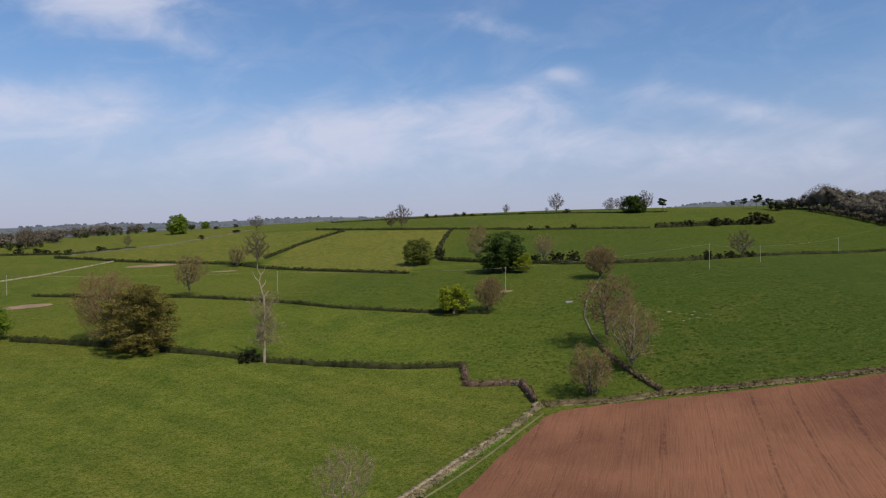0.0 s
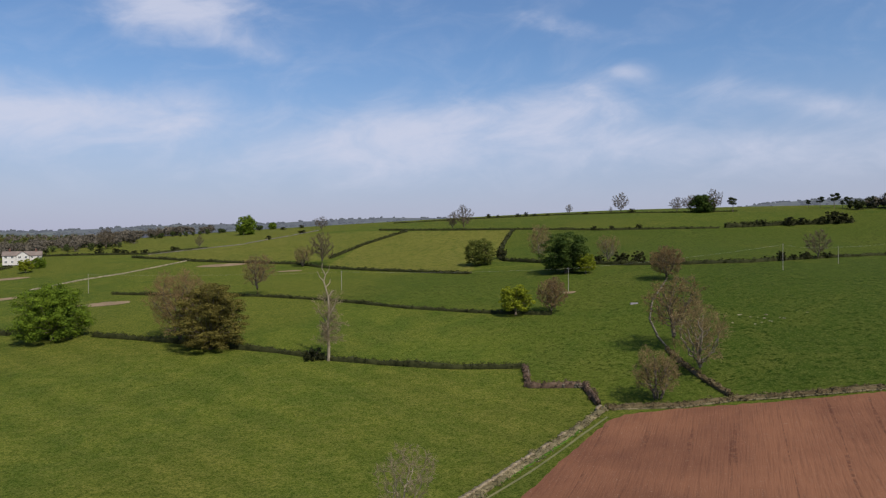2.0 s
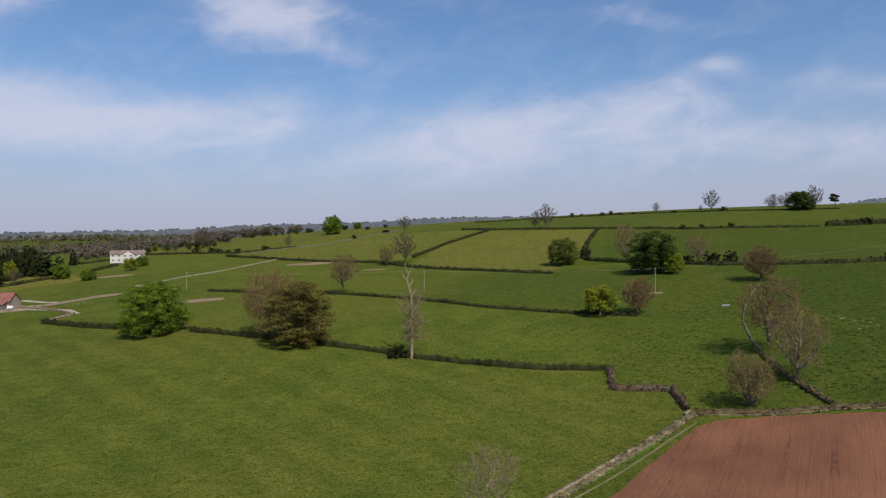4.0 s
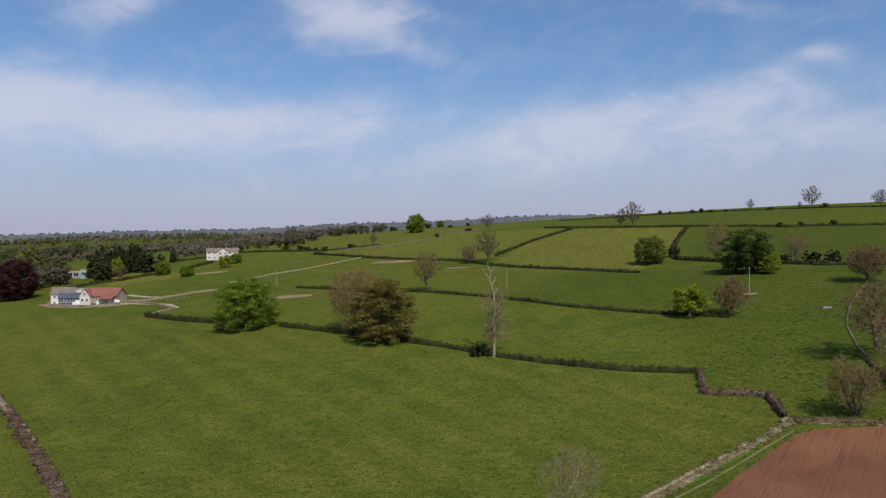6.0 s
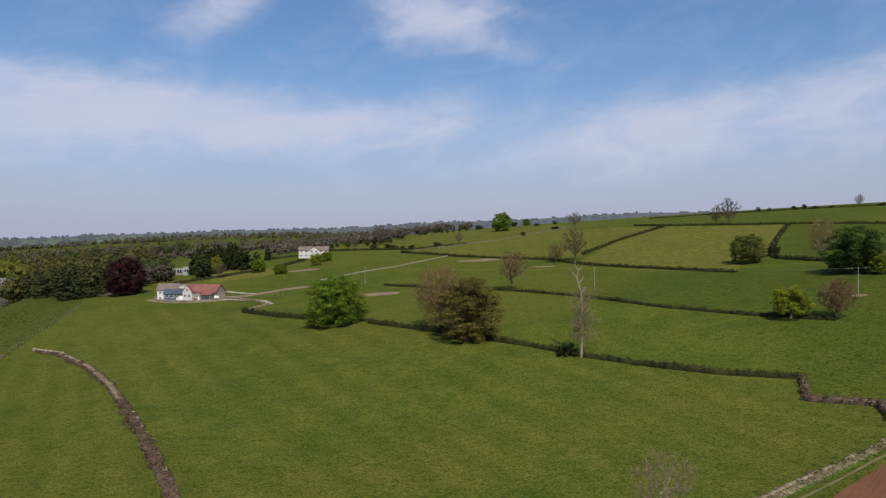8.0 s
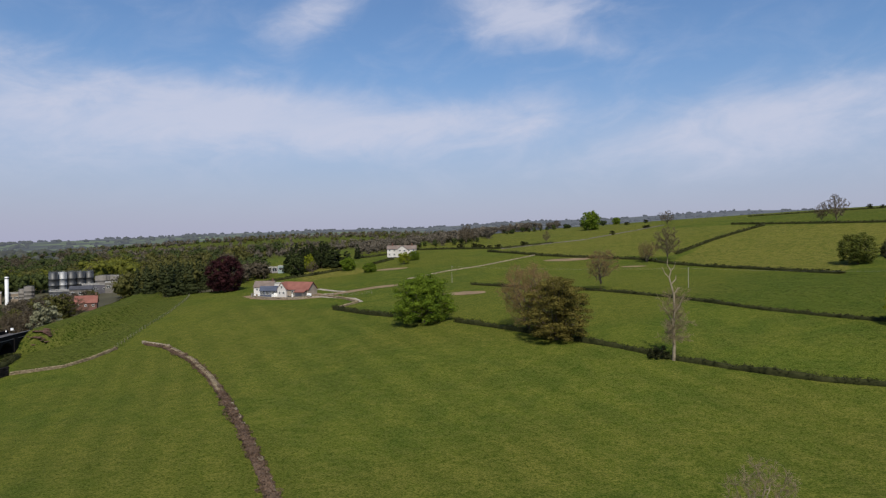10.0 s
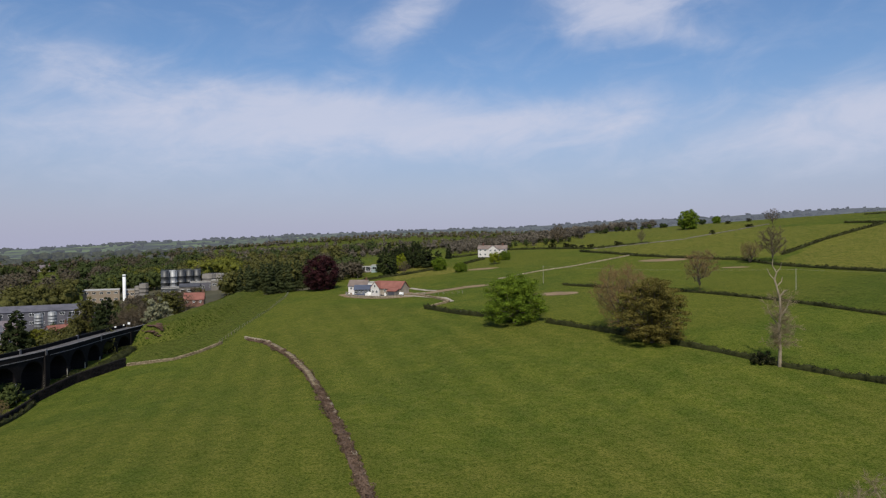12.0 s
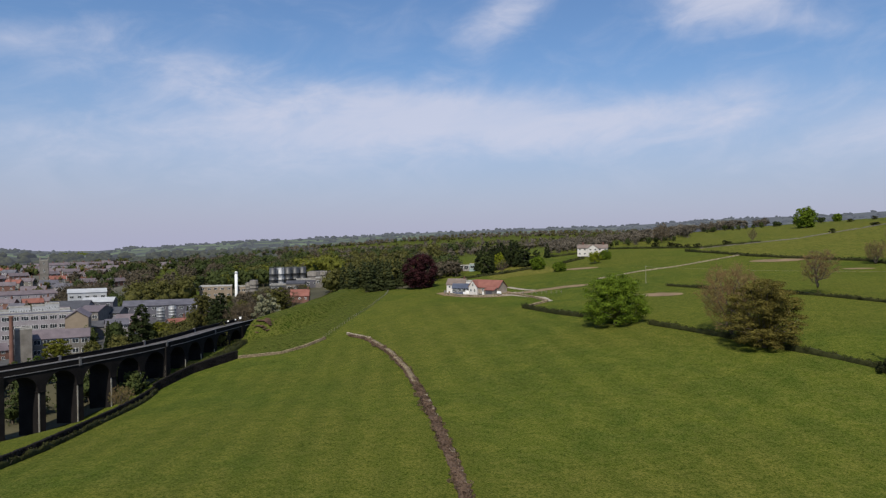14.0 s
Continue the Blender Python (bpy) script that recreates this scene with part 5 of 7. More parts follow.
stone_wall("yard_wall", [(-240, 213.5), (-228, 210.5), (-214, 210), (-205, 213)], 0.5, 1.1, "rough stone wall before the barn yard", 60, 0.5, 0.1)
post_fence("yard_fence", [(-206, 214), (-198, 217), (-190, 219), (-180, 223)], 2.0, 1.3, "timber post fence beside the farm track", None, 3)
stone_wall("rubble_heap", [(-203, 219), (-199, 220.5)], 2.0, 0.9, "heap of rubble beside the farm track", 61, 0.6, 0.1)
hedge("hedge", [(-284, 263), (-280, 277), (-271.5, 284), (-269.5, 293.5), (-267, 304)], 2.2, 1.8, LEAF_HEDGE, "long dark clipped hedge along the drive", 40, 0.3, 0.0, 62)
hedge("hedge", [(-261, 318), (-261, 329), (-262, 346)], 2.2, 1.7, LEAF_HEDGE, "dark clipped hedge along the upper drive", 40, 0.3, 0.0, 65)
hedge("hedge", [(-313, 371), (-300, 367), (-292, 377), (-284, 384)], 2.2, 1.8, LEAF_HEDGE, "dark clipped garden hedge beside the white house", 30, 0.3, 0.0, 63)


def pale_streaks():
    """Pale slabs standing in for yellowed grass streaks on the hill pasture."""
    rng = np.random.default_rng(5)
    verts, faces = [], []
    cube = np.array([(x, y, z) for z in (-0.5, 0.5) for x, y in ((-0.5, -0.5), (0.5, -0.5), (0.5, 0.5), (-0.5, 0.5))])
    quads = np.array([(0, 3, 2, 1), (4, 5, 6, 7), (0, 1, 5, 4), (1, 2, 6, 5), (2, 3, 7, 6), (3, 0, 4, 7)])
    for i in range(16):
        x, y = 66 + rng.normal() * 4, 180 + rng.normal() * 2.5
        b = cube * rng.uniform(0.12, 0.34, 3) * (2.2, 1, 0.5) + rng.normal(size=(8, 3)) * 0.04
        verts.append(b + (x, y, gz(x, y) + 0.1))
        faces.append(quads + 8 * i)
    return tagged(new("pale_streak", mesh_from("pale_streak", np.vstack(verts), np.vstack(faces), STONE)), "pale slabs standing in for yellowed grass streaks", "stones", kind="stuff")


pale_streaks()
stone_wall("field_wall", [(-208, 137.6), (-200, 136.8), (-192, 136.0)], 0.8, 0.9, "tumbled end of the ruined pasture wall", 64, 0.45, 0.0)


# ---- buildings ----
def box_bm(bm, x0, x1, y0, y1, z0, z1):
    v = [bm.verts.new(c) for c in ((x0, y0, z0), (x1, y0, z0), (x1, y1, z0), (x0, y1, z0), (x0, y0, z1), (x1, y0, z1), (x1, y1, z1), (x0, y1, z1))]
    for f in ((0, 3, 2, 1), (4, 5, 6, 7), (0, 1, 5, 4), (1, 2, 6, 5), (2, 3, 7, 6), (3, 0, 4, 7)):
        bm.faces.new([v[i] for i in f])


def prism_bm(bm, w, d, h, rise, along="x"):
    """Walls with gable ends, from the ground to the ridge."""
    if along == "x":
        prof = [(-d / 2, 0), (d / 2, 0), (d / 2, h), (0, h + rise), (-d / 2, h)]
        ends = [[bm.verts.new((s * w / 2, a, b)) for a, b in prof] for s in (-1, 1)]
    else:
        prof = [(-w / 2, 0), (w / 2, 0), (w / 2, h), (0, h + rise), (-w / 2, h)]
        ends = [[bm.verts.new((a, -s * d / 2, b)) for a, b in prof] for s in (-1, 1)]
    for i in range(5):
        j = (i + 1) % 5
        bm.faces.new((ends[0][i], ends[0][j], ends[1][j], ends[1][i]))
    bm.faces.new(ends[0][::-1])
    bm.faces.new(ends[1])
    bmesh.ops.recalc_face_normals(bm, faces=bm.faces[:])


def roof_bm(bm, w, d, h, rise, over=0.3, thick=0.18, along="x"):
    """Two pitched slabs that overhang the walls."""
    half, length = (d / 2, w) if along == "x" else (w / 2, d)
    slope = rise / half
    for s in (-1, 1):
        e = half + over
        prof = [(0, h + rise + 0.02), (s * e, h - slope * over + 0.02), (s * e, h - slope * over + thick), (0, h + rise + thick * 1.25)]
        ends = []
        for q in (-1, 1):
            u = q * (length / 2 + over)
            ends.append([bm.verts.new((u, a, b) if along == "x" else (a, u, b)) for a, b in prof])
        for i in range(4):
            j = (i + 1) % 4
            bm.faces.new((ends[0][i], ends[0][j], ends[1][j], ends[1][i]))
        bm.faces.new(ends[0][::-1])
        bm.faces.new(ends[1])
    bmesh.ops.recalc_face_normals(bm, faces=bm.faces[:])


def add_window(parent, x, z, w, h, y, side="front", frame_mat=None, bars=1):
    """A window let into a face: frame with bars, sill and dark pane."""
    bm = bmesh.new()
    t = 0.07
    box_bm(bm, -w / 2, w / 2, -0.05, 0.04, h / 2 - t, h / 2)
    box_bm(bm, -w / 2, w / 2, -0.09, 0.04, -h / 2, -h / 2 + t)
    for k in range(bars + 2):
        cx = -w / 2 + t / 2 + (w - t) * k / (bars + 1)
        box_bm(bm, cx - t / 2, cx + t / 2, -0.045, 0.04, -h / 2 + t, h / 2 - t)
    ob = part("window", bm, frame_mat or PAINT_WHITE, parent)
    bm = bmesh.new()
    box_bm(bm, -w / 2 + t * 0.5, w / 2 - t * 0.5, -0.02, 0.03, -h / 2 + t * 0.5, h / 2 - t * 0.5)
    part("pane", bm, GLASS, ob)
    if side == "front":
        ob.matrix_basis = pose(x, -y - 0.03, z)
    elif side == "right":
        ob.matrix_basis = pose(y + 0.03, x, z, 0, 0, 90)
    else:
        ob.matrix_basis = pose(-y - 0.03, x, z, 0, 0, -90)
    return ob


def house(name, x, y, turn, w, d, h, rise, walls, roof, label, along="x", rows=0, cols=0, win=(1.1, 1.2), side_cols=0, chimneys=(), door=None, category="building", z=None, bars=1, group=""):
    """A building with pitched or flat roof, windows, doors and chimneys."""
    root = new(name)
    root.matrix_basis = pose(x, y, (gz(x, y) if z is None else z) - 0.3, 0, 0, turn)
    bm = bmesh.new()
    if rise > 0:
        prism_bm(bm, w, d, h, rise, along)
    else:
        box_bm(bm, -w / 2, w / 2, -d / 2, d / 2, 0, h)
    part("wall", bm, walls, root)
    bm = bmesh.new()
    if rise > 0:
        roof_bm(bm, w, d, h, rise, 0.35, 0.2, along)
        part("roof", bm, roof, root)
    else:
        box_bm(bm, -w / 2 + 0.3, w / 2 - 0.3, -d / 2 + 0.3, d / 2 - 0.3, h - 0.02, h + 0.06)
        part("roof", bm, roof, root)
        bm = bmesh.new()
        for a, b, c, e in ((-w / 2 - 0.05, w / 2 + 0.05, -d / 2 - 0.05, -d / 2 + 0.3), (-w / 2 - 0.05, w / 2 + 0.05, d / 2 - 0.3, d / 2 + 0.05), (-w / 2 - 0.05, -w / 2 + 0.3, -d / 2 + 0.3, d / 2 - 0.3), (w / 2 - 0.3, w / 2 + 0.05, -d / 2 + 0.3, d / 2 - 0.3)):
            box_bm(bm, a, b, c, e, h - 0.1, h + 0.45)
        part("parapet", bm, COPING, root)
    for r in range(rows):
        zc = 0.3 + (h / rows) * (r + 0.56)
        for c in range(cols):
            cx = -w / 2 + w * (c + 0.5) / cols
            if door and r == 0 and abs(cx - door[0]) < (door[1] + win[0]) / 2:
                continue
            add_window(root, cx, zc, win[0], win[1], d / 2, bars=bars)
        for c in range(side_cols):
            add_window(root, -d / 2 + d * (c + 0.5) / side_cols, zc, win[0], win[1], w / 2, "right", bars=bars)
            add_window(root, -d / 2 + d * (c + 0.5) / side_cols, zc, win[0], win[1], w / 2, "left", bars=bars)
    for cx, cy, cw, ch in chimneys:
        bm = bmesh.new()
        box_bm(bm, cx - cw / 2, cx + cw / 2, cy - cw / 2, cy + cw / 2, h + 0.1, ch)
        box_bm(bm, cx - cw / 2 - 0.08, cx + cw / 2 + 0.08, cy - cw / 2 - 0.08, cy + cw / 2 + 0.08, ch, ch + 0.18)
        for k in (-1, 1):
            box_bm(bm, cx + k * cw * 0.22 - 0.12, cx + k * cw * 0.22 + 0.12, cy - 0.12, cy + 0.12, ch + 0.18, ch + 0.65)
        part("chimney", bm, BRICK_RED if walls is not STONE_WALL else STONE_WALL, root)
    if door:
        bm = bmesh.new()
        box_bm(bm, door[0] - door[1] / 2, door[0] + door[1] / 2, -d / 2 - 0.06, -d / 2 + 0.05, 0.3, 0.3 + door[2])
        part("door", bm, ROOF_DARK, root)
    return tagged(root, label, category, group)


def cylinder_mesh(name, r, h, sides=24, dome=0.0, bands=0):
    """A tank or stack: wall with ring bands and a shallow dome."""
    prof = [(r, 0)]
    for b in range(bands):
        zb = h * (b + 1) / (bands + 1)
        prof += [(r, zb - 0.08), (r + 0.07, zb - 0.05), (r + 0.07, zb + 0.05), (r, zb + 0.08)]
    prof += [(r, h), (r * 0.96, h + dome * 0.35), (r * 0.55, h + dome * 0.85), (0.01, h + dome)]
    verts = [(q * math.cos(2 * math.pi * k / sides), q * math.sin(2 * math.pi * k / sides), z) for q, z in prof for k in range(sides)]
    faces = [(i * sides + k, i * sides + (k + 1) % sides, (i + 1) * sides + (k + 1) % sides, (i + 1) * sides + k) for i in range(len(prof) - 1) for k in range(sides)]
    return mesh_from(name, verts, faces)


def tank(name, x, y, z, r, h, material, label, dome=0.6, legs=0.0, category="tank", group=""):
    """An upright tank with bands, rim rail, ladder and manway."""
    root = new(name)
    root.location = (x, y, z)
    body = part("shell", cylinder_mesh("shell", r, h, 24, dome, 3), material, root)
    body.location = (0, 0, legs)
    segs = []
    for k in range(16):
        a, b = 2 * math.pi * k / 16, 2 * math.pi * (k + 1) / 16
        q = r * 0.95
        segs.append((q * math.cos(a), q * math.sin(a), legs + h + 1.0, q * math.cos(b), q * math.sin(b), legs + h + 1.0, 0.05, 0.05))
        segs.append((q * math.cos(a), q * math.sin(a), legs + h, q * math.cos(a), q * math.sin(a), legs + h + 1.0, 0.04, 0.04))
    part("guard_rail", mesh_from("guard_rail", *tubes(segs, 4)), STEEL_DARK, root)
    t = math.atan2(-y, -x) + 0.5
    segs = []
    for s in (-0.22, 0.22):
        px, py = (r + 0.2) * math.cos(t) - s * math.sin(t), (r + 0.2) * math.sin(t) + s * math.cos(t)
        segs.append((px, py, 0, px, py, legs + h + 0.8, 0.05, 0.05))
    part("ladder", mesh_from("ladder", *tubes(segs, 4)), STEEL_DARK, root)
    if legs:
        segs = [(r * 0.8 * math.cos(a), r * 0.8 * math.sin(a), 0, r * 0.8 * math.cos(a), r * 0.8 * math.sin(a), legs + 0.1, 0.12, 0.12) for a in (0.5, 2.1, 3.6, 5.2)]
        part("stand", mesh_from("stand", *tubes(segs, 6)), STEEL_DARK, root)
    return tagged(root, label, category, group)


# white house on the hill
def white_house():
    x, y = -266.0, 361.0
    root = house("house", x, y, 33, 18.5, 7.5, 5.2, 2.1, RENDER_WHITE, TILE_BROWN, "white rendered country house with brown tiled roof", rows=2, cols=6, win=(1.2, 1.1), side_cols=1, chimneys=((-6, 0, 0.9, 8.4), (6.5, 0, 0.9, 8.4)), category="house")
    for cx, w in ((0.4, 6.0),):
        wing = new("gable_wing")
        wing.parent = root
        wing.matrix_basis = pose(cx, -3.6, 0)
        bm = bmesh.new()
        prism_bm(bm, w, 4.0, 5.1, 2.3, "y")
        part("wall", bm, RENDER_WHITE, wing)
        bm = bmesh.new()
        roof_bm(bm, w, 4.0, 5.1, 2.3, 0.3, 0.18, "y")
        part("roof", bm, TILE_BROWN, wing)
        for zc in (1.7, 4.3):
            for wx in (-1.5, 1.5):
                o = add_window(root, cx + wx, zc, 1.3, 1.1, 5.6)
    bm = bmesh.new()
    box_bm(bm, 4.4, 9.0, -6.2, -3.8, 0, 2.6)
    box_bm(bm, 4.2, 9.2, -6.4, -3.8, 2.6, 2.8)
    part("porch", bm, RENDER_CREAM, root)


white_house()


def barn():
    x, y = -217.0, 218.5
    root = house("barn", x, y, 12, 14.0, 7.2, 3.4, 2.9, STONE_WALL, TILE_RED, "stone barn with red clay tile roof", category="barn")
    for cx, w, h in ((-3.6, 1.0, 1.0), (0.4, 1.0, 1.0)):
        add_window(root, cx + 2.6, 2.3, w, h, 3.6)
    for cz in (1.8, 4.4):
        add_window(root, 0.0, cz, 1.1, 1.1, 7.0, "left")
    add_window(root, 1.6, 1.8, 0.9, 1.0, 7.0, "left")
    wing = new("gable_wing")
    wing.parent = root
    wing.matrix_basis = pose(-5.6, -2.2, 0)
    bm = bmesh.new()
    prism_bm(bm, 4.4, 5.0, 3.6, 2.6, "y")
    part("wall", bm, RENDER_WHITE, wing, "white rendered gable end")
    bm = bmesh.new()
    roof_bm(bm, 4.4, 5.0, 3.6, 2.6, 0.25, 0.18, "y")
    part("roof", bm, TILE_RED, wing)
    for wx, wz in ((-1.0, 1.9), (1.0, 1.9), (0.0, 4.3)):
        add_window(root, -5.6 + wx, wz, 1.0, 1.2, 4.7)
    bm = bmesh.new()
    box_bm(bm, 1.6, 6.4, -6.2, -3.7, 0, 2.3)
    part("lean_to", bm, STONE_GREY, root, "grey stone lean-to")
    bm = bmesh.new()
    v = [bm.verts.new(c) for c in ((1.4, -6.5, 2.3), (6.6, -6.5, 2.3), (6.6, -3.5, 3.5), (1.4, -3.5, 3.5), (1.4, -6.5, 2.46), (6.6, -6.5, 2.46), (6.6, -3.5, 3.66), (1.4, -3.5, 3.66))]
    for f in ((0, 3, 2, 1), (4, 5, 6, 7), (0, 1, 5, 4), (1, 2, 6, 5), (2, 3, 7, 6), (3, 0, 4, 7)):
        bm.faces.new([v[i] for i in f])
    part("lean_to_roof", bm, TILE_RED, root)
    # The wall is solid here; a dark slab paints the doorway's inner shade.
    bm = bmesh.new()
    box_bm(bm, 2.2, 5.4, -6.27, -6.18, 0.2, 2.0)
    part("opening", bm, ROOF_DARK, root, "dark slab standing for the shaded doorway")


barn()
house("farm_shop", -232.5, 219.5, 40, 12.5, 7.0, 2.7, 1.7, PAINT_NAVY, ROOF_NAVY, "low navy-boarded building with a blue-grey pitched roof", rows=1, cols=6, win=(1.6, 1.7), category="building", bars=2)
house("cottage", -246.0, 226.0, 30, 9.0, 6.0, 3.4, 2.4, RENDER_WHITE, TILE_BROWN, "whitewashed cottage with brown tiled roof beside the barn", rows=1, cols=3, win=(1.0, 1.1), side_cols=1, chimneys=((3.6, 0, 0.7, 6.6),), category="house")
house("outbuilding", -241.0, 231.0, 48, 6.0, 5.0, 4.0, 0, RENDER_WHITE, ROOF_PALE, "small flat-roofed white outbuilding behind the farm", rows=1, cols=2)
house("modern_house", -325, 309, 40, 13, 4.5, 3.6, 0, CONCRETE, ROOF_DARK, "flat-roofed pale modern house with broad dark windows", rows=1, cols=4, win=(2.7, 2.5), side_cols=2, category="house")
house("modern_house_wing", -318.5, 306, 40, 3.6, 5, 4.6, 0, PAINT_TEAL, ROOF_PALE, "teal-sided wing with a flat roof", rows=1, cols=1, win=(2.4, 1.8), category="house")


# ---- railway viaduct ----
VIADUCT = [(-179, -24), (-181.5, -13), (-184, -2.5), (-187, 8), (-189.5, 18.5), (-192.3, 29), (-196, 38.8), (-200, 48.5), (-204.4, 58), (-209.3, 67.3), (-214.9, 76.4), (-221.2, 84.9), (-228.2, 92.8), (-235.4, 100.5), (-242.0, 108.4), (-248.8, 117.0), (-255.4, 125.6)]
DECK = 10.5


def viaduct():
    root = new("viaduct")
    root.location = (-200, 48.5, 0)
    at = np.array(root.location)
    wide, pier_w, string = 8.0, 1.9, DECK - 1.55
    P = [np.array(p) for p in VIADUCT]
    for i, (a, b) in enumerate(zip(P, P[1:])):
        t = (b - a) / np.linalg.norm(b - a)
        n_ = np.array((-t[1], t[0]))  # away from the camera
        span = np.linalg.norm(b - a)
        rad = (span - pier_w) / 2
        crown = string - 0.75
        spring = crown - rad
        bm = bmesh.new()
        steps = 14
        arc = [(span / 2 - rad * math.cos(math.pi * k / steps), spring + rad * math.sin(math.pi * k / steps)) for k in range(steps + 1)]
        rings = []
        for o in (0.0, wide):
            rings.append(([bm.verts.new((*(a + t * u + n_ * o - at[:2]), z)) for u, z in arc], [bm.verts.new((*(a + t * u + n_ * o - at[:2]), string)) for u, z in arc],
                          [bm.verts.new((*(a + n_ * o - at[:2]), z)) for z in (spring, string)], [bm.verts.new((*(b + n_ * o - at[:2]), z)) for z in (spring, string)]))
        for low, high, left, right in rings:
            for k in range(steps):
                bm.faces.new((low[k], low[k + 1], high[k + 1], high[k]))
            bm.faces.new((left[0], low[0], high[0], left[1]))
            bm.faces.new((low[-1], right[0], right[1], high[-1]))
        for k in range(steps):
            bm.faces.new((rings[0][0][k], rings[1][0][k], rings[1][0][k + 1], rings[0][0][k + 1]))
        bmesh.ops.recalc_face_normals(bm, faces=bm.faces[:])
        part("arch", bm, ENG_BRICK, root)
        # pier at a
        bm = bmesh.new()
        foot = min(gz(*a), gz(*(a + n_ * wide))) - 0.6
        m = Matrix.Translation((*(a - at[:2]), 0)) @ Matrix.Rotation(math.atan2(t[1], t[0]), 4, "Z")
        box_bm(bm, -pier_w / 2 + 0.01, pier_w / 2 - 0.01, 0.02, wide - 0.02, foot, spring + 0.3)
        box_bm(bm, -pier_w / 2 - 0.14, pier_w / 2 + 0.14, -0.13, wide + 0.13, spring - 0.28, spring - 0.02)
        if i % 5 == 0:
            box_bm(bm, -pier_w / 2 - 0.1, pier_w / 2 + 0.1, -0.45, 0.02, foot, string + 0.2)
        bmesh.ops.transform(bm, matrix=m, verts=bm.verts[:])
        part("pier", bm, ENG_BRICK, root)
        # Sunlit side edge of the pier, painted as a pale strip.
        bm = bmesh.new()
        box_bm(bm, -pier_w / 2 - 0.03, -pier_w / 2 + 0.28, -0.05, 0.10, foot, spring - 0.3)
        bmesh.ops.transform(bm, matrix=m, verts=bm.verts[:])
        part("lit_edge", bm, PIER_LIT, root, "pale strip painted as the sunlit pier edge")
        # deck, string course, parapets, copings
        mid = Matrix.Translation((*(a - at[:2]), 0)) @ Matrix.Rotation(math.atan2(t[1], t[0]), 4, "Z")
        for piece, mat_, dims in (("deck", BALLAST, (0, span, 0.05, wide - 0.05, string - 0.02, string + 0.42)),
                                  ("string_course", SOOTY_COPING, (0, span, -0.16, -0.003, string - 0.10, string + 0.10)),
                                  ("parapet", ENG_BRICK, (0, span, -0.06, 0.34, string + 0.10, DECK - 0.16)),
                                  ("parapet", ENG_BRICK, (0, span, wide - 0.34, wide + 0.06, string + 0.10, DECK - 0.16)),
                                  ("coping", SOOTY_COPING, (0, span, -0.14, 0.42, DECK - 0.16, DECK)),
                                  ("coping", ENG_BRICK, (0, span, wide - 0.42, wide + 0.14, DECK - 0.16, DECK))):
            bm = bmesh.new()
            box_bm(bm, *dims)
            bmesh.ops.transform(bm, matrix=mid, verts=bm.verts[:])
            part(piece, bm, mat_, root)
        if i % 3 == 1:
            for y0, y1 in ((-0.22, 0.45), (wide - 0.45, wide + 0.2)):
                bm = bmesh.new()
                box_bm(bm, -0.35, 0.35, y0, y1, string - 0.3, DECK + 0.25)
                bmesh.ops.transform(bm, matrix=m, verts=bm.verts[:])
                part("parapet_pilaster", bm, SOOTY_COPING, root)
    # abutment
    a, b = P[-2], P[-1]
    t = (b - a) / np.linalg.norm(b - a)
    m = Matrix.Translation((*(b - at[:2]), 0)) @ Matrix.Rotation(math.atan2(t[1], t[0]), 4, "Z")
    bm = bmesh.new()
    box_bm(bm, -1.0, 2.0, -0.1, wide + 0.1, gz(*b) - 2, DECK - 1.5)
    box_bm(bm, -0.4, 0.4, -0.4, 0.45, gz(*b) - 2, DECK + 0.4)
    bmesh.ops.transform(bm, matrix=m, verts=bm.verts[:])
    part("abutment", bm, ENG_BRICK, root)
    return tagged(root, "long curved near-black brick railway viaduct with round arches", "viaduct")


viaduct()
CREST = [(-246.5, 114.5), (-251, 124), (-255, 134), (-268, 154), (-290, 182), (-314, 208), (-338, 234), (-352, 252)]
CREST_Z = [9.8, 10.3, 11.2, 13.0, 14.2, 15.2, 15.6, 15.0]


BANK, BANK_S = resample(CREST, 3.0)
BANK_LONG = np.r_[0, np.cumsum(np.hypot(*np.diff(np.array(CREST, float), axis=0).T))]


def bank_z(x, y):
    """Height of the embankment: level crest, even sides, a rounded end at the abutment."""
    d2 = np.hypot(BANK[:, 0] - x, BANK[:, 1] - y)
    i = int(d2.argmin())
    d = BANK_S[i]
    g = gz(x, y)
    z = np.interp(d, BANK_LONG, CREST_Z) - max(0, d2[i] - 4.2) / 1.75 - max(0, 11 - d) / 1.5 + 0.35 * noise.noise((x * 0.12, y * 0.12, 2)) + 0.12 * noise.noise((x * 0.5, y * 0.5, 4))
    return max(z, g - 0.35)


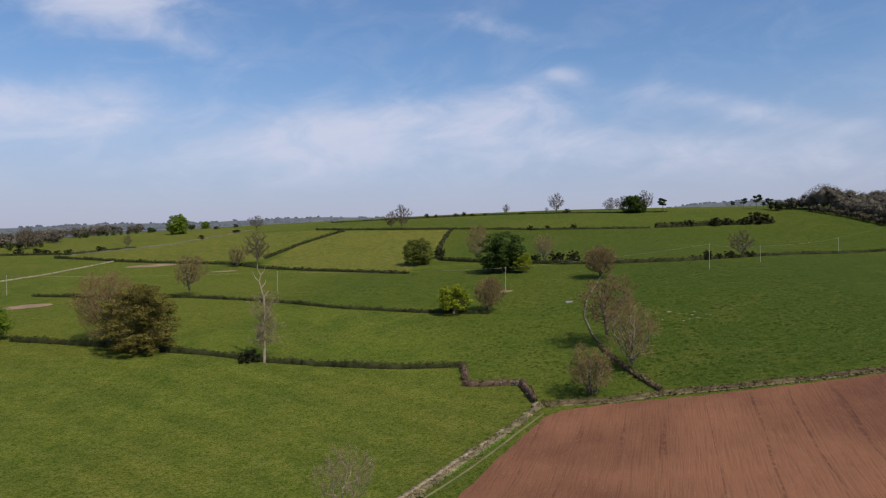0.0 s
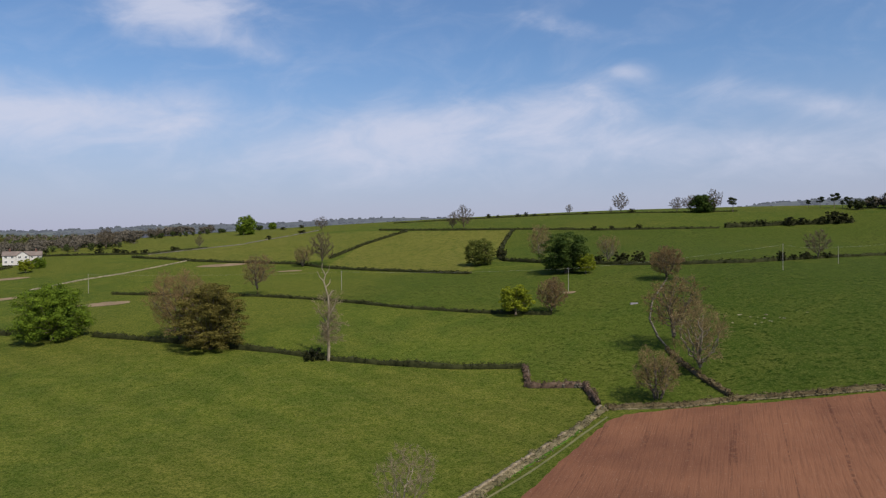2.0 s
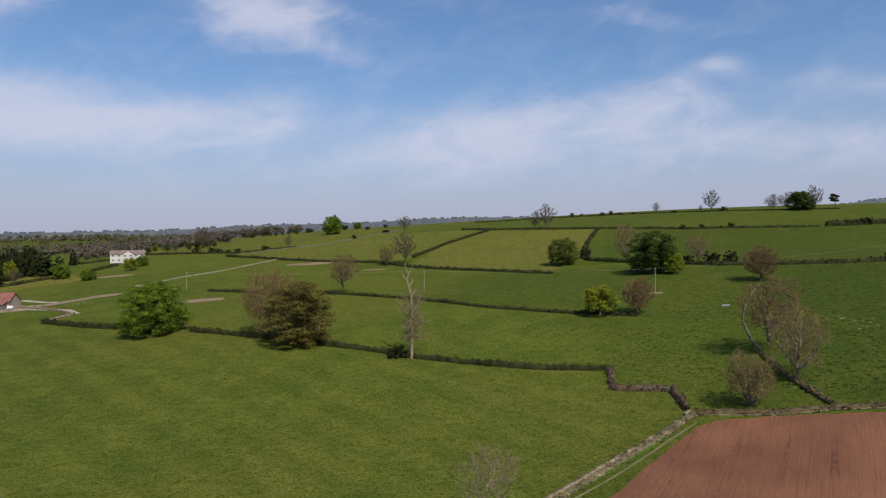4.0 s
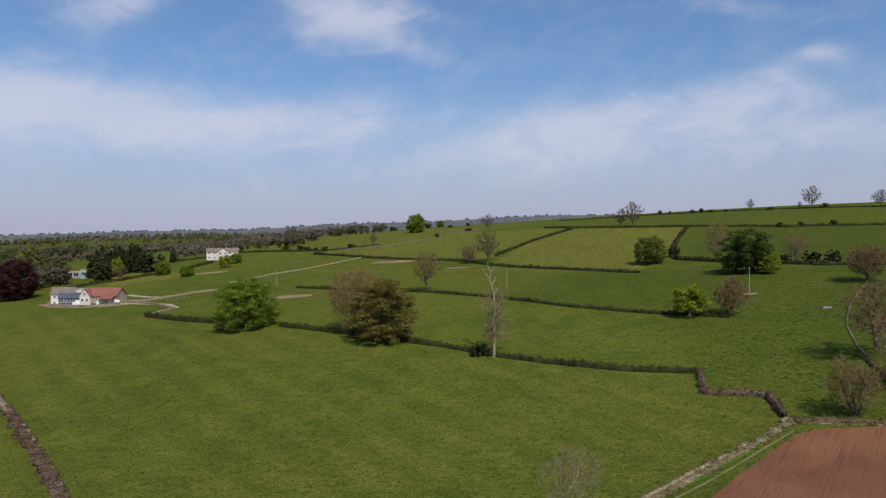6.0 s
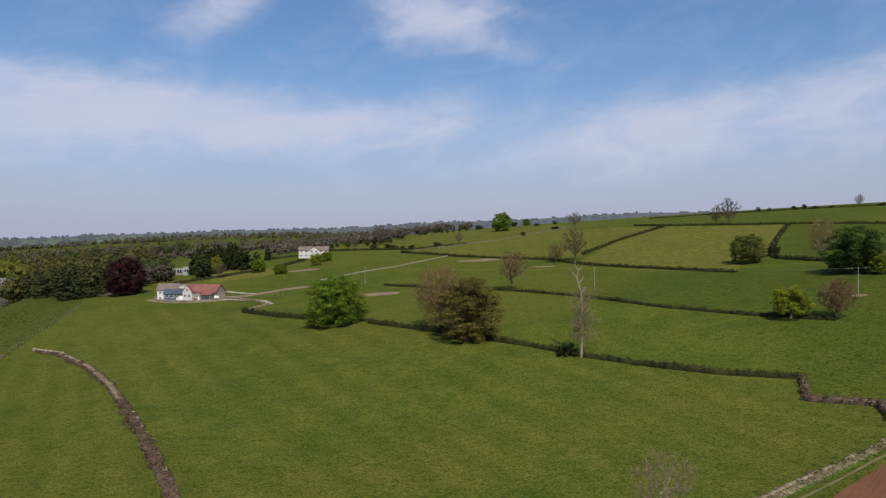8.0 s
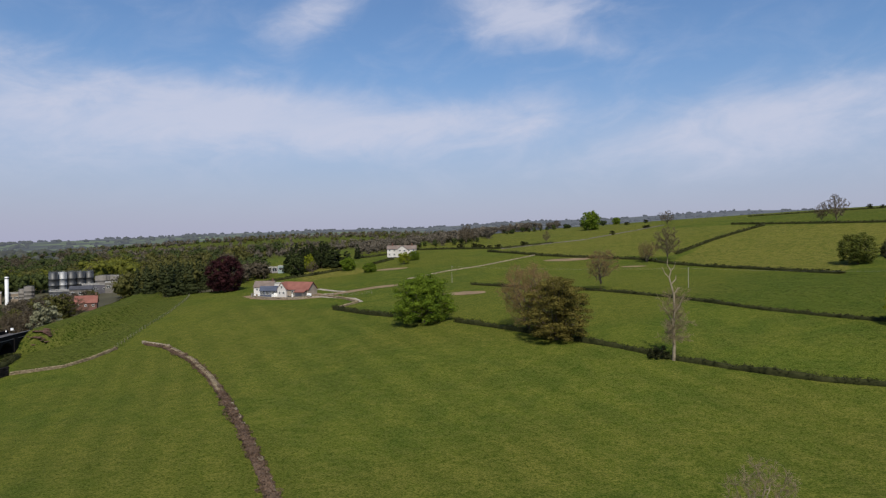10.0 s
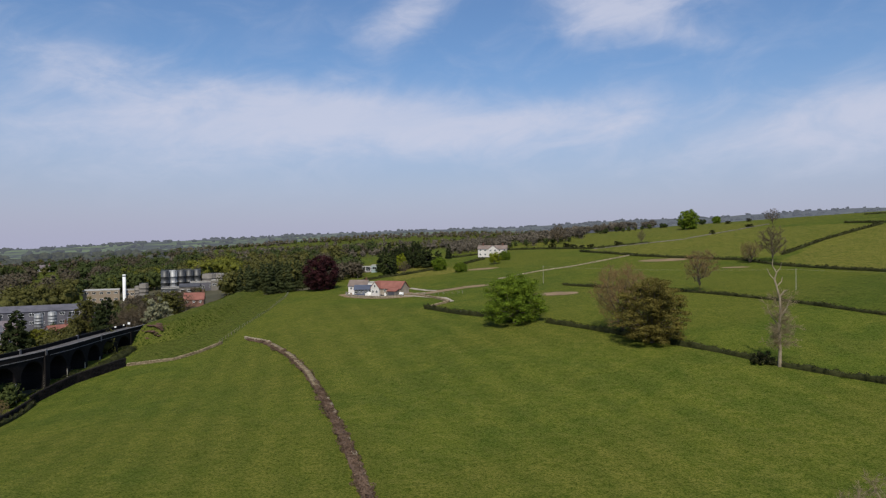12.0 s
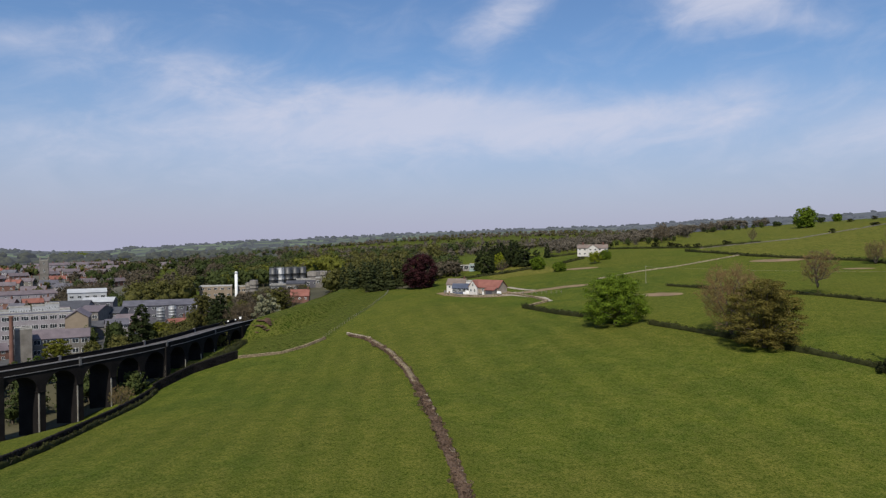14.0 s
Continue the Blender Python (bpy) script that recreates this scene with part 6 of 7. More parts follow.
def embankment():
    t = np.gradient(BANK, axis=0)
    t /= np.hypot(*t.T)[:, None]
    side = np.column_stack([-t[:, 1], t[:, 0]])
    verts, cols_ = [], (-26, -20, -15, -11, -7.5, -4.5, -1.5, 1.5, 4.5, 7.5, 11, 15, 20, 26)
    for q, n_ in zip(BANK, side):
        for o in cols_:
            x, y = q + n_ * o
            verts.append((x, y, gz(x, y) - 0.35 if abs(o) > 24 else bank_z(x, y)))
    k = len(cols_)
    faces = [(i * k + j, (i + 1) * k + j, (i + 1) * k + j + 1, i * k + j + 1) for i in range(len(BANK) - 1) for j in range(k - 1)]
    me = mesh_from("embankment", verts, faces, GRASS, True)
    if sum(f.normal.z for f in me.polygons) < 0:
        me.flip_normals()
    me.attributes.new("dry", "FLOAT", "POINT").data.foreach_set("value", np.full(len(verts), 0.30, np.float32))
    me.attributes.new("lush", "FLOAT", "POINT").data.foreach_set("value", np.full(len(verts), 1.3, np.float32))
    return tagged(new("embankment", me), "grassy disused railway embankment beyond the viaduct", "embankment", kind="structure")


embankment()


def earth_scar():
    """Bare red-brown earth slipping out of the bank beside the abutment."""
    rng = np.random.default_rng(12)
    c, r = [], []
    for k in range(170):
        f = rng.uniform(0, 1)
        x, y = -250.5 + 5.0 * f + rng.normal() * 0.9, 126.8 - 2.2 * f + rng.normal() * 1.5
        c.append((x, y, max(bank_z(x, y), gz(x, y)) - 0.10))
        r.append((rng.uniform(0.25, 0.7), rng.uniform(0.25, 0.7), rng.uniform(0.10, 0.24)))
    return tagged(new("earth_scar", mesh_from("earth_scar", *lobes_mesh(rng, c, r, 0.2), EARTH_RED)), "slipped red-brown earth on the embankment end", "earth", kind="structure")


earth_scar()


def sign_board(f, w, h, label):
    """A small white board on two posts at the end of the deck."""
    a, b = np.array(VIADUCT[-3]), np.array(VIADUCT[-1])
    x, y = a + (b - a) * f + np.array((-4.5, -3.2))
    root = new("sign_board")
    root.matrix_basis = pose(x, y, DECK - 1.15, 0, 0, 66)
    for k in (-1, 1):
        part("post", mesh_from("post", *tubes([(k * w * 0.35, 0.05, 0, k * w * 0.35, 0.05, 1.3 + h, 0.05, 0.05)], 6), STEEL_DARK), None, root)
    bm = bmesh.new()
    box_bm(bm, -w / 2, w / 2, -0.04, 0.0, 1.3, 1.3 + h)
    part("board", bm, PAINT_WHITE, root)
    tagged(root, label, "sign", "deck signs")


sign_board(0.45, 0.6, 0.5, "small white board on the viaduct deck")
sign_board(0.72, 0.5, 0.45, "small white board on the viaduct deck")
sign_board(0.90, 0.9, 0.85, "square white board at the viaduct end")
stone_wall("retaining_wall", [(-214.6, 99.6), (-209, 105.5), (-204.8, 110.1), (-205.9, 119.1), (-210.1, 129.5)], 0.6, 1.0, "pale stone retaining wall at the embankment foot", 50, 0.5, 0.0, material=STONE_TAN)
stone_wall("field_wall", [(-122, 8), (-134.4, 20.3), (-142, 26.7), (-153, 34.7), (-172, 48.6), (-193, 61.7), (-199, 67)], 0.7, 2.0, "tall near-black stone wall above the viaduct", 51, 0.5, 0.0, material=ENG_BRICK)
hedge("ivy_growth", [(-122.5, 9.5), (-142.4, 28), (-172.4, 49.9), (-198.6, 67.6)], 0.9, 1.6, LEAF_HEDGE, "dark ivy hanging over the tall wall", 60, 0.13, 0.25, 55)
# Built taller to carry the arches' black down to the wall foot.
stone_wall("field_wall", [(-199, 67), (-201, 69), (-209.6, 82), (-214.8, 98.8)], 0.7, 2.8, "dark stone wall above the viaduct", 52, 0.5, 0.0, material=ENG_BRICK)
post_fence("wire_fence", [(-212, 130), (-231, 153), (-252, 179), (-280, 208), (-296, 222)], 3.2, 1.15, "post and wire fence along the embankment foot")
# Added foliage strip; its near-black colour stands in for the piers' shadow.
hedge("pier_shade_hedge", [(-206, 71), (-213, 81), (-220, 92), (-229, 104), (-238, 112)], 3.6, 2.2, LEAF_HEDGE, "added dark scrub standing in for pier shadow below the viaduct", 170, 0.15, 0.0, 53)
post_fence("wire_fence", [(-201.5, 70), (-210, 82), (-215.5, 98)], 2.2, 1.5, "post fence along the wall above the viaduct")
copy_plant(bud_tree, -189, 55.5, 0.62, 30, 1.1, label="scrubby bush below the viaduct piers")


# ---- poles and wires ----
def power_pole(x, y, h, label):
    root = new("power_pole")
    root.location = (x, y, gz(x, y) - 0.3)
    part("shaft", mesh_from("shaft", *tubes([(0, 0, 0, 0, 0, h * 0.5, 0.085, 0.07), (0, 0, h * 0.5, 0, 0, h + 0.3, 0.07, 0.055)], 8), POLE_WOOD, True), None, root)
    bm = bmesh.new()
    box_bm(bm, -0.3, 0.3, -0.04, 0.04, h - 0.1, h + 0.0)
    part("crossarm", bm, TIMBER, root)
    for k in (-0.24, 0.0, 0.24):
        o = part("insulator", cylinder_mesh("insulator", 0.035, 0.12, 8, 0.03), STEEL, root)
        o.location = (k, 0, h + (0.3 if k == 0 else 0.0))
    return tagged(root, label, "utility pole", "power line poles")


POLES = [(93.5, 243.0, 8.9), (20.3, 226.0, 7.7), (-59.1, 246.5, 7.0), (-158.5, 251.0, 7.4)]
POLES_HIGH = [(120.1, 262.0, 6.2), (182.0, 318.5, 7.0), (270, 372, 8.0)]
for x, y, h in POLES + POLES_HIGH:
    power_pole(x, y, h, "grey wooden power pole standing in pasture")


def span_wire(a, b, sag, label):
    pa, pb = (np.array((q[0], q[1], gz(q[0], q[1]) - 0.3 + q[2])) for q in (a, b))
    root = new("power_line")
    root.location = pa
    pts = [pa + (pb - pa) * f - np.array((0, 0, sag * 4 * f * (1 - f))) - pa for f in np.linspace(0, 1, 25)]
    run = (pb - pa) / np.linalg.norm(pb - pa)
    side = np.cross(run, (0, 0, 1))
    ring = [side * 0.013, np.array((0, 0, 0.013)), side * -0.013, np.array((0, 0, -0.013))]
    faces = [(i * 4 + k, i * 4 + (k + 1) % 4, i * 4 + 4 + (k + 1) % 4, i * 4 + 4 + k) for i in range(24) for k in range(4)]
    part("cable", mesh_from("cable", [p + o for p in pts for o in ring], faces, WIRE), None, root)
    return tagged(root, label, "power cable")


for line in (POLES, POLES_HIGH, [POLES[0], POLES_HIGH[0]]):
    for a, b in zip(line, line[1:]):
        span_wire(a, b, 0.7, "pale overhead cable between power poles")
def trough():
    root = new("water_trough")
    x, y = 37.1, 204.6
    root.matrix_basis = pose(x, y, gz(x, y) - 0.25, 0, 0, 12)
    bm = bmesh.new()
    box_bm(bm, -1.1, 1.1, -0.35, 0.35, 0, 0.12)
    box_bm(bm, -1.1, 1.1, -0.35, -0.27, 0.12, 0.6)
    box_bm(bm, -1.1, 1.1, 0.27, 0.35, 0.12, 0.6)
    box_bm(bm, -1.1, -1.02, -0.27, 0.27, 0.12, 0.6)
    box_bm(bm, 1.02, 1.1, -0.27, 0.27, 0.12, 0.6)
    part("basin", bm, CONCRETE, root)
    bm = bmesh.new()
    box_bm(bm, -1.02, 1.02, -0.27, 0.27, 0.4, 0.45)
    part("water", bm, GLASS, root)
    tagged(root, "pale cattle water trough in the pasture", "trough")


trough()


def crates():
    """Plain boxes standing in for unidentified clutter along the farmyard wall."""
    rng = np.random.default_rng(21)
    made = []
    for k, (material, label) in enumerate(((TIMBER, "timber box standing in for farmyard clutter"), (PAINT_WHITE, "white box standing in for farmyard clutter"), (STEEL_DARK, "dark metal box standing in for farmyard clutter"))):
        root = new("crate")
        bm = bmesh.new()
        box_bm(bm, -0.8, 0.8, -0.6, 0.6, 0, 1.0)
        bmesh.ops.bevel(bm, geom=bm.edges[:], offset=0.05, segments=1, affect="EDGES")
        part("body", bm, material, root)
        bm = bmesh.new()
        for q in (-0.5, 0, 0.5):
            box_bm(bm, q - 0.12, q + 0.12, -0.64, 0.64, 0.1, 1.08)
        part("slatting", bm, material, root)
        made.append(tagged(root, label, "crate", "farmyard crates"))
    for k in range(34):
        f = rng.uniform(0, 1)
        x, y = -244 + 36 * f, 214.5 + 3.5 * abs(f - 0.6) + rng.uniform(-0.5, 1.2)
        m = pose(x, y, gz(x, y) - 0.05, 0, 0, rng.uniform(0, 90)) @ Matrix.Diagonal((rng.uniform(0.6, 1.2), rng.uniform(0.6, 1.2), rng.uniform(0.6, 1.5), 1))
        if k < 3:
            made[k].matrix_basis = m
        else:
            copy_thing(made[(1, 2, 1, 0, 1)[k % 5]], m)


crates()


# ---- brewery and town beyond the viaduct ----
def at_town(azimuth, r):
    x, y = polar(azimuth, r)
    return x, y


drape("town_yard", [polar(a, r) for a, r in ((66, 330), (70, 300), (74, 285), (79, 280), (86, 285), (86, 470), (80, 480), (72, 480), (66, 440))], TARMAC, "grey asphalt yards and streets of the mill town", 0.10, 6.0, 2.0, None, "road")
drape("town_streets", [polar(a, r) for a, r in ((73.5, 500), (79, 490), (88, 500), (88, 1170), (80, 1170), (73, 1170), (72.5, 800))], surface("town_gardens", (0.035, 0.038, 0.022), (0.12, 0.11, 0.09), 0.02, 0.12, 0.95), "streets and gardens of the town", 0.25, 14.0, 4.0, None, "road")
x, y = at_town(77.5, 304)
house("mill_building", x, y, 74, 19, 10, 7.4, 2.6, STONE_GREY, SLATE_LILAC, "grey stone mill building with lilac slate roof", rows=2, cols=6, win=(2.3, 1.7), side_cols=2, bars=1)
x, y = at_town(79.9, 297)
house("stone_tower", x, y, 79, 5.6, 6.0, 13.3, 0, STONE_GREY, ROOF_DARK, "square rough stone tower beside the mill", category="tower")
x, y = at_town(80.62, 292)
part_root = new("brick_chimney")
part_root.location = (x, y, gz(x, y) - 1)
part("shaft", mesh_from("shaft", *tubes([(0, 0, 0, 0, 0, 19, 0.85, 0.62), (0, 0, 19, 0, 0, 19.5, 0.8, 0.8)], 12), BRICK_RED, True), None, part_root)
part("cap", cylinder_mesh("cap", 0.75, 0.4, 12, 0.05), BRICK_RED, part_root).location = (0, 0, 19.3)
tagged(part_root, "red brick factory chimney", "chimney")
x, y = at_town(79.75, 345)
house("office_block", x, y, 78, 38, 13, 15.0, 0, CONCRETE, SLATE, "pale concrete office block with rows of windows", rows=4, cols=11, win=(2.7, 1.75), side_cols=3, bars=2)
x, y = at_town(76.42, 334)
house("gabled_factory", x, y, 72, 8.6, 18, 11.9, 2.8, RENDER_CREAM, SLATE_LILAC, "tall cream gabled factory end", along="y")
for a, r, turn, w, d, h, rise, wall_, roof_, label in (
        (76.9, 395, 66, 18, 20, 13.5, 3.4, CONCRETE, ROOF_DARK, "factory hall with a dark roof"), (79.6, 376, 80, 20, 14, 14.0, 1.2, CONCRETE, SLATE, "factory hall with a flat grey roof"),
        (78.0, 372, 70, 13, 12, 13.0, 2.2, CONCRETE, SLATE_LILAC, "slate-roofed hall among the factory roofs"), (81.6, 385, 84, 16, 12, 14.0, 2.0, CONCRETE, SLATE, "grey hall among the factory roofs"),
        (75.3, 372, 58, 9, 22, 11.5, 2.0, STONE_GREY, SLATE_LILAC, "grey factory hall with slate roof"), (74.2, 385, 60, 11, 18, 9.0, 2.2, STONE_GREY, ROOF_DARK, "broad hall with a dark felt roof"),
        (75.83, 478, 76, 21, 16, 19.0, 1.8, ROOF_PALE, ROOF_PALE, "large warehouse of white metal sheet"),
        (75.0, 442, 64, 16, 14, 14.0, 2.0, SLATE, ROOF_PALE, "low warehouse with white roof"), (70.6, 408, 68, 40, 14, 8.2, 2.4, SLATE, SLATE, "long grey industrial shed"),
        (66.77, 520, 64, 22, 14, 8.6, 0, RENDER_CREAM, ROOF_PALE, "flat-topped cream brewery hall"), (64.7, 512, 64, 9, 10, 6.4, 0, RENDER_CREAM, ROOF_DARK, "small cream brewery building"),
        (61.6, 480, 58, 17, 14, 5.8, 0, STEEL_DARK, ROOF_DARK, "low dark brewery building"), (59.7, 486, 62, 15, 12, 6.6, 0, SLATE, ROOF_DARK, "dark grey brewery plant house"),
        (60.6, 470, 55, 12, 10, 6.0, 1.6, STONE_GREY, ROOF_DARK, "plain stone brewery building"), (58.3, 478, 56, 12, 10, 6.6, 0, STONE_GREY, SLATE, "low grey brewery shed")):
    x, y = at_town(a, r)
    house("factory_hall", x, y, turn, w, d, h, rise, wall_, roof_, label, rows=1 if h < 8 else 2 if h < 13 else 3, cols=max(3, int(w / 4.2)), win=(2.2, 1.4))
for a, r, w, h in ((80.1, 362, 8, 17.6), (78.9, 362, 5.5, 17.2), (78.1, 362, 5.5, 17.4), (81.0, 364, 5, 16.6), (77.3, 352, 4, 14.6)):
    x, y = at_town(a, r)
    house("roof_plant", x, y, a + 4, w, 5, h, 0, ROOF_PALE, STEEL, "pale rooftop plant room on the factory", rows=4, cols=int(w), win=(0.6, 1.1))
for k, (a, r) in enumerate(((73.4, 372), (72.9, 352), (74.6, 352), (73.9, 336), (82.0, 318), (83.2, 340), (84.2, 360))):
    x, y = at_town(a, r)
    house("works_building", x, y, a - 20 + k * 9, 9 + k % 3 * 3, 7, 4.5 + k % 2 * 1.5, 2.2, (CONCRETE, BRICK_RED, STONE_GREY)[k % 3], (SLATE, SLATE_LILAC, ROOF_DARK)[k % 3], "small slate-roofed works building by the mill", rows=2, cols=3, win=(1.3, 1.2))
x, y = at_town(65.25, 505)
stack = new("metal_stack")
stack.location = (x, y, gz(x, y))
part("shaft", cylinder_mesh("shaft", 1.05, 17.5, 16, 0.1), PAINT_WHITE, stack)
part("collar", cylinder_mesh("collar", 1.25, 0.5, 16, 0.1), STEEL_DARK, stack).location = (0, 0, 16.4)
tagged(stack, "tall white brewery flue stack", "chimney")
for k, a in enumerate((62.4, 61.82, 61.24, 60.66, 60.08)):
    x, y = at_town(a, 494 + k * 3)
    tank("storage_tank", x, y, gz(*at_town(61.24, 500)) - 0.5, 2.62, 15.8, STEEL if k == 1 else STEEL_DARK, "tall brewery storage tank with guard rail", 0.5, 0.0, group="brewery tanks")
for a, r, rad, h in ((58.4, 500, 5.5, 9.0), (63.9, 500, 2.9, 9.5), (64.3, 505, 2.3, 8.0), (59.2, 496, 4.5, 10.0)):
    x, y = at_town(a, r)
    tank("storage_tank", x, y, gz(x, y), rad, h, STONE_GREY, "squat weathered storage tank", 0.8)
for a in (70.85, 70.0):
    x, y = at_town(a, 388)
    tank("silver_tank", x, y, gz(x, y), 1.95, 5.8, STEEL, "upright shiny steel tank beside the shed", 0.5, 1.0, group="silver tanks")
x, y = at_town(60.3, 356)
house("brick_hut", x, y, 54, 9.0, 5.5, 3.6, 2.8, BRICK_RED, TILE_RED, "small brick building with red tiled roof", rows=1, cols=3, win=(1.0, 1.0), chimneys=((4.0, 0, 0.7, 7.2),), z=gz(x, y) + 2.2)
rng_town = np.random.default_rng(77)
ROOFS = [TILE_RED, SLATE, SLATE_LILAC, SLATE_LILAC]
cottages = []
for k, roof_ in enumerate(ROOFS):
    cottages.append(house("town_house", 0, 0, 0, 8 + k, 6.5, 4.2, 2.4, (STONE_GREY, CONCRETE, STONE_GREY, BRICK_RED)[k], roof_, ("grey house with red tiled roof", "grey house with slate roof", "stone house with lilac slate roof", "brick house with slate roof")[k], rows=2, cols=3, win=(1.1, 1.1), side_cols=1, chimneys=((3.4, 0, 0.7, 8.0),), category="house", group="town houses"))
spots = [(69.7, 332), (68.3, 350), (67.4, 362), (71.5, 430), (72.2, 445), (70.9, 450), (77.2, 520), (78.6, 530), (80.2, 540), (76.1, 560), (74.9, 575), (79.3, 590), (81.0, 600), (77.4, 620), (75.6, 640), (73.9, 680), (78.3, 700), (80.4, 720), (76.6, 760), (75.1, 800), (74.0, 860), (77.7, 850), (79.5, 880), (72.6, 900), (73.4, 980), (75.8, 1000), (70.4, 880), (81.5, 480), (82.4, 560), (83.5, 640), (82.6, 760), (74.6, 1060), (76.9, 1080), (78.9, 1050)] + [(75.0 + (k * 0.47) % 9, 560 + (k * 67) % 500) for k in range(34)]
for k, (a, r) in enumerate(spots):
    x, y = at_town(a, r)
    src = cottages[(k * 7 + k // 3) % 4] if k % 3 else cottages[3]
    m = pose(x, y, gz(x, y) - 0.3, 0, 0, a + rng_town.uniform(-45, 45)) @ Matrix.Diagonal((1.0 + (r > 500) * 0.6, 1, 1 + (r > 500) * 0.15, 1))
    if k < 4:
        cottages[k].matrix_basis = m
    else:
        copy_thing(src, m)
x, y = at_town(78.55, 760)
tower = house("church_tower", x, y, 75, 7.5, 7.5, 21, 0, STONE_GREY, SLATE, "square stone church tower above the town", rows=3, cols=1, win=(1.3, 2.2), category="church")
for sx in (-3.4, 3.4):
    for sy in (-3.4, 3.4):
        bm = bmesh.new()
        box_bm(bm, sx - 0.4, sx + 0.4, sy - 0.4, sy + 0.4, 21, 23)
        bmesh.ops.create_cone(bm, cap_ends=True, segments=4, radius1=0.56, radius2=0.04, depth=1.8, matrix=pose(sx, sy, 23.9, 0, 0, 45))
        part("pinnacle", bm, STONE_GREY, tower)
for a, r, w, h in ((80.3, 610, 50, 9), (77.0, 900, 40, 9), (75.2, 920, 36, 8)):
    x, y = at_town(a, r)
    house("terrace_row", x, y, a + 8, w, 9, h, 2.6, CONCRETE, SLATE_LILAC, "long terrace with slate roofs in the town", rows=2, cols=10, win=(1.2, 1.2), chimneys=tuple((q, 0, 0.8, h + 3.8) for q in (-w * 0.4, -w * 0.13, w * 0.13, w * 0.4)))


# ---- trees round the farm and the town ----
fir = plant(conifer("cedar_tree", 8, 16.0, 12.0, "dark spreading cedar beside the drive", power=0.6), -285, 318, 0.82, 0, 1.25)
for x, y, s, w in ((-279, 322, 0.62, 1.1), (-304, 362, 0.68, 0.55), (-299, 312, 1.05, 0.62), (-296, 318, 1.1, 0.55), (-302, 316, 1.0, 0.6), (-300.6, 324, 1.08, 0.6), (-303, 330, 1.02, 0.62), (-306, 334, 0.9, 0.6), (-296, 306, 0.95, 0.6)):
    copy_plant(fir, x, y, s, x * 40, w, label="tall dark conifer near the farm", group="farm conifers")
for a, r, s, w in ((44.2, 430, 1.10, 0.60), (44.6, 424, 0.98, 0.66), (44.95, 434, 1.16, 0.58), (45.3, 428, 1.02, 0.60), (45.65, 436, 0.86, 0.7)):
    copy_plant(fir, *polar(a, r), s, a * 70, w, label="tall dark conifer near the farm", group="farm conifers")
broad_farm = plant(leafy_tree("broad_tree", 58, 13.2, 10.5, WOOD_DARK, "dark broad tree beside the modern house", 50, 6000, 0.34, 0.0), -286, 286)
copy_plant(broad_farm, -303.5, 322, 1.05, 80, 0.9, label="dark broad tree among the farm conifers")
copy_plant(broad_farm, -297, 326, 0.85, 150, 1.0, label="dark broad tree among the farm conifers")
copy_plant(yellow, -292, 303, 1.25, 10, 0.5, label="slender yellow-green tree among dark conifers")
copy_plant(yellow, -234.4, 320, 0.80, 30, 0.95, label="clipped yellow-green tree before the white house")
copy_plant(round_far, -240, 338, 0.42, 50, 1.1, label="small dark green tree beside the white house")
copy_plant(round_far, -235.3, 290.2, 0.38, 50, 1.35, label="small spreading green tree on the lawn")
copy_plant(round_far, -259, 300, 0.56, 90, 1.0, label="rounded green tree beside the drive")
copy_plant(far_bare, -275, 287.5, 0.62, 90, 1.0, label="leafless tree beside the drive")
copper = plant(leafy_tree("copper_beech", 55, 18.8, 20.0, LEAF_PURPLE, "large copper beech with dark purple leaves", 80, 20000, 0.26, 0.0, 0.45, None, 0.14, 0.7, 0.6, 0.40), *polar(50.5, 365))
big_fir = plant(conifer("fir_tree", 18, 17.0, 11.5, "tall dark fir behind the viaduct", 5200, 0.42, power=0.7), *polar(72.2, 300), 1.0)
for a, r, s, w in ((73.64, 294, 0.68, 0.45), (74.5, 294, 0.72, 0.36), (66.47, 322, 1.12, 0.85), (67.0, 330, 0.9, 0.7), (68.9, 372, 0.42, 0.4)):
    copy_plant(big_fir, *polar(a, r), s, a * 31, w, label="dark fir beyond the viaduct", group="viaduct firs")
lime = plant(leafy_tree("lime_tree", 66, 10.5, 10.5, LEAF_LIME, "light yellow-green tree beside the mill", 50, 7000, 0.28, 0.03), *polar(77.8, 284), 0.9)
for a, r, s in ((71.0, 303, 0.85), (70.5, 300, 0.6), (70.1, 308, 0.55), (75.6, 300, 0.45)):
    copy_plant(lime, *polar(a, r), s, a * 50, 1.0, label="light yellow-green tree beyond the viaduct", group="viaduct trees")
pale = plant(leafy_tree("willow_tree", 67, 11.0, 11.5, LEAF_WILLOW, "pale silvery-green willow beyond the viaduct", 36, 4200, 0.32, 0.0), *polar(62.9, 316), 1.45, 0, 0.75)
olive_tree = plant(leafy_tree("olive_tree", 69, 15.5, 12.5, WOOD_OLIVE, "rounded olive-brown tree beyond the viaduct", 60, 7000, 0.30, 0.0), *polar(62.0, 332))
copy_plant(olive_tree, *polar(67.8, 344), 1.05, 70, 0.78, label="rounded olive-brown tree beyond the viaduct")
copy_plant(olive_tree, *polar(68.6, 338), 0.6, 170, 0.9, label="rounded olive-brown tree beyond the viaduct")
for a, r, s in ((65.0, 318, 1.15), (64.4, 324, 1.1), (63.8, 322, 1.05), (61.6, 338, 1.2), (65.6, 326, 1.0)):
    copy_plant(far_bare, *polar(a, r), s * 0.86, a * 33, 1.25, label="leafless scrubby tree beyond the viaduct", group="viaduct scrub")
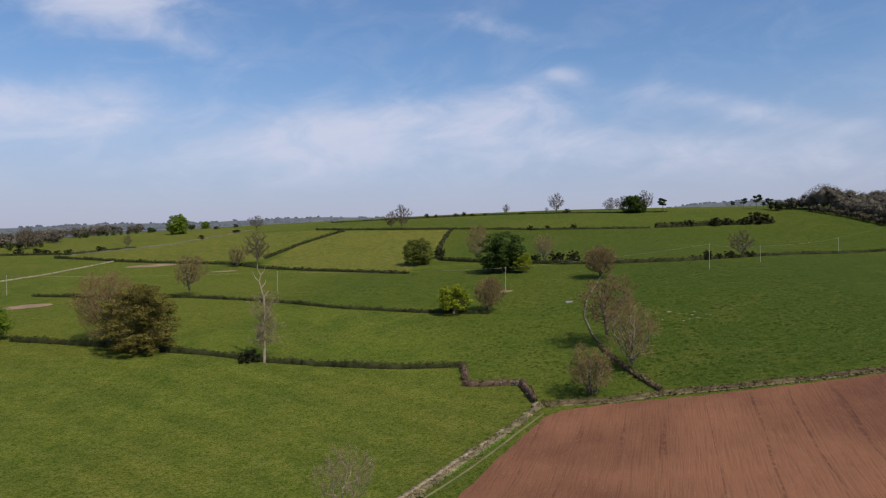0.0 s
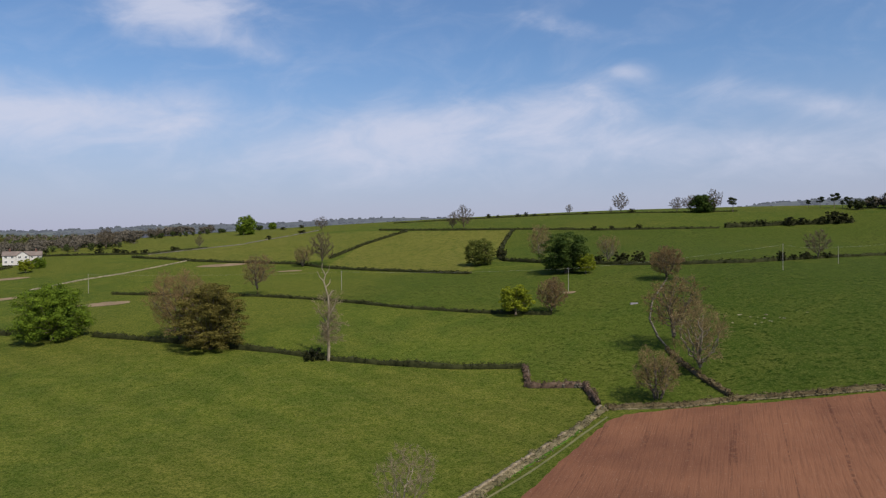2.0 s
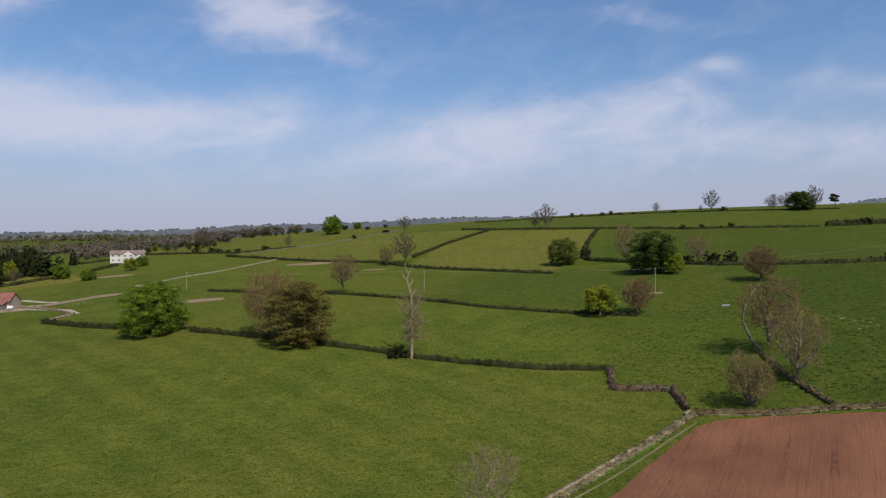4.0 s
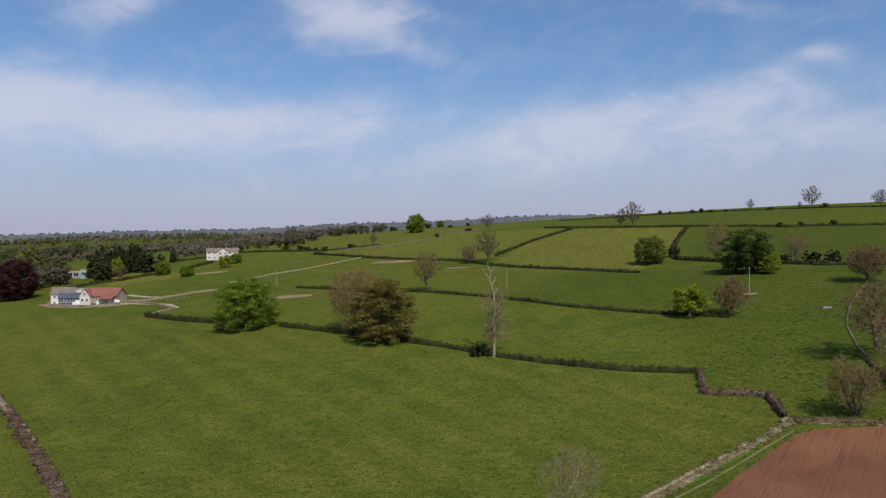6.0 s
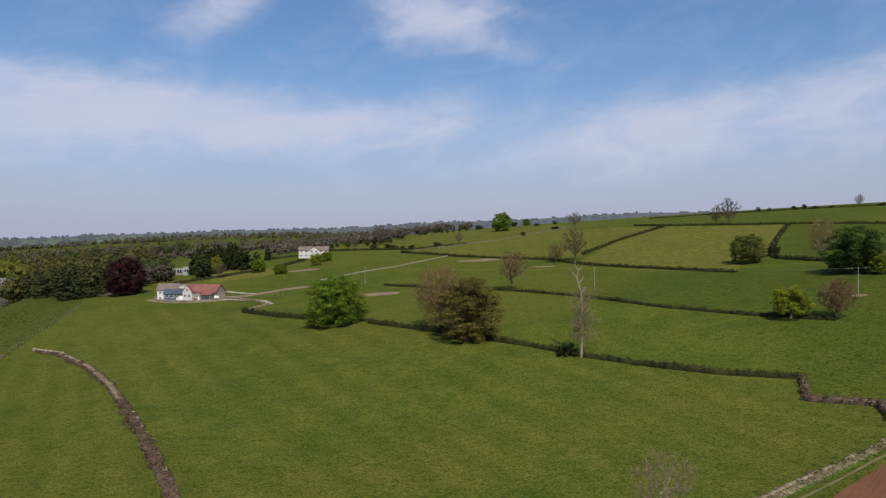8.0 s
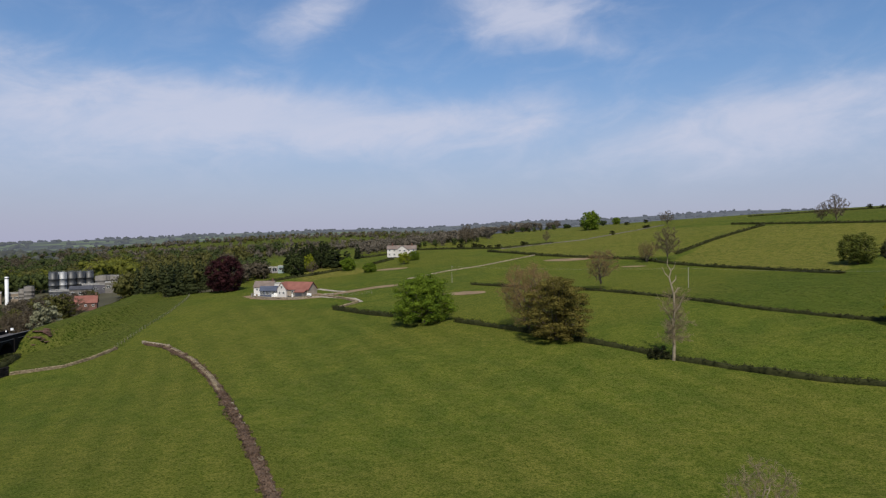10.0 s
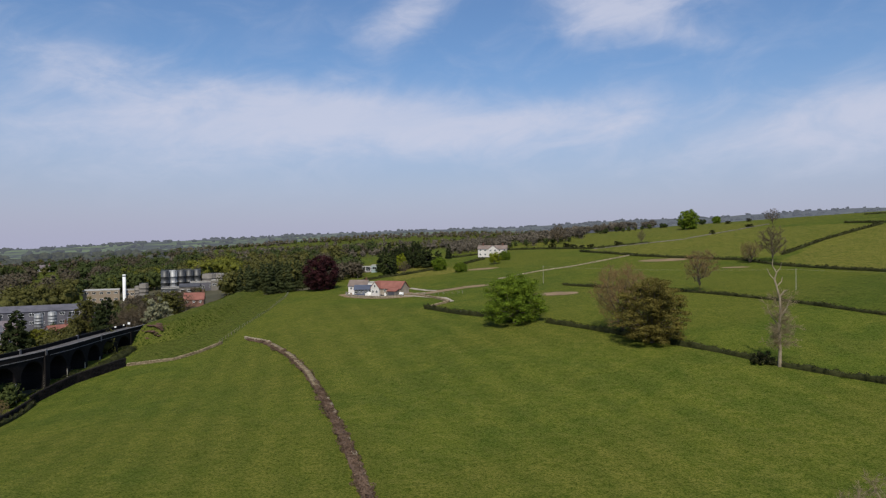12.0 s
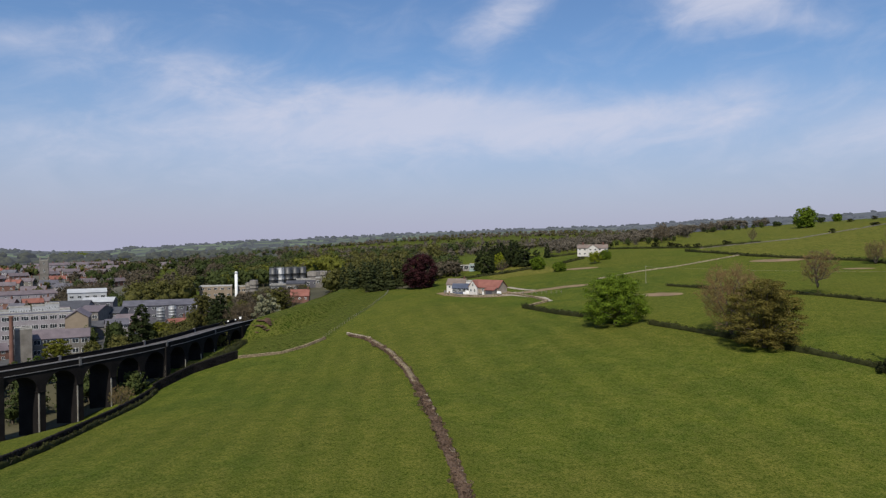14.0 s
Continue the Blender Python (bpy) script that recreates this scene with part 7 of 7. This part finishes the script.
plant(leafy_tree("laurel_bush", 68, 4.5, 6.0, LEAF_DARK, "dark bush beside the stone tower", 18, 2000, 0.25, 0.0), *polar(79.2, 284))


def wood(name, spots_, kinds, label, seed, leaf_size=0.8, leaves=110, cone=False, solid=0.80):
    """A wood too dense to count: rounded or pointed crowns of one kind, on thin stems."""
    rng = np.random.default_rng(seed)
    centres, radii, segs = [], [], []
    far = leaf_size > 0.75
    for x, y, h, w in spots_:
        z = gz(x, y)
        if cone:
            for k in range(9):
                f = 0.08 + 0.105 * k
                q = w * 0.38 * (1 - f) + 0.3
                centres.append((x + rng.normal() * q * 0.25, y + rng.normal() * q * 0.25, z + h * f))
                radii.append((q, q, h * 0.10))
        else:
            centres.append((x, y, z + h * 0.44))
            radii.append((w * rng.uniform(0.36, 0.44), w * rng.uniform(0.36, 0.44), h * 0.48))
            for k in range(3 if far else 6):
                t, f = k * 2.4 + rng.uniform(-0.6, 0.6), rng.uniform(0.36, 0.80)
                q = w * 0.29 * math.sqrt(max(0.05, 1 - ((f - 0.5) / 0.5) ** 2)) * rng.uniform(0.7, 1.15)
                centres.append((x + math.cos(t) * q, y + math.sin(t) * q, z + h * f))
                b_ = w * rng.uniform(0.13, 0.21)
                radii.append((b_, b_, b_ * 0.8))
        segs.append((x, y, z - 0.3, x, y, z + h * 0.6, 0.3, 0.1))
    verts, faces = full_crown(rng, centres, radii, int(len(spots_) * leaves * (1.2 if far else 1.15)), leaf_size * (0.62 if far else 0.86), solid * 0.86, 1.1, BALL_LOW)
    root = new(name)
    part("canopy", mesh_from("canopy", verts, faces, kinds), None, root)["kind"] = "stuff"
    part("undergrowth", mesh_from("undergrowth", *tubes(segs, 4), BARK), None, root)["kind"] = "stuff"
    return tagged(root, label, "wood", kind="stuff")


def scatter(seed, count, az0, az1, r0, r1, h0, h1, gap=None):
    rng = np.random.default_rng(seed)
    out = []
    while len(out) < count:
        a, r = rng.uniform(az0, az1), math.sqrt(rng.uniform(r0 * r0, r1 * r1))
        if gap and noise.noise((a * gap, r * 0.012, seed)) < -0.05:
            continue
        h = rng.uniform(h0, h1)
        x, y = polar(a, r)
        out.append((x, y, h, h * rng.uniform(0.8, 1.15)))
    return out


def hedgerows(seed, rows, az0, az1, h0, h1, gap=0.35):
    """Trees along field boundaries that cross the view."""
    rng = np.random.default_rng(seed)
    out = []
    for r0, tilt, count in rows:
        for a in np.linspace(az0, az1, count):
            if noise.noise((a * 0.6, r0 * 0.02, seed)) > gap:
                continue
            r = r0 + tilt * (a - az0) + 25 * noise.noise((a * 0.35, r0, 1)) + rng.normal() * 6
            h = rng.uniform(h0, h1)
            out.append((*polar(a + rng.normal() * 0.15, r), h, h * rng.uniform(0.9, 1.4)))
    return out


def clear_of(rows, a0, a1, r1):
    """Leaves a stretch of the plan free of trees."""
    return [q for q in rows if not (a0 < math.degrees(math.atan2(-q[0], q[1])) < a1 and math.hypot(q[0], q[1]) < r1)]


# Dark woodland earth; behind the viaduct the same tone is painted shade.
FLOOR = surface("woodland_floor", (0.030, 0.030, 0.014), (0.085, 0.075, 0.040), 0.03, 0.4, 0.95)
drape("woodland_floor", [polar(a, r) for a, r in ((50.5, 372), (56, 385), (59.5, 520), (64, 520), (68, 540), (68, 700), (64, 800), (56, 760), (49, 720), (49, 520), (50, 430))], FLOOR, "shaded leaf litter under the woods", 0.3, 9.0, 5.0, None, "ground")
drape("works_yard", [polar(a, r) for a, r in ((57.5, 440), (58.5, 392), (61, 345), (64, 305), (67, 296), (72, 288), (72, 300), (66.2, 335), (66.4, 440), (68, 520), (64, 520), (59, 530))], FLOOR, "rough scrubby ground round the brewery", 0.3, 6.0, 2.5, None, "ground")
# Lies over grass; the thicket's shade is put into its colour.
drape("shade_sheet", [polar(a, r) for a, r in ((66, 272), (72, 222), (78, 206), (84, 200), (92, 205), (92, 290), (80, 283), (72, 284), (66, 290))], FLOOR, "dark sheet painted as shade on the grass behind the viaduct", 0.15, 5.0, 2.0, None, "ground")
wood("wood", scatter(1, 60, 51.5, 57.0, 380, 440, 11, 17), WOOD_FIR, "dense dark conifer wood behind the farm", 101, 0.55, 260, True)
wood("wood", scatter(31, 22, 50.5, 58, 395, 470, 11, 16), WOOD_OLIVE, "olive trees among the dark conifers", 131, 0.55, 260)
wood("wood", scatter(2, 16, 56.8, 60.5, 520, 600, 16, 22), WOOD_SPRING, "woodland in pale spring leaf behind the brewery", 102, 0.55, 330)
wood("wood", scatter(32, 10, 62.5, 66, 540, 600, 13, 18), WOOD_SPRING, "spring-green trees behind the cream hall", 132, 0.55, 300)
wood("wood", clear_of(clear_of(scatter(3, 90, 46, 66, 470, 720, 11, 17, 0.5), 57, 68, 540), 45.2, 48.4, 720), WOOD_OLIVE, "mixed olive-green woodland behind the farm", 103, 0.6, 240)
wood("wood", clear_of(scatter(4, 110, 46, 68, 540, 860, 11, 17, 0.5), 45.2, 48.4, 720), WOOD_DARK, "dark green woodland on the vale side", 104, 0.6, 220)
wood("wood", scatter(34, 40, 60, 67, 545, 640, 13, 17), WOOD_DARK, "dark woodland behind the brewery", 134, 0.6, 240)
wood("wood", clear_of(clear_of(scatter(20, 80, 46, 66, 480, 820, 11, 16, 0.5), 57, 68, 540), 45.2, 48.4, 720), WOOD_BROWN, "leafless brown trees within the mixed wood", 120, 0.5, 380, solid=0.65)
ROWS = [(640, 3, 60), (720, -3, 60), (800, 4, 70), (890, -2, 70), (990, 3, 80), (1100, -4, 80), (1210, 2, 90), (1310, -2, 100), (1400, 0, 100)]
wood("wood", hedgerows(5, ROWS, 31, 62, 4.5, 8, 0.3) + scatter(51, 150, 30, 60, 660, 1300, 5, 9, 0.5), WOOD_GREY, "leafless hedgerow trees on the far rise", 105, 0.9, 60)
wood("wood", hedgerows(6, ROWS[::2], 31, 62, 4.5, 8, 0.0) + scatter(52, 120, 30, 60, 660, 1300, 5, 9, 0.5), WOOD_OLIVE, "budding hedgerow trees on the far rise", 106, 0.9, 60)
wood("wood", hedgerows(21, ROWS[1::2], 31, 62, 5, 9, -0.08), WOOD_DARK, "dark hedgerow trees on the far rise", 121, 0.9, 60)
wood("wood", scatter(7, 130, 29, 40, 500, 600, 5, 9) + scatter(71, 46, 23.5, 31, 585, 640, 5, 8.5), WOOD_GREY, "leafless brown wood along the hillside edge", 107, 0.42, 260, solid=0.75)
wood("wood", scatter(8, 16, 30, 38, 490, 530, 3, 5) + scatter(81, 26, 19, 28, 560, 590, 2.5, 4.5), WOOD_DARK, "dark scrub along the hillside edge", 108, 0.45, 120)
wood("wood", scatter(35, 12, 47.6, 50.0, 425, 470, 10, 15), WOOD_DARK, "dark trees behind the modern house", 135, 0.5, 260)
wood("wood", scatter(9, 24, 68.9, 73.2, 470, 520, 17, 22), WOOD_OLIVE, "olive-brown town trees beside the factory", 109, 0.55, 330)
wood("wood", scatter(36, 16, 73.4, 74.6, 470, 520, 13, 16), WOOD_DARK, "dark trees beside the white warehouse", 136, 0.55, 260)
wood("wood", scatter(10, 70, 63, 77, 570, 900, 9, 15, 0.6), WOOD_DARK, "dark green trees between the roofs", 110, 0.65, 180)
wood("wood", scatter(37, 110, 63, 77, 600, 950, 9, 14, 0.6), WOOD_BROWN, "brown leafless trees between the roofs", 137, 0.65, 180)
wood("wood", scatter(11, 70, 70, 84, 520, 1100, 7, 12, 0.6), WOOD_OLIVE, "trees among the town houses", 111, 0.7, 130)
wood("wood", scatter(12, 90, 60, 88, 850, 1120, 8, 12, 0.4), WOOD_DARK, "dark woods on the slopes beyond the town", 112, 1.2, 60)
wood("wood", scatter(22, 60, 60, 88, 850, 1120, 7, 11, 0.4), WOOD_BROWN, "leafless woods on the slopes beyond the town", 122, 1.2, 60)
wood("wood", scatter(13, 18, 74.6, 77.4, 545, 590, 15, 19), WOOD_BROWN, "brown leafless trees behind the factory roofs", 113, 0.5, 420, solid=0.65)
wood("wood", scatter(23, 22, 79.6, 84, 430, 480, 13, 17), WOOD_DARK, "dark trees beside the factory", 123, 0.55, 300)
HILLTOP = [(*polar(a_, r_), h_, h_ * 1.05) for a_, r_, h_ in [(-26.4, 532, 6), (-26.9, 528, 8), (-27.4, 532, 9), (-27.9, 526, 11), (-28.3, 530, 15), (-28.8, 522, 18), (-29.3, 528, 16), (-29.8, 516, 13), (-30.3, 520, 13), (-30.8, 510, 11), (-31.3, 514, 12), (-31.8, 502, 10), (-32.3, 506, 11), (-32.8, 494, 9.5), (-33.3, 498, 10), (-33.9, 488, 9)]]
EDGE = [(*polar(a_, r_), 8 + k_ % 3, 9 + k_ % 2) for k_, (a_, r_) in enumerate([(-29.6 - 0.33 * q_, 514 - 4.6 * q_) for q_ in range(18)])]
wood("wood", HILLTOP + EDGE + scatter(14, 50, -42, -30.0, 520, 560, 9, 12) + scatter(24, 40, -42, -33, 478, 520, 8, 11), WOOD_GREY, "leafless brown hilltop wood", 114, 0.36, 620, solid=0.85)
wood("wood", [(*polar(-28.0 - 0.28 * q_, 514 - 3.4 * q_), 3.5 + q_ % 3, 5.0) for q_ in range(30)], WOOD_BROWN, "low scrub skirting the hilltop wood", 115, 0.4, 160)
wood("wood", scatter(16, 8, -27.0, -25.3, 520, 540, 4, 8), WOOD_FIR, "dark evergreens at the edge of the hilltop wood", 116, 0.42, 300)
wood("wood", scatter(17, 16, 47.5, 50, 400, 450, 8, 13), WOOD_BROWN, "leafless trees behind the farm buildings", 117, 0.45, 260)
wood("thicket", scatter(41, 12, 73.0, 76.2, 300, 335, 5, 9), WOOD_DARK, "dark shrubs between the works buildings", 141, 0.4, 260)
wood("thicket", scatter(42, 14, 68.6, 71.6, 300, 330, 5, 8), WOOD_OLIVE, "shrubby gardens behind the viaduct", 142, 0.4, 260)
wood("thicket", scatter(43, 12, 65.5, 70.0, 345, 385, 5, 9), WOOD_DARK, "dark garden trees before the long shed", 143, 0.4, 260)
wood("thicket", scatter(44, 16, 61.5, 66.0, 300, 345, 4, 8), WOOD_BROWN, "brown scrub at the end of the viaduct", 144, 0.34, 400, solid=0.6)
wood("thicket", scatter(45, 34, 59.5, 66.2, 365, 465, 4, 8), WOOD_BROWN, "brown scrub below the brewery", 145, 0.36, 300, solid=0.65)
wood("thicket", scatter(46, 16, 59.5, 66.2, 360, 460, 4, 8), WOOD_OLIVE, "olive scrub below the brewery", 146, 0.36, 300)
wood("thicket", scatter(18, 46, 72, 88, 215, 262, 5, 9), WOOD_DARK, "dark thicket behind the viaduct arches", 118, 0.35, 300)
wood("thicket", scatter(19, 30, 66, 76, 262, 285, 4, 8), WOOD_OLIVE, "scrub between the viaduct and the mill", 119, 0.35, 300)
